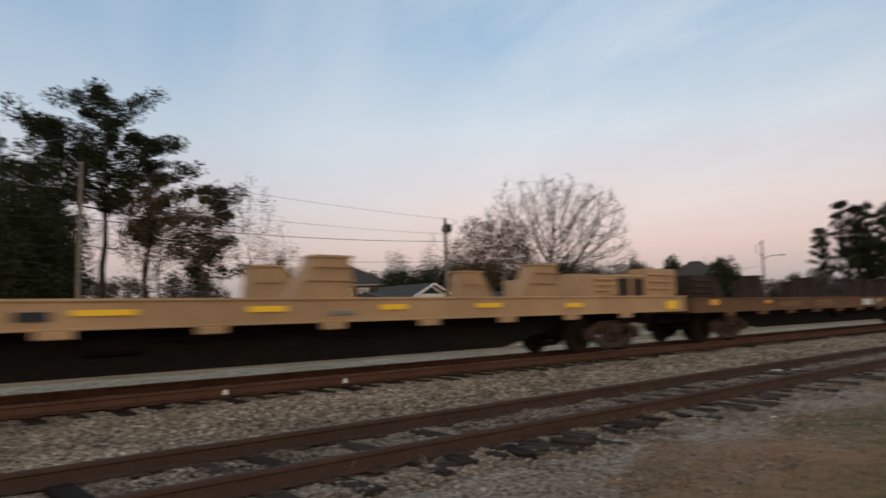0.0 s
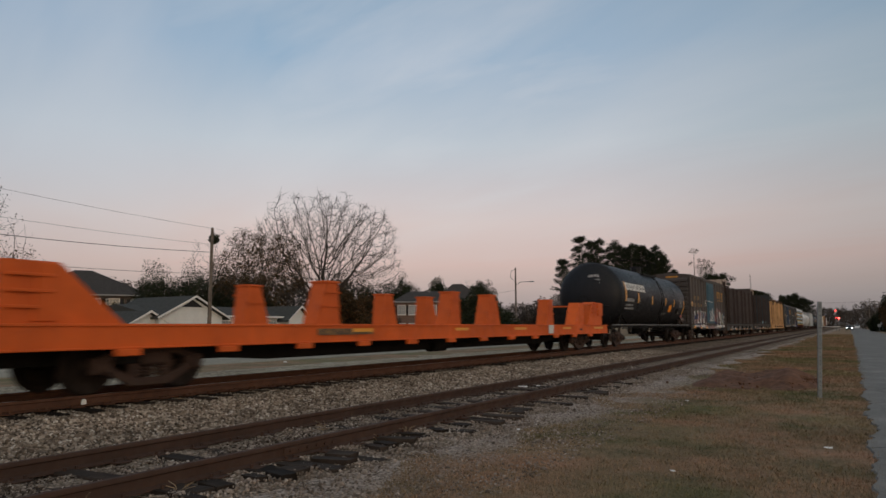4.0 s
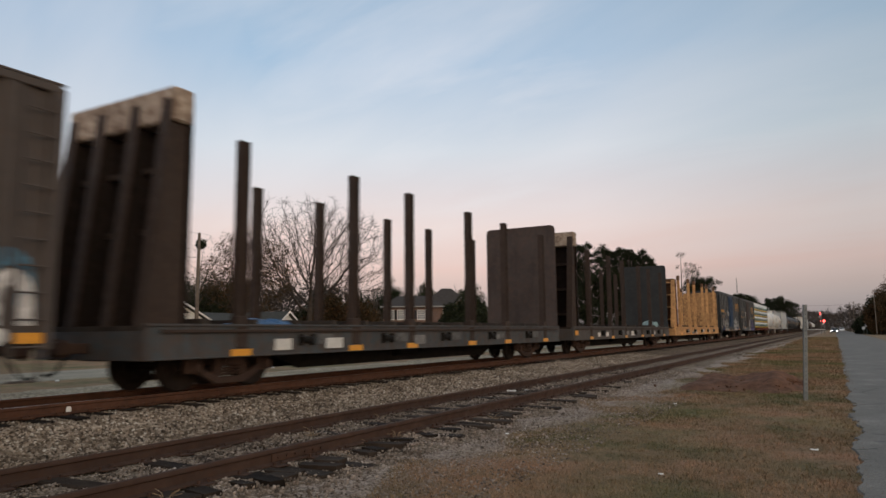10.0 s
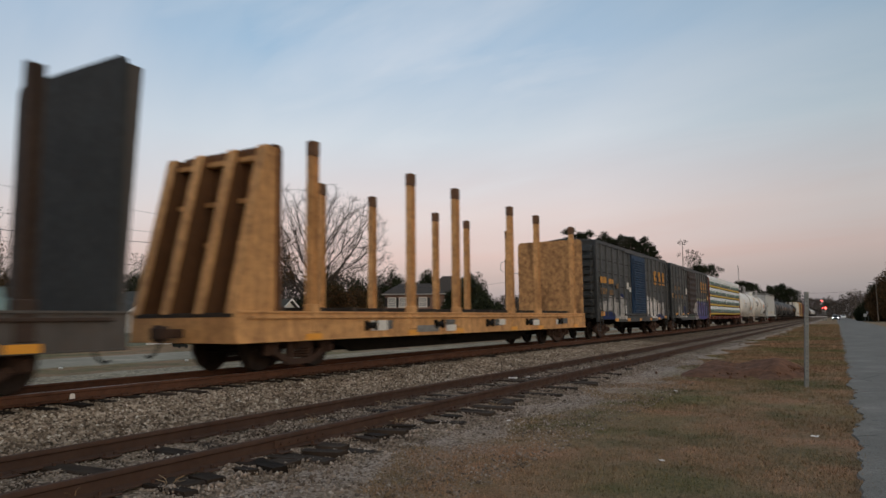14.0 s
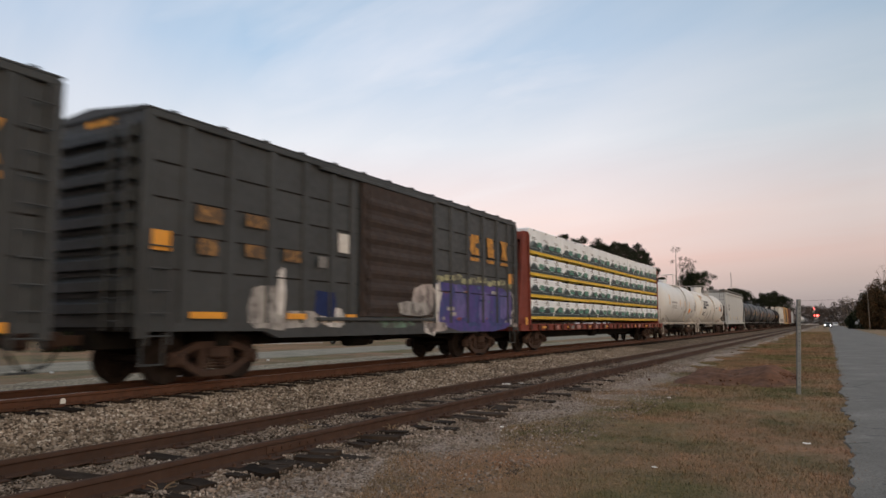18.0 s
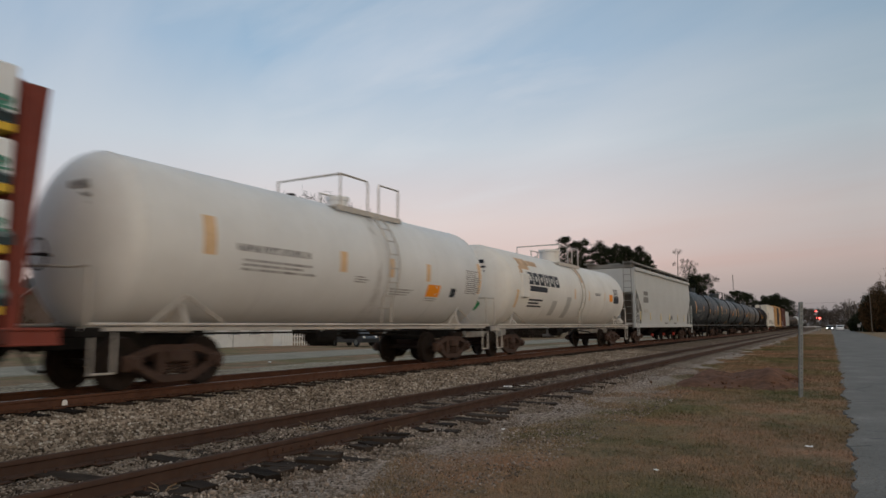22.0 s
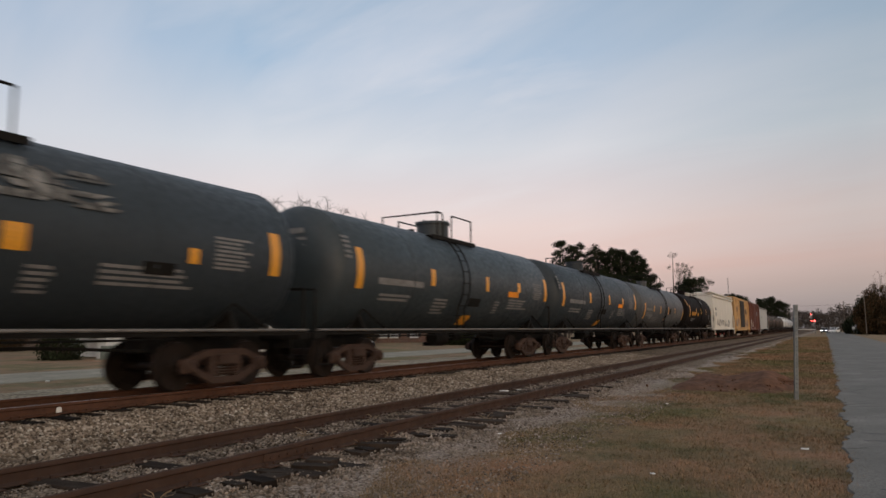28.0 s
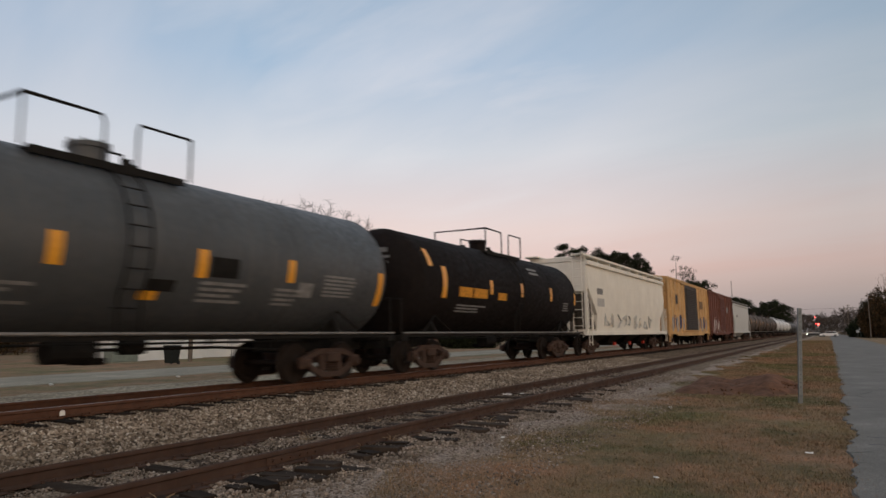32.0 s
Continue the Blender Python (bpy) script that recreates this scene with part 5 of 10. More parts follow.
def graffiti_piece(car, y0, y1, z0, z1, count, fills, shade, seed, x, cuts=2):
    """A row of fat overlapping sprayed shapes, each with a dark shade behind and slots cut into it."""
    r = random.Random(seed)
    w = (y1 - y0) / count
    for k in range(count):
        cy, cz = y0 + (k + 0.5) * w + r.uniform(-0.06, 0.06), (z0 + z1) / 2 + r.uniform(-0.08, 0.08)
        h = (z1 - z0) * r.uniform(0.82, 1.05)
        lean = r.uniform(-0.12, 0.22)
        def shape(dy, dz, sw, sh, sd, n=16):
            return [(py + lean * (pz - cz), pz) for py, pz in blob(cy + dy, cz + dz, sw, sh, sd, n)]
        d = 0.0012 * (k % 3)
        sprayed(car, shape(0.07, -0.06, w * 1.25, h * 1.06, seed + k), x, d + 0.002, shade, "dark sprayed shade behind a graffiti shape")
        sprayed(car, shape(0, 0, w * 1.05, h * 0.95, seed + k), x, d + 0.0035, fills[k % len(fills)], "pale sprayed graffiti shape")
        for c in range(cuts):
            dz = h * (-0.26 + 0.42 * c) + r.uniform(-0.05, 0.05)
            tall = r.random() < 0.5
            sprayed(car, shape(r.uniform(-0.16, 0.2) * w, dz, w * (0.20 if tall else 0.46), h * (0.30 if tall else 0.13), seed + 50 + k * 3 + c, 9), x, d + 0.005, shade if c % 2 == 0 else fills[(k + 1) % len(fills)], "slot in a graffiti shape")


def box_car(s0, s1, body, end_mat, door_mat, door, label, posts, amber, marks, ribs=9, eave=4.77, hseams=(), end_marks=True, door_ribs=22, logo=None, plain_door=False):
    car, half, mid = rail_car("box_car", s0, s1, label, "box car", "box cars")
    d0, d1 = door[0] - mid, door[1] - mid
    z0, W = 1.06, SIDE - 0.06
    BAYS[car.name] = (W, [y - mid for y in posts])
    m = Mesh().box(-W, W, -half + 0.07, half - 0.07, z0, eave - 0.02)
    part("body", m, body, car)
    # outside posts, seams, sills
    for y in posts:
        y -= mid
        ps = Mesh().prism([(W - 0.01, y - 0.115), (W + 0.066, y - 0.085), (W + 0.066, y + 0.085), (W - 0.01, y + 0.115)], "z", z0 - 0.04, eave - 0.09)
        part("side_post", ps, body, car)
        back = new("side_post", ps.data("side_post", body))
        back.parent = car
        back.matrix_basis = pose(0, 2 * y, 0, 0, 0, 180)
    for y in (-half + 0.11, half - 0.11):
        for x0, x1 in ((W - 0.02, W + 0.075), (-W - 0.075, -W + 0.02)):
            part("corner_post", Mesh().box(x0, x1, y - 0.11, y + 0.11, z0 - 0.2, eave - 0.05, 0.012), body, car)
    if hseams:
        for zz in hseams:
            for ya, yb in ((-half + 0.2, d0 - 0.1), (d1 + 0.1, half - 0.2)):
                part("panel_seam", Mesh().box(W - 0.002, W + 0.012, ya, yb, zz - 0.016, zz + 0.016), MAT_BLACKFRAME, car)
    for s in (-1, 1):
        x0, x1 = sorted((s * (W - 0.05), s * (W + 0.07)))
        m = Mesh().prism([(-half + 0.05, 1.12), (half - 0.05, 1.12), (half - 0.05, 0.98), (half - 2.9, 0.96), (half - 3.3, 0.82), (-half + 3.3, 0.82), (-half + 2.9, 0.96), (-half + 0.05, 0.98)], "x", x0, x1)
        part("side_sill", m, body, car)
        x0, x1 = sorted((s * (W - 0.05), s * (W + 0.08)))
        part("top_chord", Mesh().box(x0, x1, -half + 0.05, half - 0.05, eave - 0.13, eave, 0.015), body, car)
    # roof with raised seams
    rf = Mesh().prism([(-W - 0.08, eave), (-W - 0.08, eave + 0.03), (0, eave + 0.20), (W + 0.08, eave + 0.03), (W + 0.08, eave)], "y", -half + 0.02, half - 0.02)
    part("roof", rf, end_mat, car)
    k = -half + 0.6
    rs = Mesh()
    while k < half - 0.3:
        rs.prism([(-W - 0.08, eave + 0.03), (0, eave + 0.20), (W + 0.08, eave + 0.03), (W + 0.10, eave + 0.065), (0, eave + 0.25), (-W - 0.10, eave + 0.065)], "y", k - 0.05, k + 0.05)
        k += 1.13
    part("roof_seams", rs, end_mat, car)
    # corrugated ends
    for s in (-1, 1):
        y = s * (half - 0.07)
        m = Mesh()
        m.prism([(-W, z0), (W, z0), (W, eave - 0.02), (0, eave + 0.16), (-W, eave - 0.02)], "y", y, y - s * 0.05)
        step = (eave - z0 - 0.35) / ribs
        part("end_wall", m, end_mat, car)
        for r in range(ribs):
            zz = z0 + 0.22 + r * step
            part("end_rib", Mesh().prism([(y, zz), (y + s * 0.17, zz + step * 0.03), (y + s * 0.17, zz + step * 0.46), (y + s * 0.03, zz + step * 0.78), (y, zz + step * 0.78)], "x", -W + 0.12, W - 0.12), end_mat, car)
    if end_marks:
        part("end_stencil", Mesh().box(-0.1, 0.75, -half + 0.055, -half + 0.066, eave - 0.16, eave - 0.04), M_OCHRE, car)
    # sliding door on tracks
    dm = Mesh().box(W + 0.02, W + 0.09, d0, d1, 1.27, eave - 0.2, 0.01)
    dr = part("door", dm, door_mat, car, "corrugated sliding door" if not plain_door else "panelled sliding door")
    n = door_ribs
    rb = Mesh()
    for r in range(n):
        zz = 1.36 + r * (eave - 0.42 - 1.36) / n
        hh = (eave - 0.42 - 1.36) / n
        rb.prism([(W + 0.088, zz), (W + 0.135, zz + hh * 0.3), (W + 0.135, zz + hh * 0.5), (W + 0.088, zz + hh * 0.78)], "y", d0 + 0.1, d1 - 0.1)
    part("door_ribs", rb, door_mat, dr)
    part("door_bar", Mesh().tube((W + 0.15, d0 + 0.22, 1.3), (W + 0.15, d0 + 0.22, eave - 0.4), 0.02).box(W + 0.09, W + 0.17, d0 + 0.12, d0 + 0.32, 2.2, 2.34, 0.01), door_mat, dr)
    for zz in (1.17, eave - 0.2):
        part("door_track", Mesh().box(W, W + 0.12, d0 - 1.6, d1 + 0.15, zz, zz + 0.08, 0.01), end_mat, car)
    # ladders and steps
    ladder(car, W + 0.13, -half + 0.15, -half + 0.6, 0.75, 2.7, end_mat)
    ladder(car, W + 0.13, half - 0.6, half - 0.15, 0.75, 4.6, end_mat)
    ladder(car, -half - 0.12, W - 0.65, W - 0.2, 1.0, 4.6, end_mat, axis="x")
    for s in (-1, 1):
        m = Mesh().path([(W, s * (half - 0.15), 0.95), (W, s * (half - 0.15), 0.42), (W, s * (half - 0.58), 0.42), (W, s * (half - 0.58), 0.95)], 0.018)
        part("stirrup_step", m, end_mat, car)
    part("floor", Mesh().box(-W + 0.02, W - 0.02, -half + 0.1, half - 0.1, 0.98, 1.055), MAT_BLACKFRAME, car)
    decals(car, "reflective_stripe", [(y0 - mid, y1 - mid, a, b) for y0, y1, a, b in amber], W + 0.082, MAT_AMBER)
    for y0, y1, a, b, mt in marks:
        part("stencil_block", Mesh().box(W + 0.068, W + 0.073, y0 - mid, y1 - mid, a, b), mt, car, "plain painted stencil block")
    if logo:
        for k, (y0, y1, a, b) in enumerate(logo):
            m = Mesh()
            y0, y1 = y0 - mid, y1 - mid
            w, h = y1 - y0, b - a
            X0, X1, c = W + 0.068, W + 0.074, a + h * 0.24
            n = w * (0.42, 0.0, 0.24)[k]      # depth of the notches
            if k == 0:                       # a rounded block notched on one side
                m.prism([(y0 + w * 0.2, c), (y1, c), (y1, c + h * 0.26), (y1 - n, c + h * 0.30), (y1 - n, b - h * 0.34), (y1, b - h * 0.28), (y1, b), (y0 + w * 0.2, b), (y0, b - h * 0.16), (y0, c + h * 0.16)], "x", X0, X1)
            elif k == 1:                     # a block of two halves, shifted
                m.box(X0, X1, y0 + w * 0.10, y1, c, (c + b) / 2).box(X0, X1, y0, y1 - w * 0.10, (c + b) / 2, b)
            else:                            # a waisted block
                m.prism([(y0, c), (y1, c), (y1 - n, (c + b) / 2), (y1, b), (y0, b), (y0 + n, (c + b) / 2)], "x", X0, X1)
            part("logo_block", m, M_OCHRE, car, "yellow block of a worn logo")
            part("logo_bar", Mesh().box(X0, X1, y0, y1, a, a + h * 0.13), M_OCHRE, car, "yellow bar below a logo block")
    underframe(car, half - 0.1, 0.66, 0.98)
    brake_gear(car, 0.74)
    trucks(car, half - 2.15, half - 0.05)
    return car, half, mid, W + 0.070


M_OCHRE = spray("faded_yellow_stencil", (0.60, 0.30, 0.06), (0.15, 0.09, 0.05), 0.36, scale=6.0)
M_OCHREDIM = spray("worn_yellow_stencil", (0.36, 0.20, 0.07), (0.075, 0.06, 0.05), 0.46, scale=7.0)
P_BROWNGREY = paint("brown_grey_car_paint", (0.088, 0.076, 0.071), (0.115, 0.082, 0.064), 0.45, 0.7, (0.072, 0.064, 0.060))
P_CHAR = paint("charcoal_car_paint", (0.046, 0.053, 0.058), (0.060, 0.052, 0.048), 0.35, 0.5, (0.030, 0.031, 0.033), gloss=0.35)
P_TEAL = paint("faded_teal_blue_door", (0.060, 0.135, 0.185), (0.09, 0.07, 0.06), 0.35, 0.6)
P_NAVY = paint("navy_door_paint", (0.018, 0.046, 0.100), (0.05, 0.045, 0.05), 0.3, 0.6)
P_MAROON = paint("brown_door_paint", (0.046, 0.038, 0.037), (0.085, 0.055, 0.042), 0.6, 0.7, (0.025, 0.022, 0.022))
G_WHITE = spray("spray_white", (0.66, 0.655, 0.65), (0.075, 0.07, 0.075), 0.29)
G_PALE = spray("spray_pale", (0.44, 0.40, 0.39), (0.075, 0.07, 0.075), 0.40)
G_ROSE = spray("spray_rose", (0.42, 0.27, 0.27), (0.075, 0.07, 0.075), 0.40)
G_DULL = plain("spray_dull_grey", (0.23, 0.23, 0.25), 0.7, 0.4, 3.0)
G_PINK = spray("spray_pink", (0.56, 0.36, 0.36), (0.075, 0.07, 0.075), 0.40)
G_NAVY = plain("spray_navy", (0.018, 0.03, 0.10), 0.7, 0.3, 3.0)
G_RED = spray("spray_red", (0.36, 0.08, 0.07), (0.075, 0.07, 0.075), 0.40)
G_GREEN = spray("spray_mint", (0.16, 0.28, 0.22), (0.075, 0.07, 0.075), 0.40)
G_PURPLE = spray("spray_purple", (0.088, 0.066, 0.24), (0.045, 0.075, 0.20), 0.36, scale=1.6)
G_LILAC = spray("spray_lilac", (0.15, 0.125, 0.33), (0.07, 0.09, 0.22), 0.36, scale=1.6)
G_VIOLET = spray("spray_violet", (0.055, 0.045, 0.17), (0.05, 0.10, 0.22), 0.34, scale=2.0)
G_CYAN = spray("spray_cyan", (0.09, 0.24, 0.36), (0.075, 0.07, 0.075), 0.40)
G_LIME = spray("spray_lime", (0.42, 0.43, 0.26), (0.075, 0.07, 0.075), 0.40)
G_SILVER = spray("spray_silver", (0.38, 0.375, 0.37), (0.075, 0.07, 0.075), 0.34)


def build_box_cars():
    # first box car: brown-grey, teal door, pastel graffiti along the foot
    car, half, mid, x = box_car(92.5, 108.05, P_BROWNGREY, P_BROWNGREY, P_TEAL, (99.05, 102.2),
        "weathered brown-grey box car with a teal corrugated door and pastel graffiti", [93.6, 94.75, 95.9, 97.05, 98.2, 98.95, 102.4, 103.45, 104.75, 106.05, 107.3],
        [(93.0, 94.0, 0.9, 1.09), (95.9, 96.5, 0.85, 1.0), (98.2, 98.8, 0.85, 1.0), (101.3, 101.9, 0.85, 1.0), (104.8, 105.2, 0.86, 1.0), (107.5, 107.9, 0.95, 1.1)],
        [(92.75, 93.25, 2.5, 2.82, MAT_AMBER), (93.7, 94.5, 2.97, 3.3, M_OCHREDIM), (95.05, 95.75, 3.0, 3.3, M_OCHREDIM), (93.75, 94.4, 2.5, 2.78, M_OCHREDIM), (95.05, 95.75, 2.5, 2.78, M_OCHREDIM), (96.2, 96.8, 2.5, 2.74, M_OCHREDIM), (98.3, 98.7, 3.0, 3.1, MAT_INK), (98.3, 98.7, 2.8, 2.9, MAT_INK), (98.3, 98.7, 2.6, 2.7, MAT_INK)],
        ribs=10, logo=[(104.15, 104.6, 3.2, 4.0), (105.1, 105.6, 3.2, 4.0), (106.4, 106.95, 3.2, 4.0)])
    r = random.Random(11)
    # a pale ground, then pink, white and navy blocks over it
    ground = [(93.5, 95.4, 1.0, 2.12, G_PALE), (95.0, 97.2, 0.95, 2.22, G_WHITE), (96.9, 98.85, 0.92, 2.16, G_WHITE)]
    navy = [(93.55, 94.9, 1.55, 1.84, G_NAVY), (94.5, 95.5, 1.66, 1.98, G_NAVY), (97.0, 97.85, 1.60, 2.08, G_NAVY), (94.95, 95.12, 1.2, 2.2, G_NAVY), (96.62, 96.80, 1.15, 2.15, G_NAVY), (98.45, 98.9, 1.35, 1.95, G_NAVY), (93.7, 95.1, 1.14, 1.24, G_NAVY), (95.2, 96.6, 1.16, 1.26, G_NAVY), (96.9, 98.8, 1.16, 1.25, G_NAVY), (95.6, 96.3, 0.84, 1.0, G_NAVY)]
    pink = [(93.75, 94.85, 1.26, 1.52, G_PINK), (95.2, 95.75, 1.4, 2.12, G_PINK), (95.7, 96.5, 1.75, 2.2, G_PINK), (97.95, 98.45, 1.3, 2.1, G_PINK), (95.4, 96.2, 0.98, 1.14, G_PINK), (97.9, 98.6, 0.95, 1.12, G_PINK), (94.3, 94.8, 1.98, 2.16, G_LIME), (96.85, 97.25, 1.26, 1.55, G_PINK)]
    white = [(93.75, 94.5, 1.88, 2.2, G_GREEN), (93.9, 94.3, 1.86, 2.16, G_WHITE), (95.9, 96.2, 1.30, 1.62, G_WHITE), (97.3, 97.8, 1.27, 1.58, G_WHITE), (93.5, 94.6, 0.98, 1.12, G_WHITE), (97.3, 97.55, 2.0, 2.3, G_GREEN), (98.0, 98.5, 2.1, 2.28, G_LIME), (96.1, 96.55, 2.12, 2.36, G_GREEN)]
    slots = [(95.85, 96.25, 1.62, 1.72, G_NAVY), (94.1, 94.7, 1.36, 1.41, G_NAVY), (98.1, 98.3, 1.62, 1.78, G_NAVY), (97.4, 97.6, 1.38, 1.46, G_NAVY), (95.35, 95.55, 1.7, 1.9, G_WHITE), (93.3, 93.6, 1.5, 1.9, G_DULL)]
    corner = [(92.62, 92.98, 1.02, 2.0, G_GREEN), (92.95, 93.35, 0.98, 1.5, G_DULL), (93.0, 93.3, 1.0, 1.3, G_GREEN)]
    sill = [(99.0, 99.9, 0.84, 1.06, G_PALE), (99.8, 100.9, 0.84, 1.04, G_ROSE), (100.8, 102.4, 0.84, 1.06, G_ROSE), (102.3, 103.6, 0.86, 1.06, G_PALE), (103.5, 107.4, 0.92, 1.16, G_WHITE), (104.4, 105.6, 1.12, 1.22, G_NAVY), (106.2, 106.6, 0.95, 1.1, G_NAVY), (105.9, 106.2, 1.0, 1.2, G_GREEN)]
    for k, (y0, y1, a, b, mt) in enumerate(ground + pink + navy + white + slots + corner + sill):
        sprayed(car, patch(y0 - mid, y1 - mid, a, b, r.uniform(-0.04, 0.1), 300 + k), x, 0.002 + 0.0004 * k, mt, "sprayed graffiti block")
    # rounder shapes beyond the door: a red disc, two leaning strokes, a pale arch, a teal hook
    st = [(103.05 - mid, 1.78, 1.05, 1.0, G_RED, 0), (103.0 - mid, 1.76, 0.55, 0.55, G_ROSE, 0), (103.0 - mid, 1.76, 0.22, 0.26, G_RED, 0), (103.3 - mid, 1.3, 1.7, 0.25, G_NAVY, 0),
          (104.05 - mid, 1.95, 0.24, 1.25, G_PINK, 0.26), (104.55 - mid, 1.95, 0.26, 1.30, G_PINK, -0.22), (104.35 - mid, 1.6, 0.5, 0.6, G_DULL, 0.1), (106.25 - mid, 1.75, 0.3, 0.75, G_CYAN, 0.3), (106.75 - mid, 1.72, 0.26, 1.1, G_LIME, 0.22), (107.0 - mid, 1.95, 0.22, 0.5, G_SILVER, 0.2)]
    graffiti(car, st, x)
    for k, (y0, y1, a, b, w, mt) in enumerate(((104.85, 106.05, 1.5, 2.48, 0.30, G_RED), (104.9, 106.0, 1.16, 2.32, 0.34, G_WHITE), (106.95, 107.75, 1.3, 2.3, 0.22, G_CYAN), (107.1, 107.75, 1.2, 2.0, 0.2, G_WHITE))):
        sprayed(car, arch(y0 - mid, y1 - mid, a, b, w, 0.05), x, 0.007 + 0.0008 * k, mt, "arched graffiti shape")
    dst = [(y - mid, z_, w, h, G_WHITE, 0.15) for y, z_, w, h in ((99.9, 1.95, 0.18, 0.8), (100.2, 1.6, 0.5, 0.18), (100.35, 1.95, 0.18, 0.8), (100.75, 1.95, 0.2, 0.85), (101.2, 2.05, 0.2, 1.0), (101.5, 1.9, 0.4, 0.2), (101.65, 1.75, 0.2, 0.6), (100.4, 1.5, 1.9, 0.12))]
    dst += [(99.6 - mid, 3.05, 1.2, 0.12, MAT_INK, 0), (100.8 - mid, 3.0, 0.6, 0.1, MAT_INK, 0), (99.6 - mid, 1.7, 0.5, 0.5, G_NAVY, 0)]
    graffiti(car, dst, x + 0.068, flat=True)
    # second: charcoal with a navy door and silver graffiti
    car, half, mid, x = box_car(175.6, 191.35, P_CHAR, P_CHAR, P_NAVY, (182.15, 185.15),
        "charcoal box car with a navy door and silver graffiti", [176.5, 177.45, 178.5, 179.6, 180.7, 181.75, 185.45, 186.3, 187.25, 188.4, 189.55, 190.6],
        [(176.1, 176.7, 1.14, 1.34), (178.5, 179.1, 0.85, 1.0), (180.9, 181.5, 0.85, 1.0), (183.5, 184.0, 0.85, 1.0), (186.0, 186.5, 0.85, 1.0), (188.3, 188.8, 0.9, 1.04), (190.2, 190.7, 0.98, 1.13)],
        [(176.15, 176.6, 2.75, 3.05, M_OCHRE), (176.7, 177.15, 2.75, 3.05, M_OCHRE), (177.6, 178.0, 2.75, 3.0, M_OCHRE), (178.05, 178.4, 2.75, 3.0, M_OCHRE), (176.15, 177.15, 2.2, 2.5, M_OCHREDIM), (177.6, 178.35, 2.2, 2.45, M_OCHREDIM), (178.95, 179.3, 2.55, 2.8, M_OCHREDIM),
         (181.0, 181.4, 2.6, 2.95, MAT_INK), (181.5, 181.85, 2.45, 2.7, MAT_INK), (182.3, 182.9, 1.35, 1.42, MAT_INK)],
        ribs=9, hseams=(3.9, 3.28, 2.66, 2.05), logo=[(187.5, 188.15, 3.1, 3.95), (188.75, 189.35, 3.1, 3.95), (189.85, 190.5, 3.1, 3.95)])
    st = [(176.9 - mid, 1.6, 1.6, 0.5, G_SILVER, 0), (178.3 - mid, 1.75, 1.3, 0.8, G_SILVER, 0.1), (179.0 - mid, 1.5, 1.2, 0.7, G_SILVER, 0), (180.2 - mid, 1.7, 1.2, 0.9, G_SILVER, 0), (180.7 - mid, 1.35, 0.5, 0.9, G_WHITE, 0.1), (180.15 - mid, 2.05, 0.75, 0.5, G_NAVY, 0), (177.6 - mid, 1.15, 2.3, 0.4, G_NAVY, 0), (179.6 - mid, 1.1, 2.2, 0.3, G_SILVER, 0)]
    graffiti_piece(car, 185.5 - mid, 188.5 - mid, 1.05, 2.30, 4, (G_WHITE,), G_DULL, 23, x)
    graffiti_piece(car, 188.4 - mid, 190.4 - mid, 1.05, 2.05, 3, (G_SILVER, G_PALE), G_DULL, 29, x)
    st += [(187.3 - mid, 1.12, 1.2, 0.3, G_WHITE, 0), (189.0 - mid, 1.1, 2.0, 0.28, G_NAVY, 0)]
    graffiti(car, st, x)
    # third: charcoal with a brown door, purple graffiti panel
    car, half, mid, x = box_car(192.75, 208.5, P_CHAR, P_CHAR, P_MAROON, (198.9, 202.35),
        "charcoal box car with a brown door and purple graffiti", [193.7, 194.75, 195.85, 196.9, 197.85, 198.6, 202.6, 203.6, 204.7, 205.8, 206.9, 207.8],
        [(193.8, 194.6, 1.2, 1.32), (196.3, 196.9, 1.2, 1.32), (198.3, 198.7, 1.2, 1.32), (200.1, 200.5, 1.3, 1.42), (207.7, 208.1, 2.5, 2.85)],
        [(192.95, 193.35, 2.35, 2.7, MAT_AMBER), (193.9, 194.5, 2.95, 3.25, M_OCHREDIM), (195.1, 195.7, 3.0, 3.25, M_OCHREDIM), (193.95, 194.4, 2.35, 2.65, M_OCHREDIM), (195.1, 195.6, 2.4, 2.65, M_OCHREDIM), (196.2, 196.7, 2.4, 2.65, M_OCHREDIM), (197.3, 197.6, 2.35, 2.6, MAT_INKDIM), (198.0, 198.4, 2.75, 3.2, MAT_INK)],
        ribs=9, hseams=(3.9, 3.28, 2.66, 2.05), door_ribs=7, plain_door=True, logo=[(204.75, 205.35, 3.1, 3.95), (206.0, 206.5, 3.1, 3.95), (207.1, 207.65, 3.1, 3.95)])
    st = [(205.2 - mid, 1.60, 5.9, 1.62, G_PURPLE, 0), (202.45 - mid, 1.55, 0.9, 1.5, G_WHITE, 0.3), (208.15 - mid, 1.6, 0.7, 1.2, G_WHITE, 0.1), (208.2 - mid, 1.2, 0.6, 0.5, G_PALE, 0), (202.6 - mid, 1.0, 1.2, 0.3, G_PALE, 0)]
    graffiti(car, [(201.75 - mid, 1.75, 1.2, 0.9, G_PALE, 0.35), (201.2 - mid, 1.5, 1.6, 0.4, G_SILVER, 0)], x + 0.068, flat=True)
    for k in range(10):
        st.append((202.9 + k * 0.55 - mid, 2.42 + 0.05 * (k % 3), 0.6, 0.18, G_LIME, 0.05))
    graffiti_piece(car, 202.75 - mid, 208.0 - mid, 1.10, 2.32, 6, (G_PURPLE, G_LILAC), G_VIOLET, 41, x + 0.008, cuts=0)
    rr = random.Random(4)
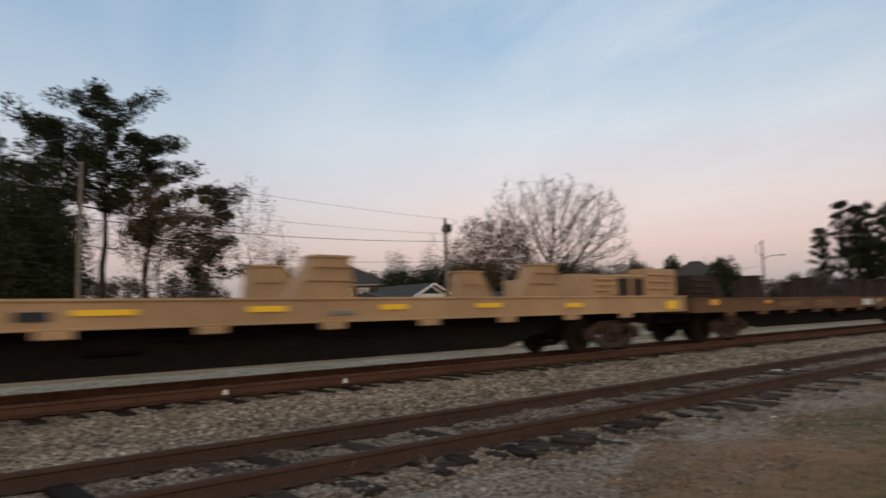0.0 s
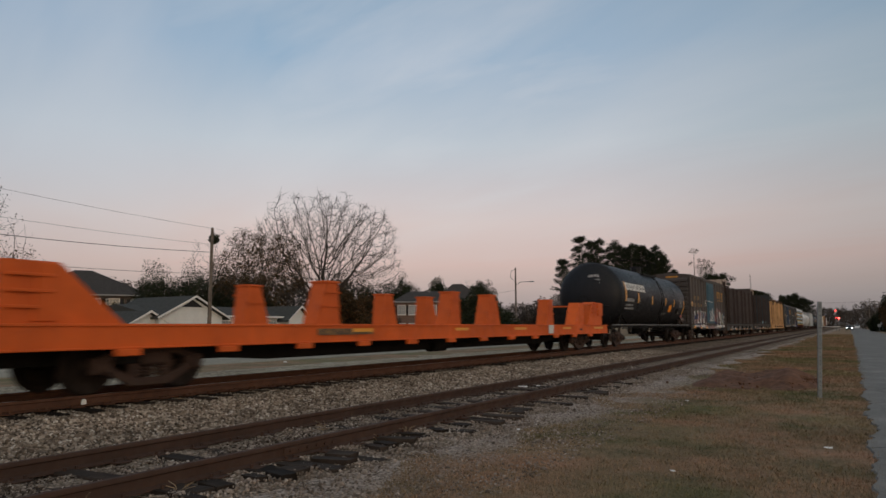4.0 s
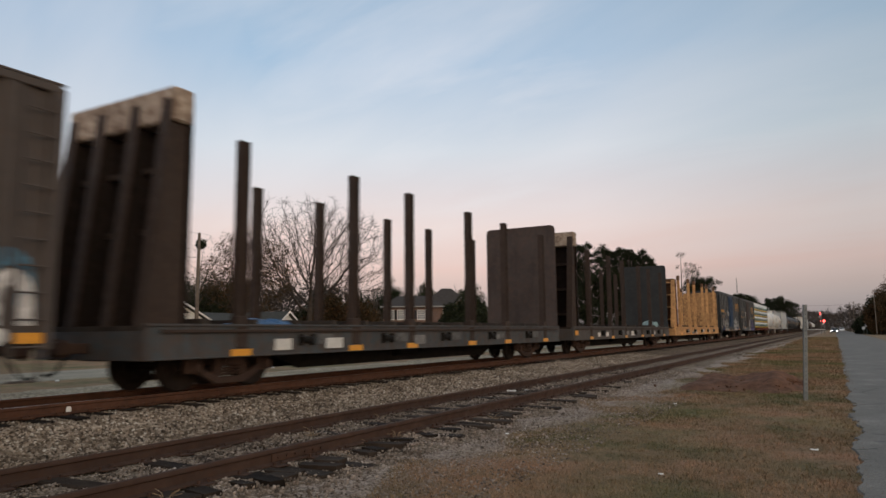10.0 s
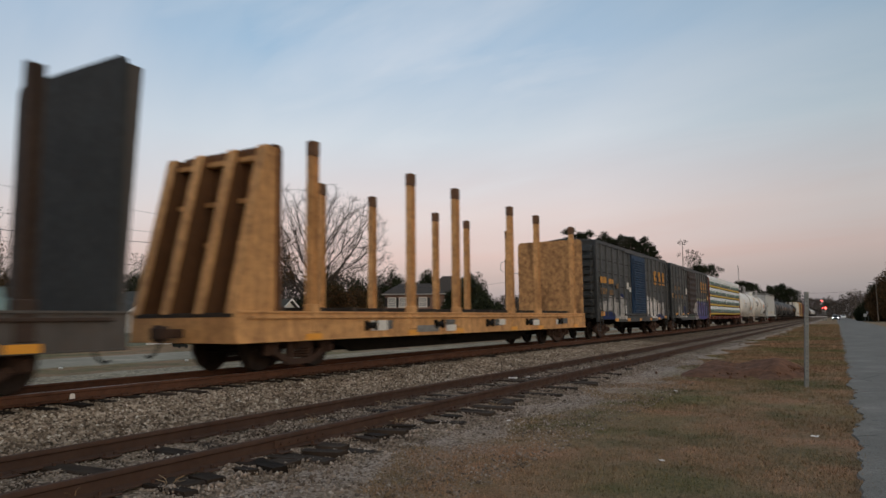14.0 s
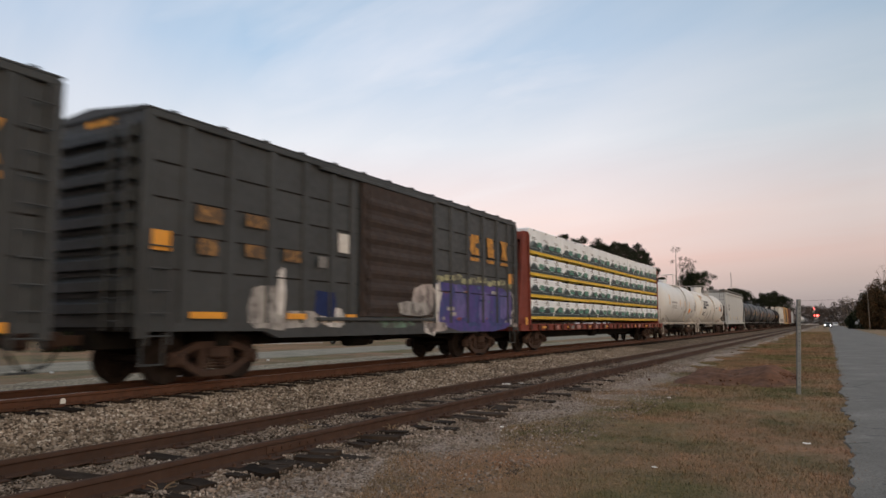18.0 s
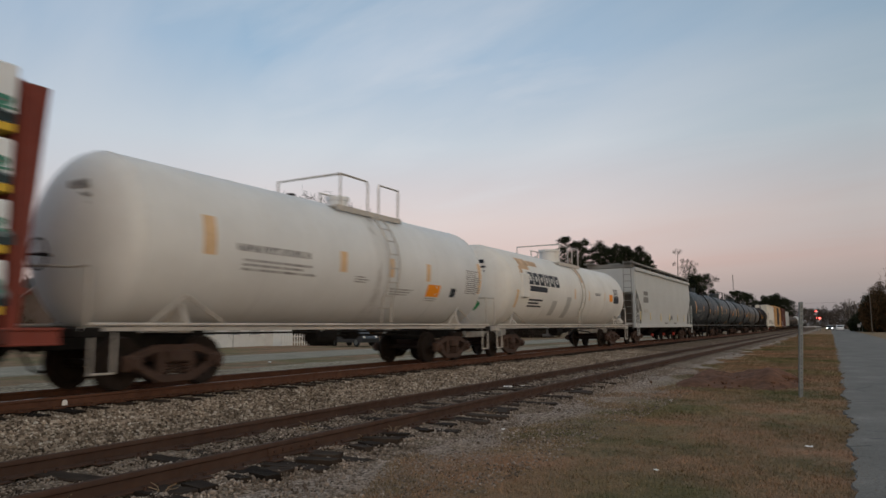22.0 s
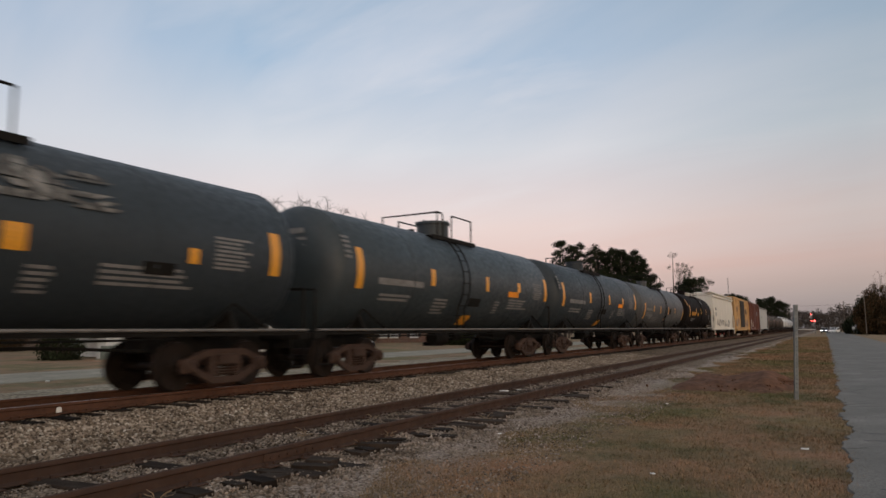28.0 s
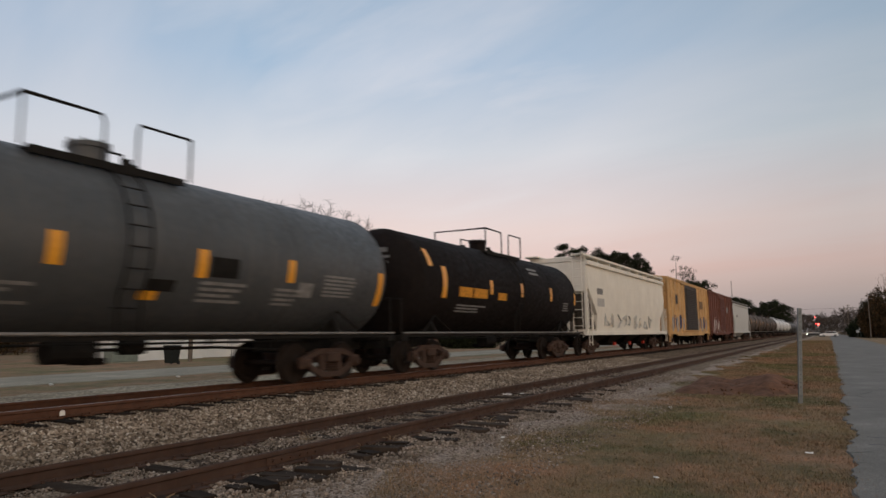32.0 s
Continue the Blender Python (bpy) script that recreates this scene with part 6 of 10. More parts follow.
    for k in range(26):
        st.append((202.9 + k * 0.195 - mid, rr.uniform(1.15, 2.25), rr.uniform(0.12, 0.42), rr.uniform(0.05, 0.14), rr.choice([G_CYAN, G_CYAN, G_SILVER, G_NAVY, G_RED]), 0.1))
    st += [(195.8 - mid, 1.4, 1.0, 0.9, G_SILVER, 0), (196.6 - mid, 1.2, 1.6, 0.4, G_SILVER, 0), (196.2 - mid, 1.75, 0.25, 1.0, G_WHITE, 0), (197.6 - mid, 1.55, 0.7, 0.6, G_NAVY, 0), (197.9 - mid, 1.25, 0.9, 0.5, G_WHITE, 0), (200.5 - mid, 1.15, 1.6, 0.3, G_GREEN, 0)]
    graffiti(car, st, x + 0.002)
    yellow = paint("yellow_car_paint", (0.56, 0.35, 0.155), (0.22, 0.13, 0.08), 0.4, 0.65)
    dark = paint("dark_door_paint", (0.055, 0.05, 0.048), (0.1, 0.07, 0.05), 0.4, 0.7)
    car, half, mid, x = box_car(384.4, 402.9, yellow, yellow, dark, (391.2, 396.6), "faded yellow box car with a dark sliding door and grey graffiti",
        [385.6, 387, 388.4, 389.8, 391.0, 396.9, 398.2, 399.6, 401.0, 402.2], [], [(387.2, 388.0, 3.2, 3.9, MAT_INKBLACK), (398.0, 399.8, 3.1, 3.8, M_OCHREDIM)], eave=5.05)
    graffiti(car, [(386.0 + k * 1.05 - mid, 1.7 + 0.2 * (k % 2), 1.0, 1.1, (G_SILVER, G_NAVY)[k % 2], 0.1) for k in range(5)] + [(397.4 + k * 1.05 - mid, 1.7 + 0.2 * (k % 2), 1.0, 1.1, (G_SILVER, G_NAVY)[k % 2], 0.1) for k in range(5)], x)
    rust = paint("oxide_brown_car_paint", (0.135, 0.050, 0.036), (0.08, 0.05, 0.035), 0.35, 0.7)
    car, half, mid, x = box_car(403.8, 421.6, rust, rust, rust, (410.5, 414.5), "oxide-brown box car with white graffiti near the sill",
        [405, 406.4, 407.8, 409.2, 410.3, 414.7, 416, 417.4, 418.8, 420.4], [], [(416.2, 417.6, 3.2, 3.8, MAT_INKDIM)], eave=5.05)
    graffiti(car, [(406.5 + k * 0.95 - mid, 1.6 + 0.3 * (k % 2), 0.5, 1.2, G_WHITE, 0.2) for k in range(9)], x)


# ---------------------------------------------------------------- flat cars with fixtures
def flat_deck(car, half, z0, z1, mat, W=1.52):
    for s in (-1, 1):
        x0, x1 = sorted((s * W, s * (W - 0.12)))
        m = Mesh().box(x0, x1, -half, half, z0, z1, 0.01)
        for za, zb in ((z1 - 0.045, z1), (z0, z0 + 0.035)):
            part("sill_flange", Mesh().box(min(s * (W + 0.03), s * (W - 0.15)), max(s * (W + 0.03), s * (W - 0.15)), -half, half, za, zb, 0.008), mat, car)
        part("side_sill", m, mat, car)
    part("deck", Mesh().box(-W + 0.12, W - 0.12, -half, half, z1 - 0.12, z1 - 0.03), MAT_DECK, car)
    for s in (-1, 1):
        part("end_beam", Mesh().box(-W + 0.12, W - 0.12, *sorted((s * half, s * (half - 0.2))), z0, z1 - 0.12, 0.01), mat, car)


def pedestal(car, c, zb, zt, mat, wide=0.33, foot=(0.78, 0.40)):
    """A pair of tapered stands at c along the car: the near one upright on its far side, its twin turned about."""
    m = Mesh()
    xa, xb = 1.0, 1.42
    y0, y1, t0, t1 = -foot[0], foot[1], -wide, wide
    v = [(xa, y0, zb), (xb, y0, zb), (xb, y1, zb), (xa, y1, zb), (xa, t0, zt), (xb, t0, zt), (xb, t1, zt), (xa, t1, zt)]
    m.add(v, [(0, 1, 2, 3), (4, 7, 6, 5), (0, 4, 5, 1), (1, 5, 6, 2), (2, 6, 7, 3), (3, 7, 4, 0)])
    near = m.data("stand", mat)
    rib = Mesh().box(xa - 0.03, xb + 0.03, t0 - 0.04, t1 + 0.04, zt - 0.02, zt + 0.03, 0.008).data("cap_plate", mat)
    lip = Mesh().box(xa - 0.035, xa, -0.30, 0.30, zb + (zt - zb) * 0.55, zb + (zt - zb) * 0.6).data("rung", mat)
    upper = Mesh().box(xb - 0.01, xb + 0.045, t0 - 0.10, t1 + 0.05, zb + (zt - zb) * 0.74, zb + (zt - zb) * 0.78).data("rib", mat)
    lower = Mesh().box(xb - 0.01, xb + 0.045, t0 - 0.25, t1 + 0.05, zb + (zt - zb) * 0.42, zb + (zt - zb) * 0.46).data("rib", mat)
    base = Mesh().box(xa - 0.04, xb + 0.04, y0 - 0.06, y1 + 0.06, zb, zb + 0.03).data("foot_plate", mat)
    for turn in (0, 180):
        st = new("stand", near)
        st.parent = car
        st.matrix_basis = pose(0, c, 0, 0, 0, turn)
        for name, me in (("cap_plate", rib), ("rung", lip), ("rib", upper), ("rib", lower), ("foot_plate", base)):
            o = new(name, me)
            o.parent = st


def block(car, y0, y1, zb, zt, mat, slope=0.0, ribs=True):
    """A boxed end stand across the deck; slope: metres by which its foot runs out on one side."""
    a, b = (y0, y1)
    for xa, xb in ((0.9, 1.44), (-1.44, -0.9)):
        poly = [(a - max(0, -slope), zb), (b + max(0, slope), zb), (b, zt), (a, zt)]
        part("end_stand", Mesh().prism(poly, "x", xa, xb), mat, car)
    part("cross_plate", Mesh().box(-0.9, 0.9, a + 0.05, a + 0.12, zb, zt - 0.1), mat, car)
    part("cross_plate", Mesh().box(-0.9, 0.9, b - 0.12, b - 0.05, zb, zt - 0.15), mat, car)
    if ribs:
        for k in range(3):
            zz = zb + (zt - zb) * (0.25 + 0.25 * k)
            part("stand_rib", Mesh().box(1.44, 1.50, a + 0.1, b - 0.1 if k else b - 0.3, zz, zz + 0.05, 0.01), mat, car)
        part("corner_plate", Mesh().box(1.44, 1.475, b - 0.35, b - 0.02, zb + 0.05, zt - 0.02, 0.01), mat, car)


MAT_DECK = plain("grimy_steel_deck", (0.045, 0.038, 0.033), 0.85, 0.35, 3.0)


def flat_car(s0, s1, mat, dark, label, z0, z1, stands, zs, blocks, amber, marks, belly, rails=()):
    car, half, mid = rail_car("flat_car", s0, s1, label, "flat car", "flat cars with stands")
    flat_deck(car, half, z0, z1, mat)
    for c in stands:
        pedestal(car, c - mid, z1 - 0.02, zs, mat)
    for y0, y1, zt, sl in blocks:
        block(car, y0 - mid, y1 - mid, z1 - 0.02, zt, mat, sl)
    for y0, y1, zz in rails:
        for x in (1.38, -1.38):
            gr = part("guard_rail", Mesh().tube((x, y0 - mid, zz), (x, y1 - mid, zz), 0.04, n=8), mat, car)
            for y in (y0, (y0 + y1) / 2, y1):
                part("rail_post", Mesh().box(x - 0.05, x + 0.05, y - mid - 0.05, y - mid + 0.05, z1 - 0.02, zz + 0.02, 0.01), mat, gr)
            part("mesh_panel", Mesh().box(x - 0.02, x + 0.02, y0 - mid, y1 - mid, z1 + 0.02, zz - 0.06), P_BROWNSTAND, gr, "dark infill panel")
    decals(car, "reflective_stripe", [(a - mid, b - mid, c, d) for a, b, c, d in amber], 1.555, M_YELLOWTAPE if mat == P_TAN else MAT_AMBER)
    for a, b, c, d, mt in marks:
        part("stencil_block", Mesh().box(1.552, 1.557, a - mid, b - mid, c, d), mt, car, "plain painted stencil block")
    # deep fish-belly sill and tie-down pockets
    for s in (-1, 1):
        part("fish_belly_sill", Mesh().prism([(-half + 3.7, z0 + 0.1), (half - 3.7, z0 + 0.1), (half - 3.9, z0 - 0.2), (half - 6.0, belly), (-half + 6.0, belly), (-half + 3.9, z0 - 0.2)], "x", s * 0.45 - 0.1, s * 0.45 + 0.1), MAT_BLACKFRAME, car)
    k = -half + 2.0
    while k < half - 1.5:
        part("stake_pocket", Mesh().box(1.50, 1.60, k - 0.22, k + 0.22, z0 - 0.11, z0 + 0.0, 0.012), mat, car)
        k += 2.05
    underframe(car, half - 0.1, z0 - 0.28, z0 + 0.1)
    brake_gear(car, z0 - 0.2)
    trucks(car, half - 2.75, half)
    part("uncoupling_lever", Mesh().path([(-1.3, -half - 0.05, z0 + 0.12), (0.3, -half - 0.1, z0 + 0.12), (1.3, -half - 0.05, z0 + 0.1), (1.38, -half - 0.05, z0 - 0.25)], 0.016), dark, car)
    return car, half, mid


M_YELLOWTAPE = plain("bright_yellow_reflective_tape", (0.92, 0.56, 0.02), 0.4, 0.1, 20.0)
P_TAN = paint("tan_flat_paint", (0.41, 0.265, 0.150), (0.20, 0.12, 0.07), 0.22, 0.6, (0.22, 0.14, 0.08))
P_RUSTFLAT = paint("rust_brown_flat_paint", (0.150, 0.082, 0.042), (0.06, 0.045, 0.035), 0.45, 0.75)
P_ORANGE = paint("orange_flat_paint", (0.62, 0.115, 0.020), (0.20, 0.06, 0.03), 0.22, 0.55, (0.25, 0.07, 0.03))
P_BROWNSTAND = paint("dark_brown_stand_paint", (0.034, 0.022, 0.018), (0.09, 0.06, 0.045), 0.45, 0.8)


def build_flat_cars():
    flat_car(-10.4, 16.95, P_TAN, P_TAN, "long tan flat car with tan tapered stands along its deck", 0.95, 1.37,
             [-7.0, -2.0, 6.05, 11.45], 2.06,
             [(13.0, 14.0, 1.88, 0), (15.25, 16.6, 2.08, 0)], [(2.05, 2.85, 1.14, 1.22), (4.45, 5.1, 1.15, 1.24), (6.9, 7.5, 1.15, 1.24), (9.2, 9.9, 1.15, 1.24), (11.9, 12.5, 1.12, 1.22), (15.95, 16.5, 1.02, 1.24)],
             [(5.9, 6.4, 1.08, 1.14, MAT_INKDIM), (1.4, 1.8, 1.08, 1.2, MAT_INKBLACK)], 0.27, rails=[(14.0, 15.25, 1.86)])
    car, half, mid = flat_car(17.3, 43.4, P_RUSTFLAT, P_BROWNSTAND, "rust-brown flat car with dark brown tapered stands", 0.89, 1.30,
             [], 1.96, [], [(18.2, 18.7, 1.10, 1.26), (21.6, 22.0, 1.12, 1.22), (31.6, 32.0, 1.12, 1.22), (39.2, 39.9, 1.12, 1.22)],
             [(29.9, 30.9, 0.98, 1.22, MAT_INK), (31.2, 31.6, 0.98, 1.2, MAT_INKDIM), (25.4, 27.0, 0.98, 1.2, M_OCHREDIM), (22.6, 24.4, 1.0, 1.18, M_OCHREDIM), (36.3, 36.8, 1.02, 1.16, MAT_INKDIM), (41.0, 41.4, 1.02, 1.1, MAT_INK)], 0.32)
    for c in (21.5, 25.7, 29.9, 31.1, 32.9, 36.8, 38.9):
        pedestal(car, c - mid, 1.28, 1.97, P_BROWNSTAND, 0.24, (0.40, 0.30))
    block(car, 17.35 - mid, 18.75 - mid, 1.28, 1.93, P_BROWNSTAND, 0.5)
    block(car, 41.9 - mid, 43.35 - mid, 1.28, 1.99, P_BROWNSTAND, -0.5)
    car, half, mid = flat_car(45.5, 72.65, P_ORANGE, P_ORANGE, "bright orange flat car with orange stands and end boxes", 0.74, 1.14,
             [], 2.08,
             [(45.56, 46.4, 2.04, 1.1)], [(70.6, 71.9, 0.96, 1.04), (66.7, 67.6, 0.96, 1.04), (62.1, 63.1, 0.96, 1.04), (58, 58.8, 0.96, 1.04), (53.2, 54, 0.96, 1.04)],
             [(68.7, 69.0, 0.9, 0.98, MAT_INKBLACK), (65.2, 65.7, 0.80, 1.12, MAT_INK), (52.0, 54.0, 0.90, 1.04, M_OCHREDIM)], 0.40)
    for c in (52.5, 58.15, 60.6, 65.65):
        pedestal(car, c + 0.12 - mid, 1.12, 2.08, P_ORANGE, 0.19, (0.50, 0.30))
    for xa, xb in ((0.98, 1.44),):
        part("end_stand", Mesh().prism([(68.45 - mid, 1.12), (69.61 - mid, 1.12), (69.61 - mid, 2.06), (68.98 - mid, 2.08), (68.72 - mid, 1.62)], "x", xa, xb), P_ORANGE, car, "orange stand with a sloping face")
        part("end_stand", Mesh().prism([(70.08 - mid, 1.12), (72.10 - mid, 1.12), (72.10 - mid, 2.14), (70.86 - mid, 2.16), (70.70 - mid, 2.06)], "x", xa, xb), P_ORANGE, car, "orange ribbed end stand")
        # plate added in dark paint to stand for the shadowed gap
        part("shadow_plate", Mesh().prism([(69.61 - mid, 1.12), (70.08 - mid, 1.12), (70.68 - mid, 2.02), (69.61 - mid, 2.02)], "x", *sorted((xa * 0.96 + xb * 0.04, xa * 0.88 + xb * 0.12))), P_BROWNSTAND, car, "dark plate standing in for the shadowed gap between the stands")
    for zz in (1.35, 1.58, 1.80):
        part("stand_rib", Mesh().box(1.06, 1.10, 69.61 - mid, 70.2 - mid, zz, zz + 0.04), P_BROWNSTAND, car)
    part("tie_bar", Mesh().box(1.30, 1.40, 69.5 - mid, 70.9 - mid, 2.02, 2.08, 0.01), P_ORANGE, car)
    part("end_beam", Mesh().box(-0.98, 0.98, 72.0 - mid, 72.1 - mid, 1.93, 2.05, 0.01), P_ORANGE, car)
    # the shade on this end plate is put into its black colour
    part("end_plate", Mesh().box(-0.95, 0.95, 71.9 - mid, 72.0 - mid, 1.12, 1.98), MAT_BLACKFRAME, car, "end plate between the stands, coloured black for its shade")
    part("step_box", Mesh().box(1.44, 1.50, 71.42 - mid, 72.08 - mid, 1.56, 2.12, 0.01), P_ORANGE, car)
    for a, b, zz in ((70.85, 71.40, 2.06), (70.72, 71.38, 1.86), (70.60, 71.36, 1.66)):
        part("stand_rib", Mesh().box(1.44, 1.52, a - mid, b - mid, zz, zz + 0.035), P_ORANGE, car)


# ---------------------------------------------------------------- stake and bulkhead flats
def bulkhead(car, y, s, zb, zt, mat, inner_mat, cap=None, W=1.50, thick=0.75, flanged=False):
    """s: +1 where the load lies on the +y side of it. A plate, ribs and side columns."""
    r = 0.16
    plate = [(-W, zb), (W, zb), (W, zt - r), (W - r * 0.3, zt - r * 0.3), (W - r, zt), (-W + r, zt), (-W + r * 0.3, zt - r * 0.3), (-W, zt - r)]
    ya = y + s * thick
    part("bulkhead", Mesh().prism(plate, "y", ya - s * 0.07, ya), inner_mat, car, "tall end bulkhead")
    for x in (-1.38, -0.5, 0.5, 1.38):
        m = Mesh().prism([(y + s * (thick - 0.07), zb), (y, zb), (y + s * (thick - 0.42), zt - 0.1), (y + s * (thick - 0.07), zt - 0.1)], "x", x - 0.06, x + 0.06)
        # inner ribs of flanged bulkheads share the plate's shade-darkened colour
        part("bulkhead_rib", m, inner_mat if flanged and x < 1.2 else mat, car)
        if flanged:
            edge = [(y - s * 0.03, zb), (y + s * 0.012, zb), (y + s * (thick - 0.408), zt - 0.1), (y + s * (thick - 0.45), zt - 0.1)]
            part("rib_flange", Mesh().prism(edge, "x", x - 0.13, x + 0.13), mat, car)
    for k in range(4):
        zz = zb + 0.6 + k * (zt - zb - 0.9) / 3
        part("bulkhead_beam", Mesh().box(-1.4, 1.4, *sorted((y + s * (thick - 0.30), y + s * (thick - 0.07))), zz - 0.05, zz + 0.05), mat, car)
    if cap:
        part("bulkhead_cap", Mesh().box(-W - 0.02, W + 0.02, *sorted((y + s * (thick - 0.46), y + s * thick + s * 0.01)), zt - 0.62, zt + 0.02, 0.04), cap, car, "weathered cream cap plate")


def stake_car(s0, s1, mat, stake_mat, label, stakes, z0, z1, zs, front_top, rear_top, amber, marks, cap=None, rear_mat=None, group="stake flats", front_mat=None, thick=0.85, plate_mat=None, tip_mat=None):
    car, half, mid = rail_car("stake_flat_car", s0, s1, label, "stake flat car", group)
    flat_deck(car, half, z0, z1, mat, 1.56)
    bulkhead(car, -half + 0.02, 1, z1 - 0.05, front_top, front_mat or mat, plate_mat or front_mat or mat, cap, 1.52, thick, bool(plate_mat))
    bulkhead(car, half - 0.02, -1, z1 - 0.05, rear_top, mat, rear_mat or mat, None, 1.56, 0.22)
    for s in stakes:
        for x, y in ((1.47, s), (-1.47, s - 0.25)):
            m = Mesh().prism([(x - 0.09, y - mid - 0.11), (x + 0.09, y - mid - 0.11), (x + 0.09, y - mid - 0.075), (x + 0.02, y - mid - 0.075), (x + 0.02, y - mid + 0.075), (x + 0.09, y - mid + 0.075), (x + 0.09, y - mid + 0.11), (x - 0.09, y - mid + 0.11)], "z", z1 - 0.3, zs)
            m.box(x - 0.10, x + 0.11, y - mid - 0.15, y - mid + 0.15, z1 - 0.45, z1 + 0.16, 0.015)
            st = part("stake", m, stake_mat, car)
            if tip_mat:
                part("stake_tip", Mesh().box(x - 0.10, x + 0.10, y - mid - 0.12, y - mid + 0.12, zs - 0.32, zs + 0.01, 0.01), tip_mat, st, "rust-blackened stake tip")
    k = -half + 1.4
    while k < half - 1.2:
        part("load_skid", Mesh().box(-1.4, 1.4, k - 0.09, k + 0.09, z1 - 0.03, z1 + 0.10, 0.01), MAT_DECK, car)
        k += 1.25
    decals(car, "reflective_stripe", [(a - mid, b - mid, c, d) for a, b, c, d in amber], 1.592, MAT_AMBER)
    decals(car, "reflective_stripe", [(s - mid - 0.30, s - mid + 0.22, z0 + 0.02, z0 + 0.15) for s in stakes], 1.592, MAT_AMBER)
    part("rub_rail", Mesh().box(1.56, 1.615, -half + 0.3, half - 0.3, z1 - 0.16, z1 - 0.10, 0.01), stake_mat, car, "rusty rub rail along the sill")
    for sa, sb in zip(stakes, stakes[1:]):
        y = (sa + sb) / 2 - mid
        wn = part("winch", Mesh().tube((1.62, y - 0.16, z0 + 0.30), (1.62, y + 0.16, z0 + 0.30), 0.075, n=10), MAT_BLACKFRAME, car, "dark tie-down winch on the sill")
        part("winch_plate", Mesh().box(1.56, 1.66, y - 0.21, y - 0.16, z0 + 0.18, z0 + 0.42, 0.01), MAT_BLACKFRAME, wn)
        part("winch_plate", Mesh().box(1.56, 1.66, y + 0.16, y + 0.21, z0 + 0.18, z0 + 0.42, 0.01), MAT_BLACKFRAME, wn)
        part("stencil_block", Mesh().box(1.592, 1.596, y + 0.4, y + 0.95, z0 + 0.20, z0 + 0.42), M_FAINTPLATE, car, "faint painted stencil block")
    for a, b, c, d, mt in marks:
        part("stencil_block", Mesh().box(1.592, 1.597, a - mid, b - mid, c, d), mt, car, "plain painted stencil block")
    m = Mesh()
    for xa, xb in ((0.35, 0.5), (-0.5, -0.35)):
        m.prism([(-half + 3.6, z0 + 0.1), (half - 3.6, z0 + 0.1), (half - 5.0, 0.26), (-half + 5.0, 0.26)], "x", xa, xb)
    part("fish_belly_sill", m, MAT_BLACKFRAME, car)
    underframe(car, half - 0.1, z0 - 0.02, z0 + 0.3)
    trucks(car, half - 2.3, half)
    brake_gear(car, z0 - 0.02)
    return car, half, mid


M_FAINTPLATE = plain("faint_grey_stencil", (0.115, 0.115, 0.115), 0.7, 0.4, 9.0)
P_STAKE = paint("brown_stake_paint", (0.048, 0.034, 0.028), (0.10, 0.065, 0.045), 0.4, 0.75)
P_DECKGREY = paint("grey_deck_paint", (0.085, 0.080, 0.077), (0.11, 0.075, 0.055), 0.5, 0.7, (0.04, 0.036, 0.034))
P_DECKTEAL = paint("teal_grey_deck_paint", (0.062, 0.078, 0.088), (0.105, 0.066, 0.048), 0.75, 0.7, (0.060, 0.040, 0.032))
P_BULK = paint("slate_bulkhead_paint", (0.036, 0.040, 0.042), (0.060, 0.054, 0.050), 0.4, 0.7, (0.026, 0.027, 0.028))
P_BULKBROWN = paint("rusted_bulkhead_paint", (0.074, 0.060, 0.056), (0.115, 0.074, 0.058), 0.6, 0.8, (0.045, 0.037, 0.035))
# rusty recessed plate; the shadow between the ribs is painted into its colour
P_SHADEPLATE = paint("shaded_rust_plate", (0.020, 0.014, 0.012), (0.050, 0.028, 0.020), 0.4, 0.85, (0.012, 0.010, 0.009))
P_CAP = paint("cream_cap_paint", (0.55, 0.46, 0.37), (0.10, 0.055, 0.035), 0.95, 0.7, (0.10, 0.055, 0.035))
P_YELLOW = paint("yellow_stake_paint", (0.62, 0.355, 0.150), (0.13, 0.06, 0.035), 0.62, 0.65, (0.20, 0.10, 0.05))
P_RUSTPLATE = paint("dark_rusted_plate", (0.17, 0.095, 0.055), (0.04, 0.025, 0.02), 0.6, 0.85)
# yellow recess plate, darkened by rust and by painted shade between the ribs
P_SHADEYELLOW = paint("rusty_shaded_yellow_plate", (0.13, 0.066, 0.032), (0.07, 0.04, 0.025), 0.6, 0.75, (0.13, 0.065, 0.035))
P_OXIDE = paint("oxide_red_flat_paint", (0.20, 0.050, 0.036), (0.08, 0.04, 0.03), 0.3, 0.65)


def tape_row(s0, s1, n, z0, z1, w=0.42):
    return [(s0 + k * (s1 - s0) / (n - 1), s0 + k * (s1 - s0) / (n - 1) + w, z0, z1) for k in range(n)]


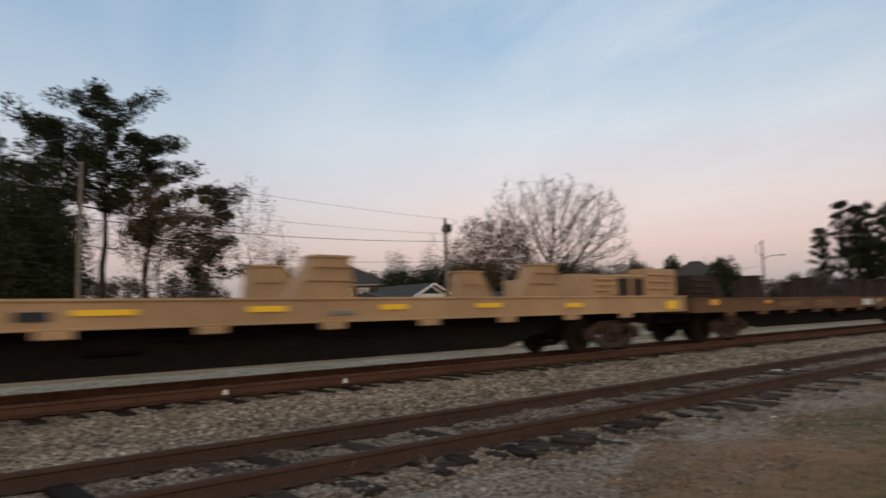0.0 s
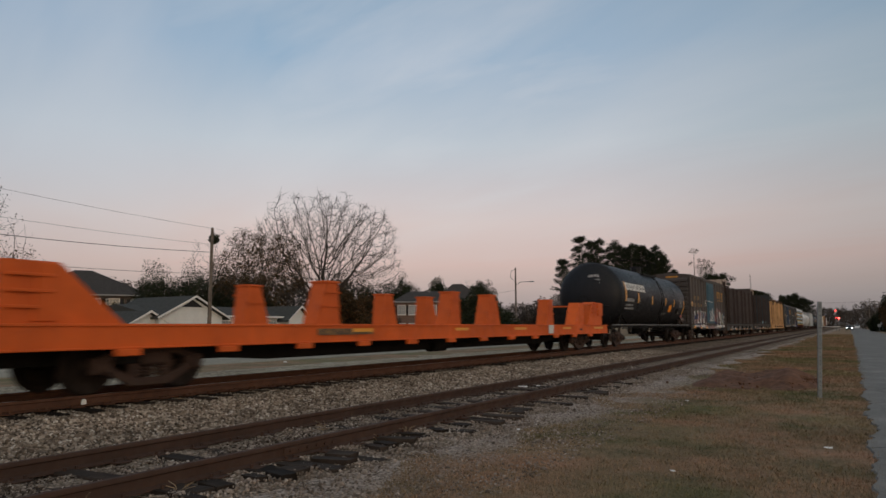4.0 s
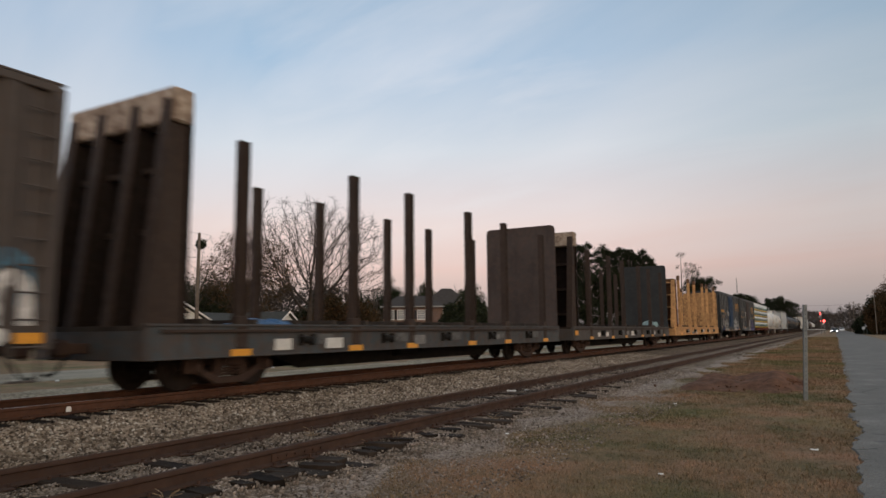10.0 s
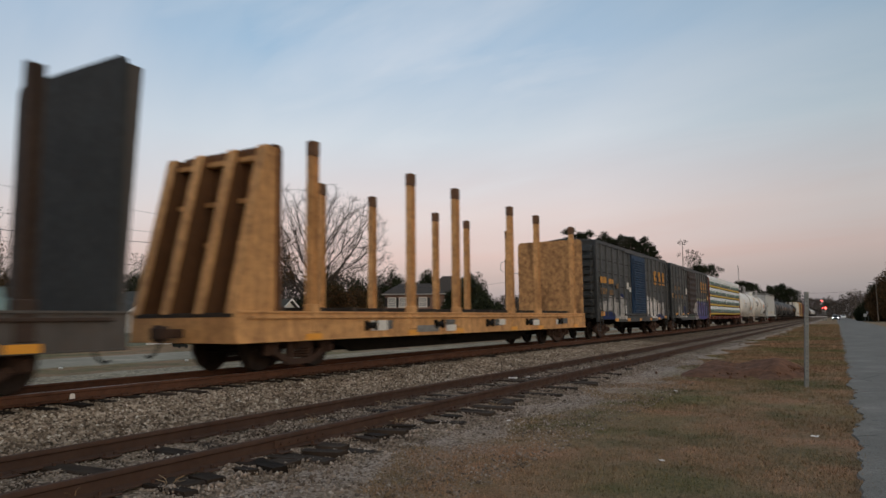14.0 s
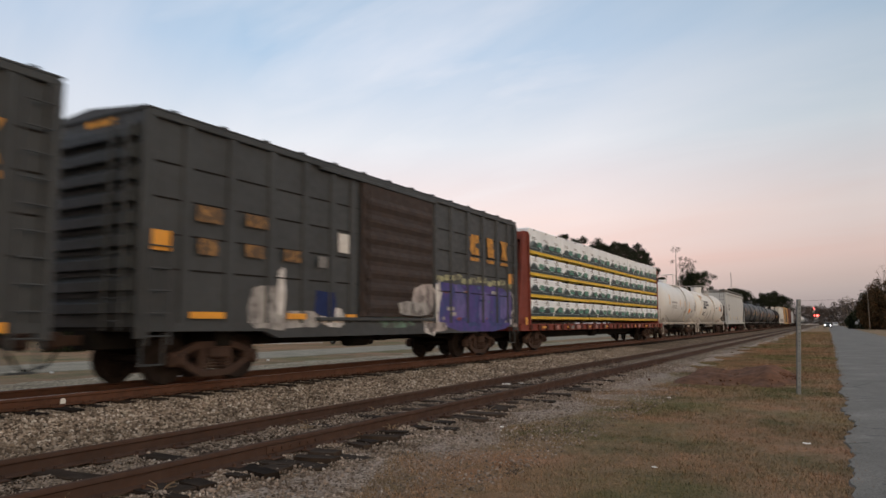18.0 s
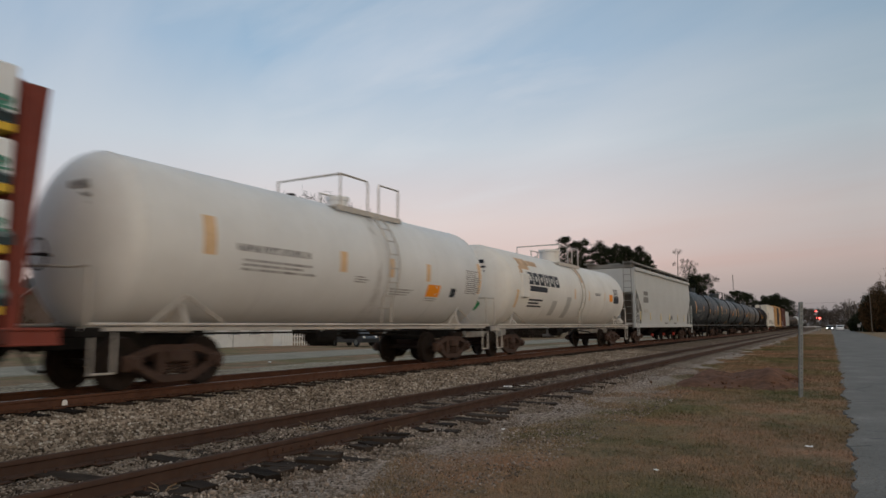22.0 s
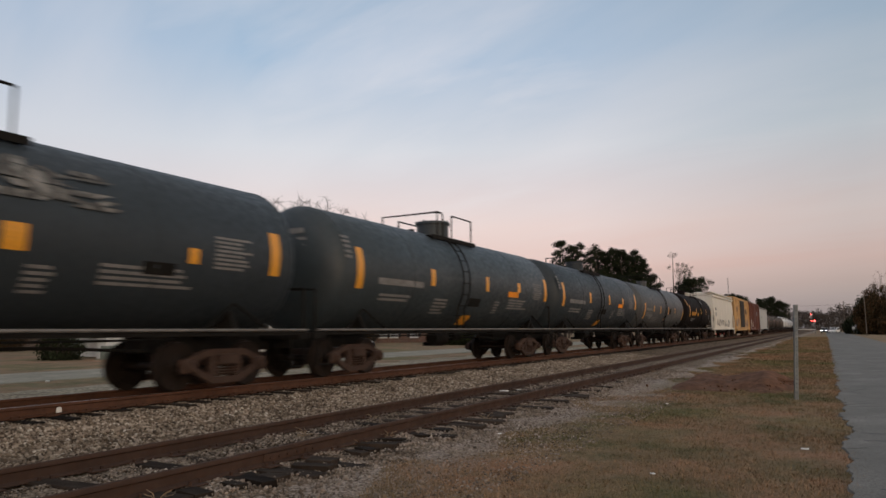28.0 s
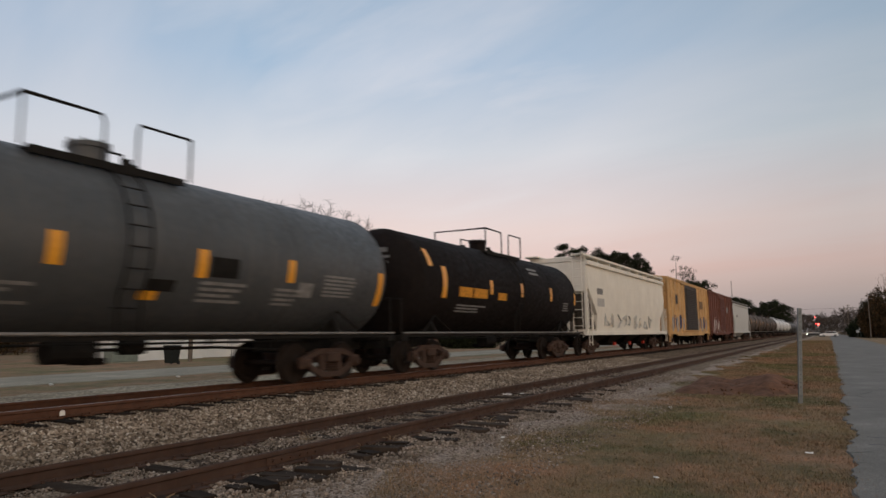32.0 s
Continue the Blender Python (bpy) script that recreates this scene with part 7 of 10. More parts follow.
def build_stake_cars():
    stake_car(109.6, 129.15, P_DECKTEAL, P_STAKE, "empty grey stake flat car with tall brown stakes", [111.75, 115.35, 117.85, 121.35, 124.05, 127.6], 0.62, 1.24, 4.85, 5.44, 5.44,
              [], [(112.6, 113.1, 0.72, 0.95, MAT_INK), (114.2, 114.8, 0.72, 0.95, MAT_INK), (117.9, 118.45, 0.74, 0.98, MAT_INKDIM), (123.0, 123.3, 0.8, 0.95, MAT_INKDIM)], P_CAP, P_BULKBROWN, front_mat=P_STAKE, plate_mat=P_SHADEPLATE)
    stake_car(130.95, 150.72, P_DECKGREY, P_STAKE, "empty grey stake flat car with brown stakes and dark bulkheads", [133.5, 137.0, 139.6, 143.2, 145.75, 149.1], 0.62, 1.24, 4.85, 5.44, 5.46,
              [(131.1, 131.5, 0.85, 1.05)], [(134.4, 134.8, 0.75, 0.95, MAT_INK), (135.7, 136.2, 0.75, 0.95, MAT_INK), (140.6, 141.4, 0.75, 1.0, MAT_INK), (139.6, 140.1, 0.8, 1.0, MAT_INKDIM), (146.2, 146.4, 0.78, 0.98, MAT_INK)], P_CAP, P_BULK, front_mat=P_STAKE, plate_mat=P_SHADEPLATE)
    rear = paint("rusty_yellow_bulkhead", (0.60, 0.35, 0.15), (0.13, 0.060, 0.035), 0.85, 0.7, (0.05, 0.025, 0.018))
    stake_car(153.0, 173.8, P_YELLOW, P_YELLOW, "yellow stake flat car with rust-scarred stakes and bulkheads, empty", [155.25, 159.3, 161.85, 165.9, 168.4, 172.45], 0.63, 1.26, 5.04, 4.78, 4.62,
              [], [(157.3, 158.0, 0.8, 1.05, MAT_INK), (159.4, 160.6, 0.72, 0.9, MAT_INKDIM), (161.0, 161.6, 0.72, 0.9, MAT_INK), (164.6, 165.1, 0.85, 1.05, MAT_INK), (167.6, 168.2, 0.8, 1.0, MAT_INK), (170.0, 170.5, 0.8, 1.0, MAT_INK)], None, rear, thick=1.2, plate_mat=P_SHADEYELLOW, tip_mat=P_RUSTPLATE)
    # lumber car
    car, half, mid = rail_car("lumber_flat_car", 208.9, 233.6, "oxide-red bulkhead flat car stacked with wrapped lumber", "lumber car")
    flat_deck(car, half, 0.82, 1.08, P_OXIDE, 1.55)
    bulkhead(car, -half + 0.02, 1, 1.0, 4.68, P_OXIDE, P_OXIDE, None, 1.52, 1.1)
    bulkhead(car, half - 0.56, -1, 1.0, 4.74, P_OXIDE, P_OXIDE, None, 1.40, 0.16)
    y0, y1 = 210.12 - mid, 232.85 - mid
    n = 6
    L = (y1 - y0) / n
    rows = [(1.20, 2.03), (2.06, 2.89), (2.92, 3.76), (3.79, 4.85)]
    wrap_seed = 0
    for r_, (za, zb) in enumerate(rows):
        for k in range(n):
            a, b = y0 + k * L + 0.015, y0 + (k + 1) * L - 0.015
            wob = random.Random(wrap_seed)
            wrap_seed += 1
            dx, dz = wob.uniform(-0.02, 0.02), wob.uniform(-0.014, 0.014)
            bun = part("wrapped_pack", Mesh().box(-1.36, 1.44 + dx, a, b, za + 0.165 + dz, zb - 0.02 + dz, 0.03), M_WRAP, car, "lumber bundle in white printed wrap")
            part("board_edge", Mesh().box(-1.34, 1.432 + dx, a + 0.01, b - 0.01, za + 0.05 + dz, za + 0.17 + dz, 0.012), M_YELLOWWOOD, bun, "yellow band of bare board edges")
            for q in range(3):
                yc = a + (q + 0.5) * L / 3 + wob.uniform(-0.08, 0.08)
                x = 1.44 + dx
                zz = za + 0.165 + dz
                def hump(half_w, low, high, power, shift):
                    """A ragged hill over a low band, as wide as its share of the wrap."""
                    top = []
                    for i in range(19):
                        u = i / 18
                        rise = max(0.0, math.sin(math.pi * min(1.0, max(0.0, (u - 0.10 + shift) / 0.80)))) ** power
                        top.append((yc + half_w - 2 * half_w * u, zz + low + (high - low) * rise + wob.uniform(-0.04, 0.045)))
                    return [(yc - half_w, zz + 0.012), (yc + half_w, zz + 0.012)] + top
                part("printed_slope", Mesh().prism(hump(L / 6.02, 0.17, 0.40, 0.95, wob.uniform(-0.16, 0.16)), "x", x, x + 0.003), M_FADEGREEN, bun, "grey-green printed slope")
                part("printed_hill", Mesh().prism(hump(L / 6.02, 0.13, 0.34, 1.0, wob.uniform(-0.16, 0.16)), "x", x, x + 0.0045), M_DKGREEN, bun, "dark green printed hill")
                part("wrap_fold", Mesh().box(x, x + 0.004, yc - 0.09, yc + 0.06, zb - 0.10, zb - 0.03), MAT_INKDIM, bun, "dark folded corner of the wrap")
                yb = yc + L / 6.4 + wob.uniform(-0.05, 0.05) if q < 2 else yc + L / 9
                yb = min(yb, b - 0.34)
                part("printed_badge", Mesh().prism(blob(yb, zz + 0.31, 0.56, 0.16, q + 3), "x", x, x + 0.0055), M_TEALPRINT, bun, "green printed badge")
                part("badge_bar", Mesh().box(x + 0.0055, x + 0.007, yb - 0.22, yb + 0.20, zz + 0.295, zz + 0.325), MAT_INKDIM, bun)
                part("badge_shadow", Mesh().box(x + 0.0045, x + 0.006, yb - 0.30, yb + 0.30, zz + 0.19, zz + 0.235), M_TEALPRINT, bun)
                for j in range(2):
                    part("printed_line", Mesh().box(x, x + 0.003, yc - 0.30 + 0.05 * j, yc + 0.12 + 0.1 * j, zz + 0.52 - 0.065 * j, zz + 0.548 - 0.065 * j), MAT_INKDIM, bun)
                part("printed_bar", Mesh().box(x + 0.0045, x + 0.007, yc - L / 8, yc + L / 12, zz + 0.10, zz + 0.130), M_FADEGREEN, bun)
        for k in range(n * 2):
            y = y0 + (k + 0.5) * L / 2
            part("bearing_strip", Mesh().box(-1.3, 1.4, y - 0.05, y + 0.05, za - 0.04, za + 0.03), MAT_TIE, car)
    for k in range(27):
        y = -half + 0.9 + k * (2 * half - 1.8) / 26
        part("stake_pocket", Mesh().box(1.55, 1.63, y - 0.12, y + 0.12, 0.84, 1.06, 0.02), P_POCKET, car, "dark oxide-red stake pocket")
    decals(car, "stencil_block", [(a - mid, b - mid, c, d) for a, b, c, d in tape_row(212.4, 229.6, 7, 0.86, 1.02, 0.55)], 1.585, M_FADEPINK)
    decals(car, "reflective_stripe", [(a - mid, b - mid, c, d) for a, b, c, d in tape_row(211, 231.5, 8, 0.90, 0.99, 0.5)] + [(-half + 0.4, -half + 0.62, 1.05, 1.32)], 1.585, MAT_AMBER)
    decals(car, "stencil_block", [(231.6 - mid, 231.9 - mid, 0.84, 1.02), (214.5 - mid, 214.9 - mid, 0.86, 1.0), (219.5 - mid, 219.9 - mid, 0.86, 1.0)], 1.585, MAT_INKDIM)
    underframe(car, half - 0.1, 0.56, 0.9)
    m = Mesh()
    for xa, xb in ((0.35, 0.5), (-0.5, -0.35)):
        m.prism([(-half + 4.2, 0.85), (half - 4.2, 0.85), (half - 5.6, 0.50), (-half + 5.6, 0.50)], "x", xa, xb)
    part("fish_belly_sill", m, MAT_BLACKFRAME, car)
    trucks(car, half - 2.5, half)
    brake_gear(car, 0.66)


M_WRAP = paint("white_lumber_wrap", (0.78, 0.83, 0.88), (0.52, 0.56, 0.60), 0.22, 0.4, (0.46, 0.50, 0.53), fading=0.1)
P_POCKET = paint("dark_oxide_pocket", (0.085, 0.026, 0.020), (0.04, 0.025, 0.02), 0.5, 0.8)
M_FADEPINK = plain("faded_pink_plate", (0.36, 0.20, 0.18), 0.7, 0.3, 8.0)
M_YELLOWWOOD = plain("yellow_wrap_band", (0.66, 0.46, 0.06), 0.55, 0.18, 4.0)
M_DKGREEN = plain("dark_green_print", (0.030, 0.047, 0.052), 0.5, 0.6, 2.2)
M_FADEGREEN = plain("grey_green_print", (0.19, 0.245, 0.265), 0.5, 0.5, 2.5)
M_TEALPRINT = plain("green_print", (0.07, 0.235, 0.18), 0.5, 0.2)


def crumpled(name, s0, s1, x0, x1, z, h, mat, label, seed):
    """A crumpled sheet lying on a deck and rolling with the train."""
    g = random.Random(seed)
    nx, ny = 7, 15
    mid, m = (s0 + s1) / 2, Mesh()
    grid = []
    for j in range(ny):
        for i in range(nx):
            u, v = i / (nx - 1), j / (ny - 1)
            edge = min(1.0, 4 * min(u, 1 - u, v, 1 - v) + 0.12)
            grid.append((x0 + (x1 - x0) * u + g.uniform(-0.03, 0.03), s0 - mid + (s1 - s0) * v + g.uniform(-0.03, 0.03), z + 0.012 + h * edge * g.uniform(0.35, 1.0)))
    low = [(x, y, z) for x, y, q in grid]
    n = nx * ny
    faces = [(j * nx + i, j * nx + i + 1, j * nx + i + nx + 1, j * nx + i + nx) for j in range(ny - 1) for i in range(nx - 1)]
    rim = [i for i in range(nx)] + [j * nx + nx - 1 for j in range(1, ny)] + [n - 2 - i for i in range(nx - 1)] + [j * nx for j in range(ny - 2, 0, -1)]
    faces += [tuple(n + q for q in reversed(f)) for f in faces] + [(rim[k - 1], n + rim[k - 1], n + rim[k], rim[k]) for k in range(len(rim))]
    m.add(grid + low, faces)
    ob = new(name, m.data(name, mat))
    ob.matrix_basis = pose(MAIN_X, mid, MAIN_TOP)
    tagged(ob, label, "tarpaulin" if "tarp" in name else "plastic sheet")
    TRAIN.append((ob, mid))


def build_deck_litter():
    blue = plain("blue_tarpaulin", (0.02, 0.085, 0.21), 0.45, 0.3, 5.0)
    film = plain("pale_teal_plastic", (0.20, 0.30, 0.31), 0.35, 0.4, 4.0)
    crumpled("blue_tarp", 111.95, 113.7, 0.55, 1.36, 1.21, 0.17, blue, "crumpled blue tarpaulin lying on the empty deck", 1)
    crumpled("plastic_sheet", 148.0, 149.2, 0.30, 1.30, 1.21, 0.50, film, "crumpled pale teal plastic sheet on the deck", 2)


# ---------------------------------------------------------------- covered hoppers
def hopper_car(s0, s1, mat, roof_mat, label, marks=(), tape=(), gates=True, rust=None):
    car, half, mid = rail_car("covered_hopper_car", s0, s1, label, "covered hopper", "covered hoppers")
    W, zb, zt = 1.56, 1.16, 4.42
    n = 9
    # side sheets bow outwards
    sec = [(W - 0.10 + 0.10 * math.sin(math.pi * i / (n - 1)), zb + (zt - zb) * i / (n - 1)) for i in range(n)]
    v, f = [], []
    slope = 1.9                                  # run of the end slope sheets
    for x, zz in sec:
        cut = slope * min(1.0, max(0.0, (3.15 - zz) / 1.2))
        v += [(x, -half + 0.55 + cut * 0.72, zz), (x, half - 0.55 - cut * 0.72, zz)]
    f = [(2 * i, 2 * i + 1, 2 * i + 3, 2 * i + 2) for i in range(n - 1)]
    k = len(v)
    v += [(-x, y, zz) for x, y, zz in v]
    f += [(2 * i + k, 2 * i + 2 + k, 2 * i + 3 + k, 2 * i + 1 + k) for i in range(n - 1)]
    for e in (0, 1):
        for i in range(n - 1):
            f.append((2 * i + e, 2 * i + 2 + e, 2 * i + 2 + e + k, 2 * i + e + k))
    f.append((0, k, k + 1, 1))
    body = part("body", Mesh().add(v, f), mat, car)
    # top chord and roof
    part("top_chord", Mesh().box(W - 0.14, W + 0.03, -half + 0.5, half - 0.5, zt - 0.06, zt + 0.14, 0.02).mirror_x(), mat, car)
    part("roof", Mesh().prism([(-W, zt + 0.13), (-W, zt + 0.15), (-0.9, zt + 0.34), (0.9, zt + 0.34), (W, zt + 0.15), (W, zt + 0.13)], "y", -half + 0.52, half - 0.52), roof_mat, car)
    for xa in (0.86, -1.46):
        walk_board = part("running_board", Mesh().box(xa, xa + 0.60, -half + 0.1, half - 0.1, zt + 0.385, zt + 0.41), roof_mat, car, "grated roof walkway")
        for j in range(6):
            part("grating_bar", Mesh().box(xa + j * 0.11, xa + j * 0.11 + 0.04, -half + 0.1, half - 0.1, zt + 0.41, zt + 0.445), roof_mat, walk_board)
        part("board_edge", Mesh().box(*sorted((xa + (0.60 if xa > 0 else 0.0), xa + (0.625 if xa > 0 else -0.025))), -half + 0.1, half - 0.1, zt + 0.36, zt + 0.46), roof_mat, walk_board)
        for j in range(9):
            yy = -half + 0.6 + j * (2 * half - 1.2) / 8
            part("bracket", Mesh().box(xa + 0.05, xa + 0.57, yy - 0.025, yy + 0.025, zt + 0.20, zt + 0.385), roof_mat, walk_board)
    m = Mesh().box(-0.3, 0.3, -half + 1.0, half - 1.0, zt + 0.34, zt + 0.44, 0.03)
    for j in range(9):
        y = -half + 1.6 + j * (2 * half - 3.2) / 8
        m.box(-0.36, 0.36, y - 0.06, y + 0.06, zt + 0.34, zt + 0.50, 0.01)
    part("hatch", m, roof_mat, car)
    # side sill, end platforms, end posts
    part("side_sill", Mesh().box(W - 0.12, W + 0.02, -half, half, 0.98, 1.18, 0.012).mirror_x(), mat, car)
    for s in (-1, 1):
        y0, y1 = sorted((s * half, s * (half - 1.6)))
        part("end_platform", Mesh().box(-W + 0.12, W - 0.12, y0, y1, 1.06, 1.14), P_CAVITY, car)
        m = Mesh()
        for x in (-1.40, 1.40):
            part("end_post", Mesh().box(x - 0.07, x + 0.07, *sorted((s * (half - 0.50), s * (half - 0.64))), 1.1, zt + 0.1, 0.01), mat, car)
            part("brace_post", Mesh().box(x - 0.03, x + 0.03, *sorted((s * (half - 1.5), s * (half - 1.62))), 1.1, 2.1), mat, car)
        for x in (-0.5, 0.5):
            part("end_post", Mesh().box(x - 0.05, x + 0.05, *sorted((s * (half - 0.5), s * (half - 0.6))), 1.1, 3.15), mat, car)
        m.box(-1.45, 1.45, *sorted((s * (half - 0.50), s * (half - 0.60))), 3.10, 3.24)
        part("end_beam", m, mat, car)
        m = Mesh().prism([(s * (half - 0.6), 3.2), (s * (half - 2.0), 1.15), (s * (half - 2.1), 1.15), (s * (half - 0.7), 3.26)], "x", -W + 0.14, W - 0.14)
        part("slope_sheet", m, P_CAVITY, car, "grimy slope sheet, darkened for the shade in the end cavity")
        part("end_wall", Mesh().box(-W + 0.12, W - 0.12, *sorted((s * (half - 0.52), s * (half - 0.60))), 3.18, zt + 0.1), mat, car)
        ladder(car, W + 0.05, s * (half - 0.5) - 0.22, s * (half - 0.5) + 0.22, 0.5, 2.7, mat)
        ladder(car, s * (half + 0.0), 0.95, 1.4, 0.9, zt + 0.5, roof_mat, axis="x")
        part("roof_grab_rail", Mesh().path([(1.4, s * (half - 0.5), zt + 0.1), (1.4, s * half, zt + 0.5), (1.36, s * (half - 0.7), zt + 0.56)], 0.022), roof_mat, car)
        part("air_reservoir", Mesh().tube((-0.6, s * (half - 1.1), 1.42), (0.6, s * (half - 1.1), 1.42), 0.24, n=14), P_CAVITY, car)
    # discharge hoppers
    for j in range(4):
        y = -half + 4.0 + j * (2 * half - 8.0) / 3
        hh = (2 * half - 8.0) / 6 + 0.3
        m = Mesh()
        vv = [(-1.25, y - hh, 1.1), (1.25, y - hh, 1.1), (1.25, y + hh, 1.1), (-1.25, y + hh, 1.1), (-0.5, y - 0.4, 0.50), (0.5, y - 0.4, 0.50), (0.5, y + 0.4, 0.50), (-0.5, y + 0.4, 0.50)]
        m.add(vv, [(0, 1, 5, 4), (1, 2, 6, 5), (2, 3, 7, 6), (3, 0, 4, 7), (4, 5, 6, 7), (0, 3, 2, 1)])
        hp = part("discharge_hopper", m, MAT_BLACKFRAME if gates else mat, car)
        if gates:
            part("slide_frame", Mesh().box(-0.6, 0.75, y - 0.42, y + 0.42, 0.40, 0.54, 0.02), MAT_BLACKFRAME, hp)
            part("outlet_gate", Mesh().box(0.76, 0.86, y - 0.20, y + 0.20, 0.38, 0.58, 0.03), MAT_RED, hp, "red outlet gate")
    for y0, y1, a, b, mt in marks:
        part("stencil_line", Mesh().box(W + 0.004, W + 0.008, y0 - mid, y1 - mid, a, b), mt, car)
    decals(car, "reflective_stripe", [(y - mid, y - mid + 0.18, 1.42, 1.95) for y in tape], W - 0.055, M_FADETAPE, depth=0.02)
    underframe(car, half - 0.1, 0.70, 1.0)
    trucks(car, half - 2.1, half)
    return car, half, mid


M_FADETAPE = plain("faded_yellow_tape", (0.62, 0.50, 0.26), 0.5, 0.15)
P_HOPGREY = paint("light_grey_hopper_paint", (0.47, 0.49, 0.495), (0.34, 0.31, 0.28), 0.07, 0.6, (0.38, 0.38, 0.37), fading=0.05)
# grime, plus the end cavity's shade painted into the colour
P_CAVITY = paint("grimy_shaded_hopper_end", (0.10, 0.088, 0.075), (0.06, 0.045, 0.035), 0.4, 0.8)
P_HOPROOF = paint("grey_hopper_roof", (0.22, 0.22, 0.21), (0.12, 0.09, 0.07), 0.3, 0.7)
P_HOPCREAM = paint("cream_hopper_paint", (0.72, 0.70, 0.64), (0.40, 0.28, 0.18), 0.22, 0.6, (0.46, 0.40, 0.32), fading=0.08)


def build_hoppers():
    hopper_car(267.85, 286.7, P_HOPGREY, P_HOPROOF, "light grey covered hopper car with a grated roof walk",
               [(270.1, 271.2, 2.95, 3.2, MAT_INKDIM), (270.1, 271.3, 2.5, 2.85, MAT_INKDIM), (270.1, 271.2, 1.9, 2.1, M_GREY), (279.2, 280.1, 1.2, 1.3, MAT_INKDIM), (276.0, 277.0, 1.2, 1.3, MAT_INKDIM), (278.3, 278.7, 1.5, 1.8, MAT_INKDIM)], (269.3, 271.9, 275.0, 277.8, 280.8, 283.4))
    car, half, mid = hopper_car(365.5, 383.75, P_HOPCREAM, P_HOPCREAM, "cream covered hopper car with scrawled graffiti low on its side",
               [(367.4, 368.4, 3.0, 3.3, MAT_INKDIM), (367.4, 368.6, 2.4, 2.8, M_GREY)], (370, 376))
    g = random.Random(8)
    for k in range(9):
        m = Mesh()
        y = 368.5 - mid + k * 1.2
        pts = [(1.565, y + g.uniform(0, 0.9), 1.3 + g.uniform(0, 0.8)) for _ in range(7)]
        m.path(pts, 0.02, 4)
        part("graffiti", m, M_GREY, car, "thin scrawled graffiti line")
    hopper_car(422.6, 441.8, P_HOPGREY, P_HOPROOF, "pale grey covered hopper car far down the train", [(426, 427.4, 2.9, 3.2, MAT_INKDIM)], (), gates=False)


build_box_cars()
build_flat_cars()
build_stake_cars()
build_deck_litter()
build_hoppers()


# ---------------------------------------------------------------- houses and street things beyond the train
def brick_material(name, base):
    m, nt, bsdf = material(name)
    b = node(nt, "ShaderNodeTexBrick", Scale=1.0)
    b.inputs["Color1"].default_value = (*base, 1)
    b.inputs["Color2"].default_value = (*[c * 0.72 for c in base], 1)
    b.inputs["Mortar"].default_value = (0.22, 0.20, 0.18, 1)
    b.inputs["Brick Width"].default_value, b.inputs["Row Height"].default_value, b.inputs["Mortar Size"].default_value = 0.22, 0.075, 0.008
    c = nt.nodes.new("ShaderNodeTexCoord")
    s = nt.nodes.new("ShaderNodeSeparateXYZ")
    nt.links.new(c.outputs["Object"], s.inputs[0])
    j = nt.nodes.new("ShaderNodeCombineXYZ")
    nt.links.new(maths(nt, "ADD", s.outputs[0], s.outputs[1]), j.inputs[0])
    nt.links.new(s.outputs[2], j.inputs[1])
    nt.links.new(j.outputs[0], b.inputs["Vector"])
    g = ramp(nt, [(0.3, (0.75,) * 3), (0.7, (1.2,) * 3)])
    nt.links.new(noisy(nt, 0.8, 5), g.inputs[0])
    nt.links.new(mixc(nt, b.outputs[0], g.outputs[0], 1.0, "MULTIPLY"), bsdf.inputs["Base Color"])
    bsdf.inputs["Roughness"].default_value = 0.9
    return m


M_BRICK = brick_material("brown_brick", (0.105, 0.066, 0.052))
M_BRICK2 = brick_material("red_brown_brick", (0.20, 0.105, 0.075))
M_SIDING = plain("white_siding", (0.72, 0.73, 0.72), 0.6, 0.06, 2.0)
M_SHINGLE = plain("dark_shingles", (0.058, 0.052, 0.049), 0.9, 0.3, 6.0, depth=0.6)
M_SHINGLE2 = plain("blue_grey_shingles", (0.060, 0.062, 0.058), 0.9, 0.25, 6.0, depth=0.6)
M_TRIM = plain("white_trim", (0.72, 0.71, 0.69), 0.5, 0.06)
M_DULLTRIM = plain("dull_grey_trim", (0.36, 0.35, 0.34), 0.6, 0.1)
M_SHUTTER = plain("dark_shutter", (0.035, 0.035, 0.04), 0.6, 0.2)
M_PANE = plain("window_pane", (0.30, 0.32, 0.34), 0.08, 0.1, 1.0)
M_PORCH = lamp_material("porch_bulb", (1.0, 0.62, 0.30), 14.0)
M_REDLAMP = lamp_material("red_signal_lamp", (1.0, 0.05, 0.04), 18.0)
M_HEAD = lamp_material("headlamp", (1.0, 0.95, 0.85), 30.0)


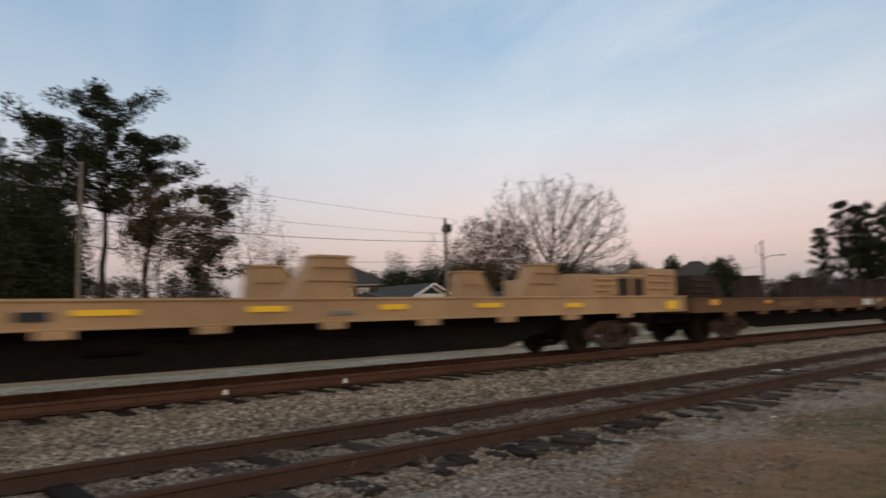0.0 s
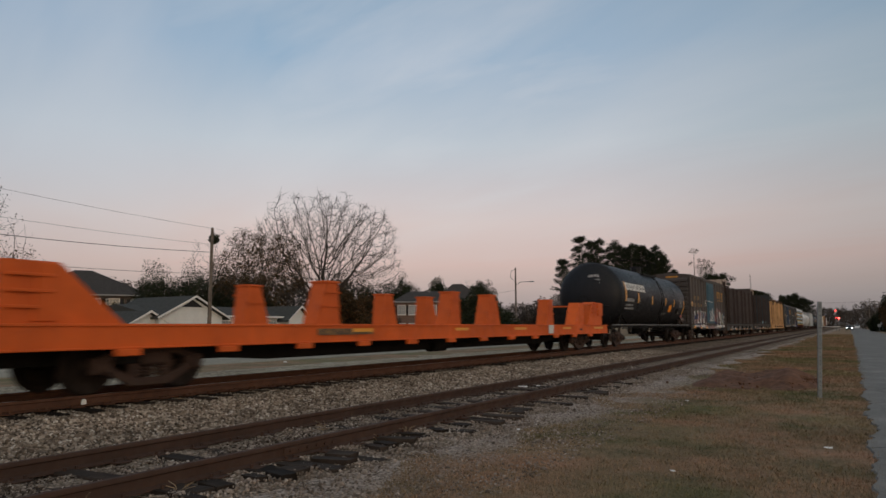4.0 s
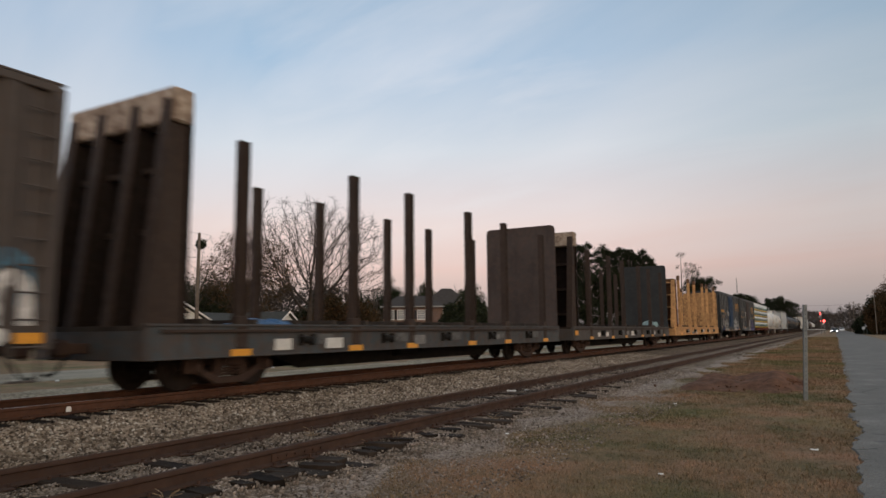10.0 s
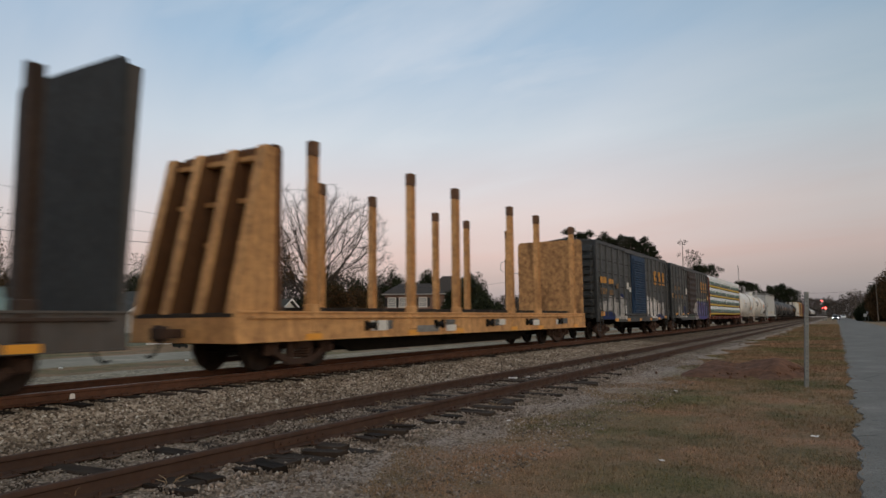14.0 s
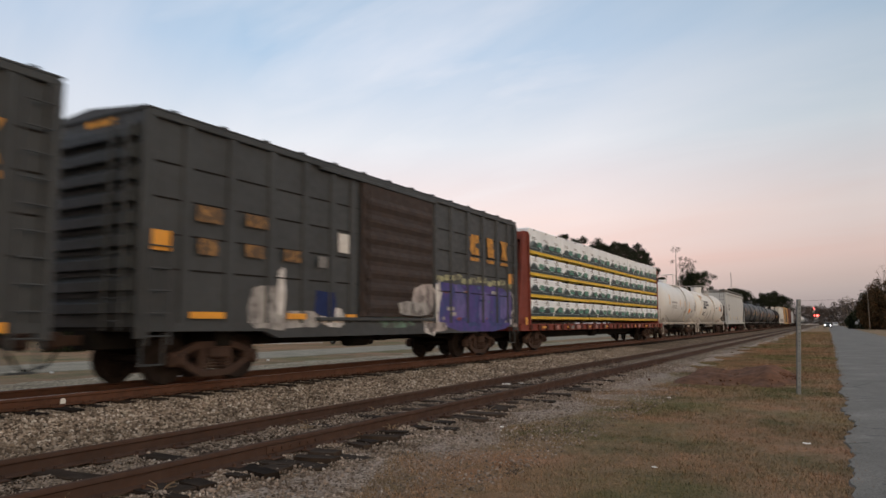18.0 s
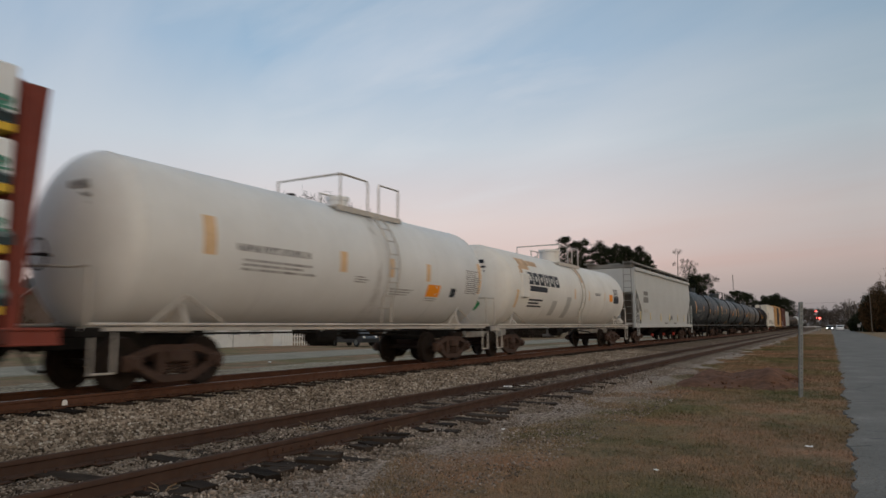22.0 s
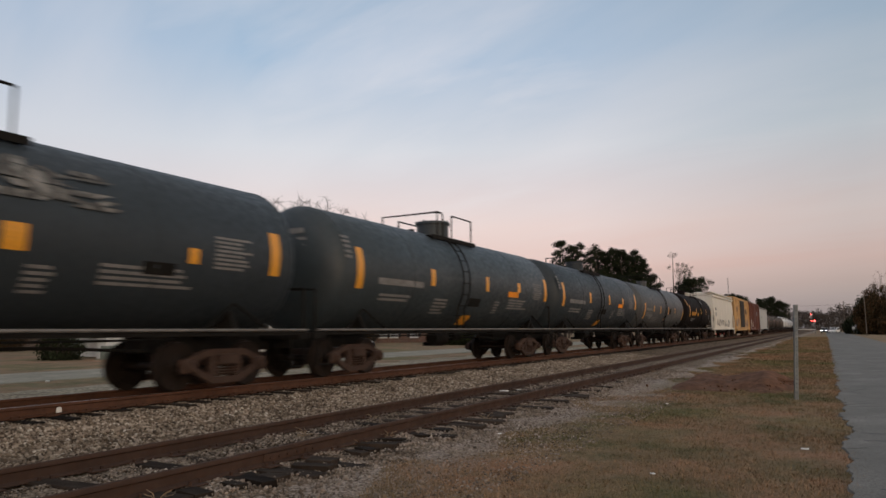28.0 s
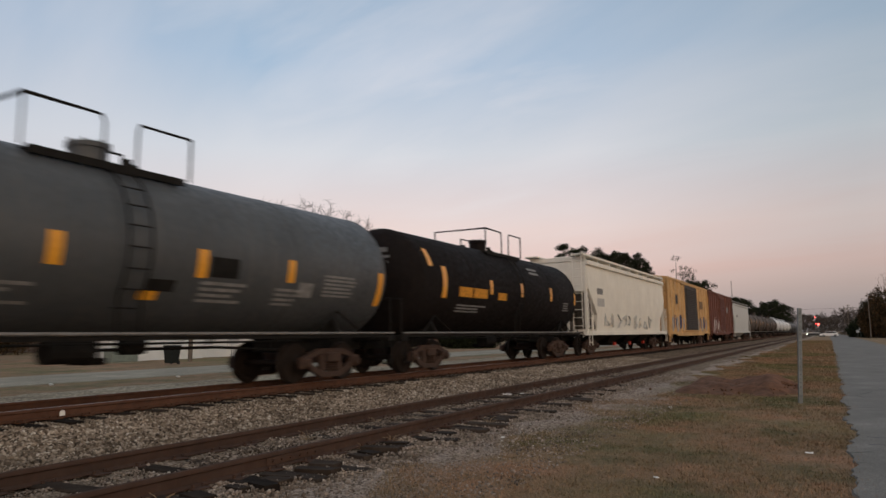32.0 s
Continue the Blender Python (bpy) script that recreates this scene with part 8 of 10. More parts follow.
def window(house, x, z, w, h, y, shutters=False):
    """On the front wall, which faces -y of the house."""
    win = part("window", Mesh().box(x - w / 2 - 0.08, x + w / 2 + 0.08, y - 0.06, y, z - h / 2 - 0.08, z - h / 2).box(x - w / 2 - 0.08, x + w / 2 + 0.08, y - 0.06, y, z + h / 2, z + h / 2 + 0.08)
               .box(x - w / 2 - 0.08, x - w / 2, y - 0.06, y, z - h / 2, z + h / 2).box(x + w / 2, x + w / 2 + 0.08, y - 0.06, y, z - h / 2, z + h / 2), M_TRIM, house, "white-framed window")
    part("pane", Mesh().box(x - w / 2, x + w / 2, y - 0.02, y - 0.005, z - h / 2, z + h / 2), M_PANE, win)
    part("glazing_bar", Mesh().box(x - w / 2, x + w / 2, y - 0.045, y - 0.02, z - 0.025, z + 0.025), M_TRIM, win)
    for k in range(1, 4):
        part("glazing_bar", Mesh().box(x - w / 2 + k * w / 4 - 0.015, x - w / 2 + k * w / 4 + 0.015, y - 0.04, y - 0.02, z - h / 2, z + h / 2), M_TRIM, win)
    for k in (-1, 1):
        part("glazing_bar", Mesh().box(x - w / 2, x + w / 2, y - 0.04, y - 0.02, z + k * h / 4 - 0.012, z + k * h / 4 + 0.012), M_TRIM, win)
    part("sill", Mesh().box(x - w / 2 - 0.12, x + w / 2 + 0.12, y - 0.12, y, z - h / 2 - 0.14, z - h / 2 - 0.08), M_TRIM, win)
    if shutters:
        for s in (-1, 1):
            part("shutter", Mesh().box(*sorted((x + s * (w / 2 + 0.1), x + s * (w / 2 + 0.5))), y - 0.05, y, z - h / 2, z + h / 2), M_SHUTTER, win)


def house(x, y, turn, w, d, eave, ridge, wall, roof_mat, label, hip=0.0, name="house"):
    """Front towards -y of its own space; x along the front. hip: run of the sloped roof ends, 0 for gables at the ends."""
    h = thing(name, x, y, 0, label, "house", turn=turn)
    part("wall", Mesh().box(-w / 2, w / 2, 0, d, -0.1, eave), wall, h)
    o = 0.45
    m = Mesh()
    v = [(-w / 2 - o, -o, eave), (w / 2 + o, -o, eave), (w / 2 + o, d + o, eave), (-w / 2 - o, d + o, eave), (-w / 2 - o + hip, d / 2, ridge), (w / 2 + o - hip, d / 2, ridge)]
    v += [(a, b, c - 0.16) for a, b, c in v[:4]]
    m.add(v, [(0, 1, 5, 4), (2, 3, 4, 5), (1, 2, 5), (3, 0, 4), (0, 6, 7, 1), (1, 7, 8, 2), (2, 8, 9, 3), (3, 9, 6, 0), (6, 9, 8, 7)])
    part("roof", m, roof_mat, h)
    part("fascia", Mesh().box(-w / 2 - o - 0.02, w / 2 + o + 0.02, -o - 0.05, -o, eave - 0.13, eave + 0.01), M_TRIM if wall == M_SIDING else M_DULLTRIM, h)
    if not hip:
        for s in (-1, 1):
            xs = sorted((s * (w / 2), s * (w / 2 - 0.15)))
            part("gable", Mesh().prism([(0, eave - 0.02), (d, eave - 0.02), (d / 2, ridge - 0.12)], "x", *xs), wall, h)
    return h


def front_gable(h, x, w, eave, apex, out, wall, roof_mat, back):
    """A gable that faces the street, its roof running back into the main one."""
    m = Mesh().prism([(x - w / 2, -0.1), (x + w / 2, -0.1), (x + w / 2, eave), (x, apex - 0.12), (x - w / 2, eave)], "y", -out, 0.1)
    part("gable_wall", m, wall, h)
    o = 0.4
    k = (apex - eave) / (w / 2)
    for s in (-1, 1):
        m = Mesh()
        v = [(x, -out - o, apex), (x + s * (w / 2 + o), -out - o, eave - k * o), (x + s * (w / 2 + o), back, eave - k * o), (x, back, apex)]
        v += [(a, b, c - 0.14) for a, b, c in v]
        m.add(v, [(0, 1, 2, 3), (7, 6, 5, 4), (0, 4, 5, 1), (1, 5, 6, 2), (2, 6, 7, 3), (3, 7, 4, 0)])
        part("gable_roof", m, roof_mat, h)
        m = Mesh()
        v = [(x, -out - o - 0.03, apex + 0.02), (x + s * (w / 2 + o), -out - o - 0.03, eave - k * o + 0.02), (x + s * (w / 2 + o), -out - o - 0.03, eave - k * o - 0.11), (x, -out - o - 0.03, apex - 0.13)]
        v += [(a, b + 0.05, c) for a, b, c in v]
        m.add(v, [(0, 1, 2, 3), (7, 6, 5, 4), (0, 4, 5, 1), (1, 5, 6, 2), (2, 6, 7, 3), (3, 7, 4, 0)])
        part("barge_board", m, M_TRIM if wall == M_SIDING else M_DULLTRIM, h)


def build_houses():
    # low white house along the street: its front faces the tracks (+x), so it is turned by 90 degrees
    h = house(-41.2, 38.0, 90, 15.4, 7.0, 2.45, 3.25, M_SIDING, M_SHINGLE2, "low white clapboard house with a blue-grey shingle roof", 0.0)
    front_gable(h, -5.3, 5.4, 2.45, 3.8, 1.2, M_SIDING, M_SHINGLE2, 5.0)
    front_gable(h, -8.6, 2.6, 2.0, 2.7, 0.8, M_SIDING, M_SHINGLE2, 4.0)
    part("gable_vent", Mesh().prism([(-6.2, 3.0), (-4.4, 3.0), (-5.3, 3.5)], "y", -1.23, -1.19), M_SHUTTER, h)
    front_gable(h, 5.8, 2.3, 2.45, 3.35, 1.0, M_SIDING, M_SHINGLE2, 3.6)
    for x in (-1.2, 1.4, 3.6):
        window(h, x, 1.5, 1.1, 1.1, 0.0)
    for k in range(11):
        part("clapboard", Mesh().box(-7.7, 7.7, -0.018, 0.0, 0.15 + k * 0.2, 0.165 + k * 0.2), M_TRIM, h)
    # brick house behind it, two storeys with a hipped roof
    h = house(-76.3, 47.2, 62, 13.4, 11, 5.5, 8.7, M_BRICK, M_SHINGLE, "two-storey brown brick house with a dark hipped roof", 6.2)
    for x in (0.9, 2.9, 5.6):
        window(h, x, 4.3, 1.35, 1.4, 0.0, True)
        window(h, x, 1.5, 1.5, 1.6, 0.0, True)
    front_gable(h, -2.6, 3.2, 5.4, 6.8, 0.7, M_BRICK, M_SHINGLE, 3.6)
    b = part("porch_lamp", Mesh().lathe([(0, -0.16), (0.13, -0.08), (0.15, 0.02), (0.08, 0.14), (0, 0.16)], 10, 2.6, axis="z"), M_PORCH, h, "lit porch lamp")
    b.location = (3.9, -0.35, 0.1)
    part("porch_lamp_bracket", Mesh().box(3.86, 3.94, -0.35, 0.0, 2.86, 2.92), M_SHUTTER, h)
    # two more beyond the bare tree
    h = house(-53.0, 84.2, 32, 8.6, 8, 5.2, 6.9, M_BRICK2, M_SHINGLE, "brick house with white-framed windows behind trees", 2.5)
    for x in (-3.3, -1.7, 1.2):
        window(h, x, 4.0, 1.05, 1.25, 0.0, True)
        window(h, x, 1.4, 1.05, 1.25, 0.0, True)
    b = part("porch_lamp", Mesh().lathe([(0, -0.16), (0.13, -0.08), (0.15, 0.02), (0.08, 0.14), (0, 0.16)], 10, 2.9, axis="z"), M_PORCH, h, "lit porch lamp")
    b.location = (-0.2, -0.3, 0.0)
    h = house(-49.6, 88.4, 32, 7.4, 7.5, 5.2, 8.1, M_BRICK2, M_SHINGLE, "brick house with a hipped roof half hidden by evergreens", 3.4)
    front_gable(h, 2.0, 2.8, 5.1, 6.5, 0.7, M_BRICK2, M_SHINGLE, 3.4)
    window(h, -1.2, 4.1, 1.05, 1.25, 0.0, True)


def wire(name, a, b, sag, r, label):
    a, b = Vector(a), Vector(b)
    pts = []
    for i in range(15):
        t = i / 14
        p = a.lerp(b, t)
        p.z -= sag * 4 * t * (1 - t)
        pts.append(tuple(p))
    return tagged(new(name, Mesh().path(pts, r, 4).data(name, MAT_WIRE)), label, "wire", "overhead wires")


def pole(x, y, h, label, arm=0.0, r=0.14, lean=0.0):
    p = thing("utility_pole", x, y, 0, label, "utility pole", "utility poles")
    if lean:
        p.matrix_basis = pose(x, y, 0, 0, lean, 0)
    part("shaft", Mesh().tube((0, 0, -0.2), (0, 0, h), r, r * 0.65, n=10), MAT_WOODPOLE, p)
    if arm:
        part("crossarm", Mesh().box(-arm, arm, -0.06, 0.06, h - 0.45, h - 0.32, 0.01), MAT_WOODPOLE, p)
        for k in (-0.9, -0.4, 0.4, 0.9):
            part("insulator", Mesh().lathe([(0.0, 0.16), (0.05, 0.14), (0.06, 0.05), (0.03, 0.0)], 8, h - 0.32, axis="z").data("insulator", M_TRIM), M_TRIM, p).location = (k * arm, 0, 0)
    return p


def build_street():
    p = pole(-35.3, 30.2, 8.0, "brown timber utility pole at the far kerb")
    pole(-35.4, 7.6, 9.1, "pale timber utility pole by the pines")
    p = pole(-35.3, 77.3, 8.8, "timber street pole with a lamp arm")
    part("lamp_arm", Mesh().path([(0, 0, 6.6), (0.6, 0.2, 7.0), (1.7, 0.6, 7.05)], 0.035).box(1.6, 2.2, 0.5, 0.75, 6.98, 7.1, 0.03), MAT_GALV, p)
    part("guy_brace", Mesh().path([(0, 0, 8.6), (-0.6, 0, 8.4), (-0.7, 0, 7.6), (0, 0, 7.0)], 0.03), MAT_GALV, p)
    for z1, z2, r, s in ((7.95, 9.0, 0.009, 0.2), (6.9, 7.35, 0.009, 0.2), (6.4, 6.4, 0.020, 0.3), (5.0, 5.1, 0.015, 0.3)):
        wire("overhead_wire", (-35.3, 30.2, z1), (-35.4, 7.6, z2), s, r, "thin black overhead wire along the street")
        wire("overhead_wire", (-35.4, 7.6, z2), (-35.4, -25, z2), s, r, "thin black overhead wire along the street")
    wire("overhead_wire", (-35.3, 30.2, 6.2), (-35.3, 77.3, 6.0), 1.5, 0.014, "sagging black overhead wire along the street")
    # wheeled bin, utility cabinet, dark parked car, picket fence
    b = thing("wheeled_bin", -32.7, 26.7, 0, "dark green wheeled rubbish bin on the grass", "bin", turn=15)
    v = [(-0.25, -0.3, 0.08), (0.25, -0.3, 0.08), (0.25, 0.25, 0.08), (-0.25, 0.25, 0.08), (-0.32, -0.36, 1.0), (0.32, -0.36, 1.0), (0.32, 0.36, 1.0), (-0.32, 0.36, 1.0)]
    part("tub", Mesh().add(v, [(0, 1, 5, 4), (1, 2, 6, 5), (2, 3, 7, 6), (3, 0, 4, 7), (0, 3, 2, 1), (4, 5, 6, 7)]), M_BIN, b)
    part("lid", Mesh().box(-0.35, 0.35, -0.40, 0.40, 1.0, 1.08, 0.03), M_BIN, b)
    for s in (-1, 1):
        part("wheel", Mesh().tube((s * 0.2, 0.28, 0.1), (s * 0.27, 0.28, 0.1), 0.1, n=12), MAT_WIRE, b)
    c = thing("utility_cabinet", -38.2, 27.4, 0, "grey-green metal utility cabinet on a slab", "cabinet", turn=90)
    part("case", Mesh().box(-0.9, 0.9, -0.4, 0.4, 0.06, 0.85, 0.03), M_CABINET, c)
    part("slab", Mesh().box(-1.1, 1.1, -0.6, 0.6, -0.05, 0.06), MAT_ROAD2, c)
    f = thing("picket_fence", -37.6, 43.5, 0, "white picket fence beside the white house", "fence", turn=80)
    for k in range(18):
        part("picket", Mesh().prism([(-2.2 + k * 0.25 - 0.045, 0.05), (-2.2 + k * 0.25 + 0.045, 0.05), (-2.2 + k * 0.25 + 0.045, 0.95), (-2.2 + k * 0.25, 1.05), (-2.2 + k * 0.25 - 0.045, 0.95)], "y", -0.01, 0.01), M_TRIM, f)
    for zz in (0.3, 0.75):
        part("rail", Mesh().box(-2.3, 2.2, 0.01, 0.05, zz, zz + 0.08), M_TRIM, f)
    parked = car_thing("parked_car", "dark parked hatchback on the far verge", M_CARDARK)
    parked.matrix_basis = pose(-33.4, 44.5, 0.02, 0, 0, 78)
    s = thing("small_sign", -35.9, 34.2, 0, "small white roadside sign on a thin stake", "sign")
    part("stake", Mesh().box(-0.015, 0.015, -0.015, 0.015, 0, 1.0), MAT_GALV, s)
    part("board", Mesh().box(-0.02, 0.0, -0.2, 0.2, 0.65, 1.0), M_TRIM, s)
    for x, y in ((-21.4, 17.8), (-20.9, 22.0), (-21.8, 13.2)):
        o = new("litter", Mesh().box(-0.07, 0.07, -0.05, 0.05, 0.0, 0.05, 0.02).data("litter", MAT_WHITE))
        o.location = (x, y, 0.03)
        tagged(o, "small white scrap on the far verge", "litter", "litter scraps")


M_BIN = plain("dark_bin_plastic", (0.018, 0.022, 0.020), 0.5, 0.2)
M_CABINET = plain("cabinet_grey_green", (0.20, 0.23, 0.20), 0.6, 0.15)
M_CARDARK = plain("dark_car_paint", (0.03, 0.034, 0.04), 0.3, 0.1)
M_CARWHITE = plain("white_car_paint", (0.75, 0.75, 0.75), 0.3, 0.03)
M_GLASS = plain("car_glass", (0.02, 0.022, 0.025), 0.08, 0.1)


def car_thing(name, label, mat, lights=False):
    """A hatchback, front towards -y, standing on z = 0."""
    c = thing(name, 0, 0, 0, label, "car")
    side = [(-2.1, 0.32), (-2.15, 0.62), (-1.95, 0.80), (-1.1, 0.95), (-0.45, 1.40), (0.9, 1.48), (1.75, 1.22), (2.05, 0.95), (2.1, 0.45), (2.0, 0.30)]
    part("body", Mesh().prism(side, "x", -0.86, 0.86), mat, c)
    glass = [(-1.0, 0.97), (-0.45, 1.36), (0.85, 1.42), (1.55, 1.2), (1.6, 1.0)]
    for s in (-1, 1):
        part("side_window", Mesh().prism(glass, "x", *sorted((s * 0.862, s * 0.868))), M_GLASS, c)
    v = [(-0.75, -1.10, 0.985), (0.75, -1.10, 0.985), (0.68, -0.52, 1.385), (-0.68, -0.52, 1.385)]
    part("windscreen", Mesh().add(v, [(0, 1, 2, 3)]), M_GLASS, c)
    for x in (-0.86, 0.72):
        for y in (-1.35, 1.35):
            w = part("wheel", Mesh().lathe([(0.0, x), (0.2, x), (0.32, x + 0.02), (0.32, x + 0.14), (0.0, x + 0.14)], 18, 0.32, axis="x"), MAT_WIRE, c)
            w.location = (0, y, 0)
            part("rim", Mesh().lathe([(0, x - 0.006 if x < 0 else x + 0.146), (0.2, x - 0.006 if x < 0 else x + 0.146), (0.2, x + 0.07)], 14, 0.32, axis="x"), MAT_GALV, w)
    for x in (-0.62, 0.62):
        part("headlamp", Mesh().lathe([(0.0, -2.105), (0.09, -2.10), (0.11, -2.08), (0.11, -2.0)], 12, 0.70).data("headlamp", M_HEAD if lights else M_TRIM), None, c, "lit headlamp" if lights else "").location = (x, 0, 0)
        part("tail_lamp", Mesh().box(x - 0.12, x + 0.12, 2.02, 2.07, 0.82, 0.95), MAT_RED, c)
    return c


def build_far_end():
    """Level crossing, signals, poles and trees at the far end of the road."""
    for x, y, lamps, label in ((-3.0, 205, (5.2, 3.4), "tall crossing signal mast with lit red lamps"), (-2.26, 203, (3.33,), "short crossing signal with a bright red lamp")):
        s = thing("crossing_signal", x, y, 0, label, "signal", "crossing signals")
        part("mast", Mesh().tube((0, 0, 0), (0, 0, max(lamps) + 0.4), 0.07, n=8), MAT_GALV, s)
        for k, zz in enumerate(lamps):
            r = 0.22 if len(lamps) == 1 else (0.13 if k == 0 else 0.10)
            h = part("lamp_hood", Mesh().tube((0, -0.12, zz), (0, 0.02, zz), r + 0.14, n=16), MAT_WIRE, s)
            part("lamp", Mesh().lathe([(0, -0.17), (r * 0.8, -0.15), (r, -0.125)], 14, zz), M_REDLAMP, h, "lit red lamp")
        part("crossbuck", Mesh().prism([(-0.5, max(lamps) - 0.9), (-0.4, max(lamps) - 1.0), (0.5, max(lamps) - 0.1), (0.4, max(lamps))], "y", -0.1, -0.08), M_TRIM, s)
        if len(lamps) == 1:
            part("gate_arm", Mesh().box(-4.2, 0.2, -0.05, 0.05, 1.05, 1.2), M_TRIM, s)
    for x, y, h, arm in ((5.1, 300, 11.0, 0.0), (6.7, 346, 11.6, 1.1), (7.5, 330, 12.4, 0.8), (7.4, 260, 9.4, 1.2), (6.4, 290, 9.0, 0.9)):
        pole(x, y, h, "distant timber utility pole beside the road", arm, 0.17, 2.0 if y == 300 else 0.0)
    wire("overhead_wire", (7.4, 260, 9.1), (6.7, 346, 11.2), 0.8, 0.03, "distant overhead wire along the road")
    wire("overhead_wire", (-33, 270, 10.6), (7.4, 260, 9.2), 0.8, 0.03, "distant overhead wire across the tracks")
    p = pole(6.85, 152, 7.3, "slender grey lamp post at the roadside", 0.0, 0.09)
    part("lamp_arm", Mesh().path([(0, 0, 7.2), (-0.3, 0, 7.5), (-0.8, 0, 7.55)], 0.04).box(-1.2, -0.75, -0.12, 0.12, 7.48, 7.6, 0.03), MAT_GALV, p)
    for x, y, z0 in ((5.4, 172, 1.1), (6.0, 173, 1.65)):
        s = thing("road_sign", x, y, 0, "small white road sign on a post", "sign", "road signs")
        part("post", Mesh().tube((0, 0, 0), (0, 0, z0 + 0.8), 0.04, n=6), MAT_GALV, s)
        part("board", Mesh().box(-0.28, 0.28, -0.03, 0.0, z0, z0 + 0.6, 0.02), M_TRIM, s)
    m = thing("radio_mast", -33.2, 298, 0, "thin distant lattice radio mast", "mast")
    lat = Mesh()
    for k in range(3):
        t = k * 2.094
        lat.tube((0.5 * math.cos(t), 0.5 * math.sin(t), 0), (0.12 * math.cos(t), 0.12 * math.sin(t), 22), 0.06, n=5)
    for j in range(16):
        r = 0.5 - 0.38 * j / 16
        lat.path([(r * math.cos(k * 2.094), r * math.sin(k * 2.094), j * 1.37) for k in (0, 1, 2, 0)], 0.03, 4)
    part("lattice", lat, MAT_GALV, m)
    shed = house(21, 232, 0, 14, 8, 3.2, 5.0, M_BRICK, M_SHINGLE, "dark low building beyond the roadside trees", 2.0, "roadside_building")


# ---------------------------------------------------------------- trees
def limb(V, F, p0, p1, r0, r1, n):
    k = len(V)
    d = p1 - p0
    d = d / (np.linalg.norm(d) + 1e-9)
    a = np.cross(d, (0.31, 0.52, 0.79))
    a = a / (np.linalg.norm(a) + 1e-9)
    b = np.cross(d, a)
    for p, r in ((p0, r0), (p1, r1)):
        for i in range(n):
            t = 2 * math.pi * i / n
            V.append(p + a * (r * math.cos(t)) + b * (r * math.sin(t)))
    for i in range(n):
        F.append((k + i, k + (i + 1) % n, k + (i + 1) % n + n, k + i + n))


def tubes(P0, P1, R0, R1, n):
    """Many tapered n-sided limbs at once; returns vertices and quads."""
    d = P1 - P0
    d = d / (np.linalg.norm(d, axis=1)[:, None] + 1e-9)
    a = np.cross(d, np.array([0.31, 0.52, 0.79]))
    a = a / (np.linalg.norm(a, axis=1)[:, None] + 1e-9)
    b = np.cross(d, a)
    t = 2 * math.pi * np.arange(n) / n
    ring = a[:, None] * np.cos(t)[None, :, None] + b[:, None] * np.sin(t)[None, :, None]
    v = np.concatenate([P0[:, None] + ring * R0[:, None, None], P1[:, None] + ring * R1[:, None, None]], 1).reshape(-1, 3)
    k = np.arange(n)
    q = np.stack([k, (k + 1) % n, (k + 1) % n + n, k + n], -1)
    return v, (q[None] + (np.arange(len(P0)) * 2 * n)[:, None, None]).reshape(-1, 4)


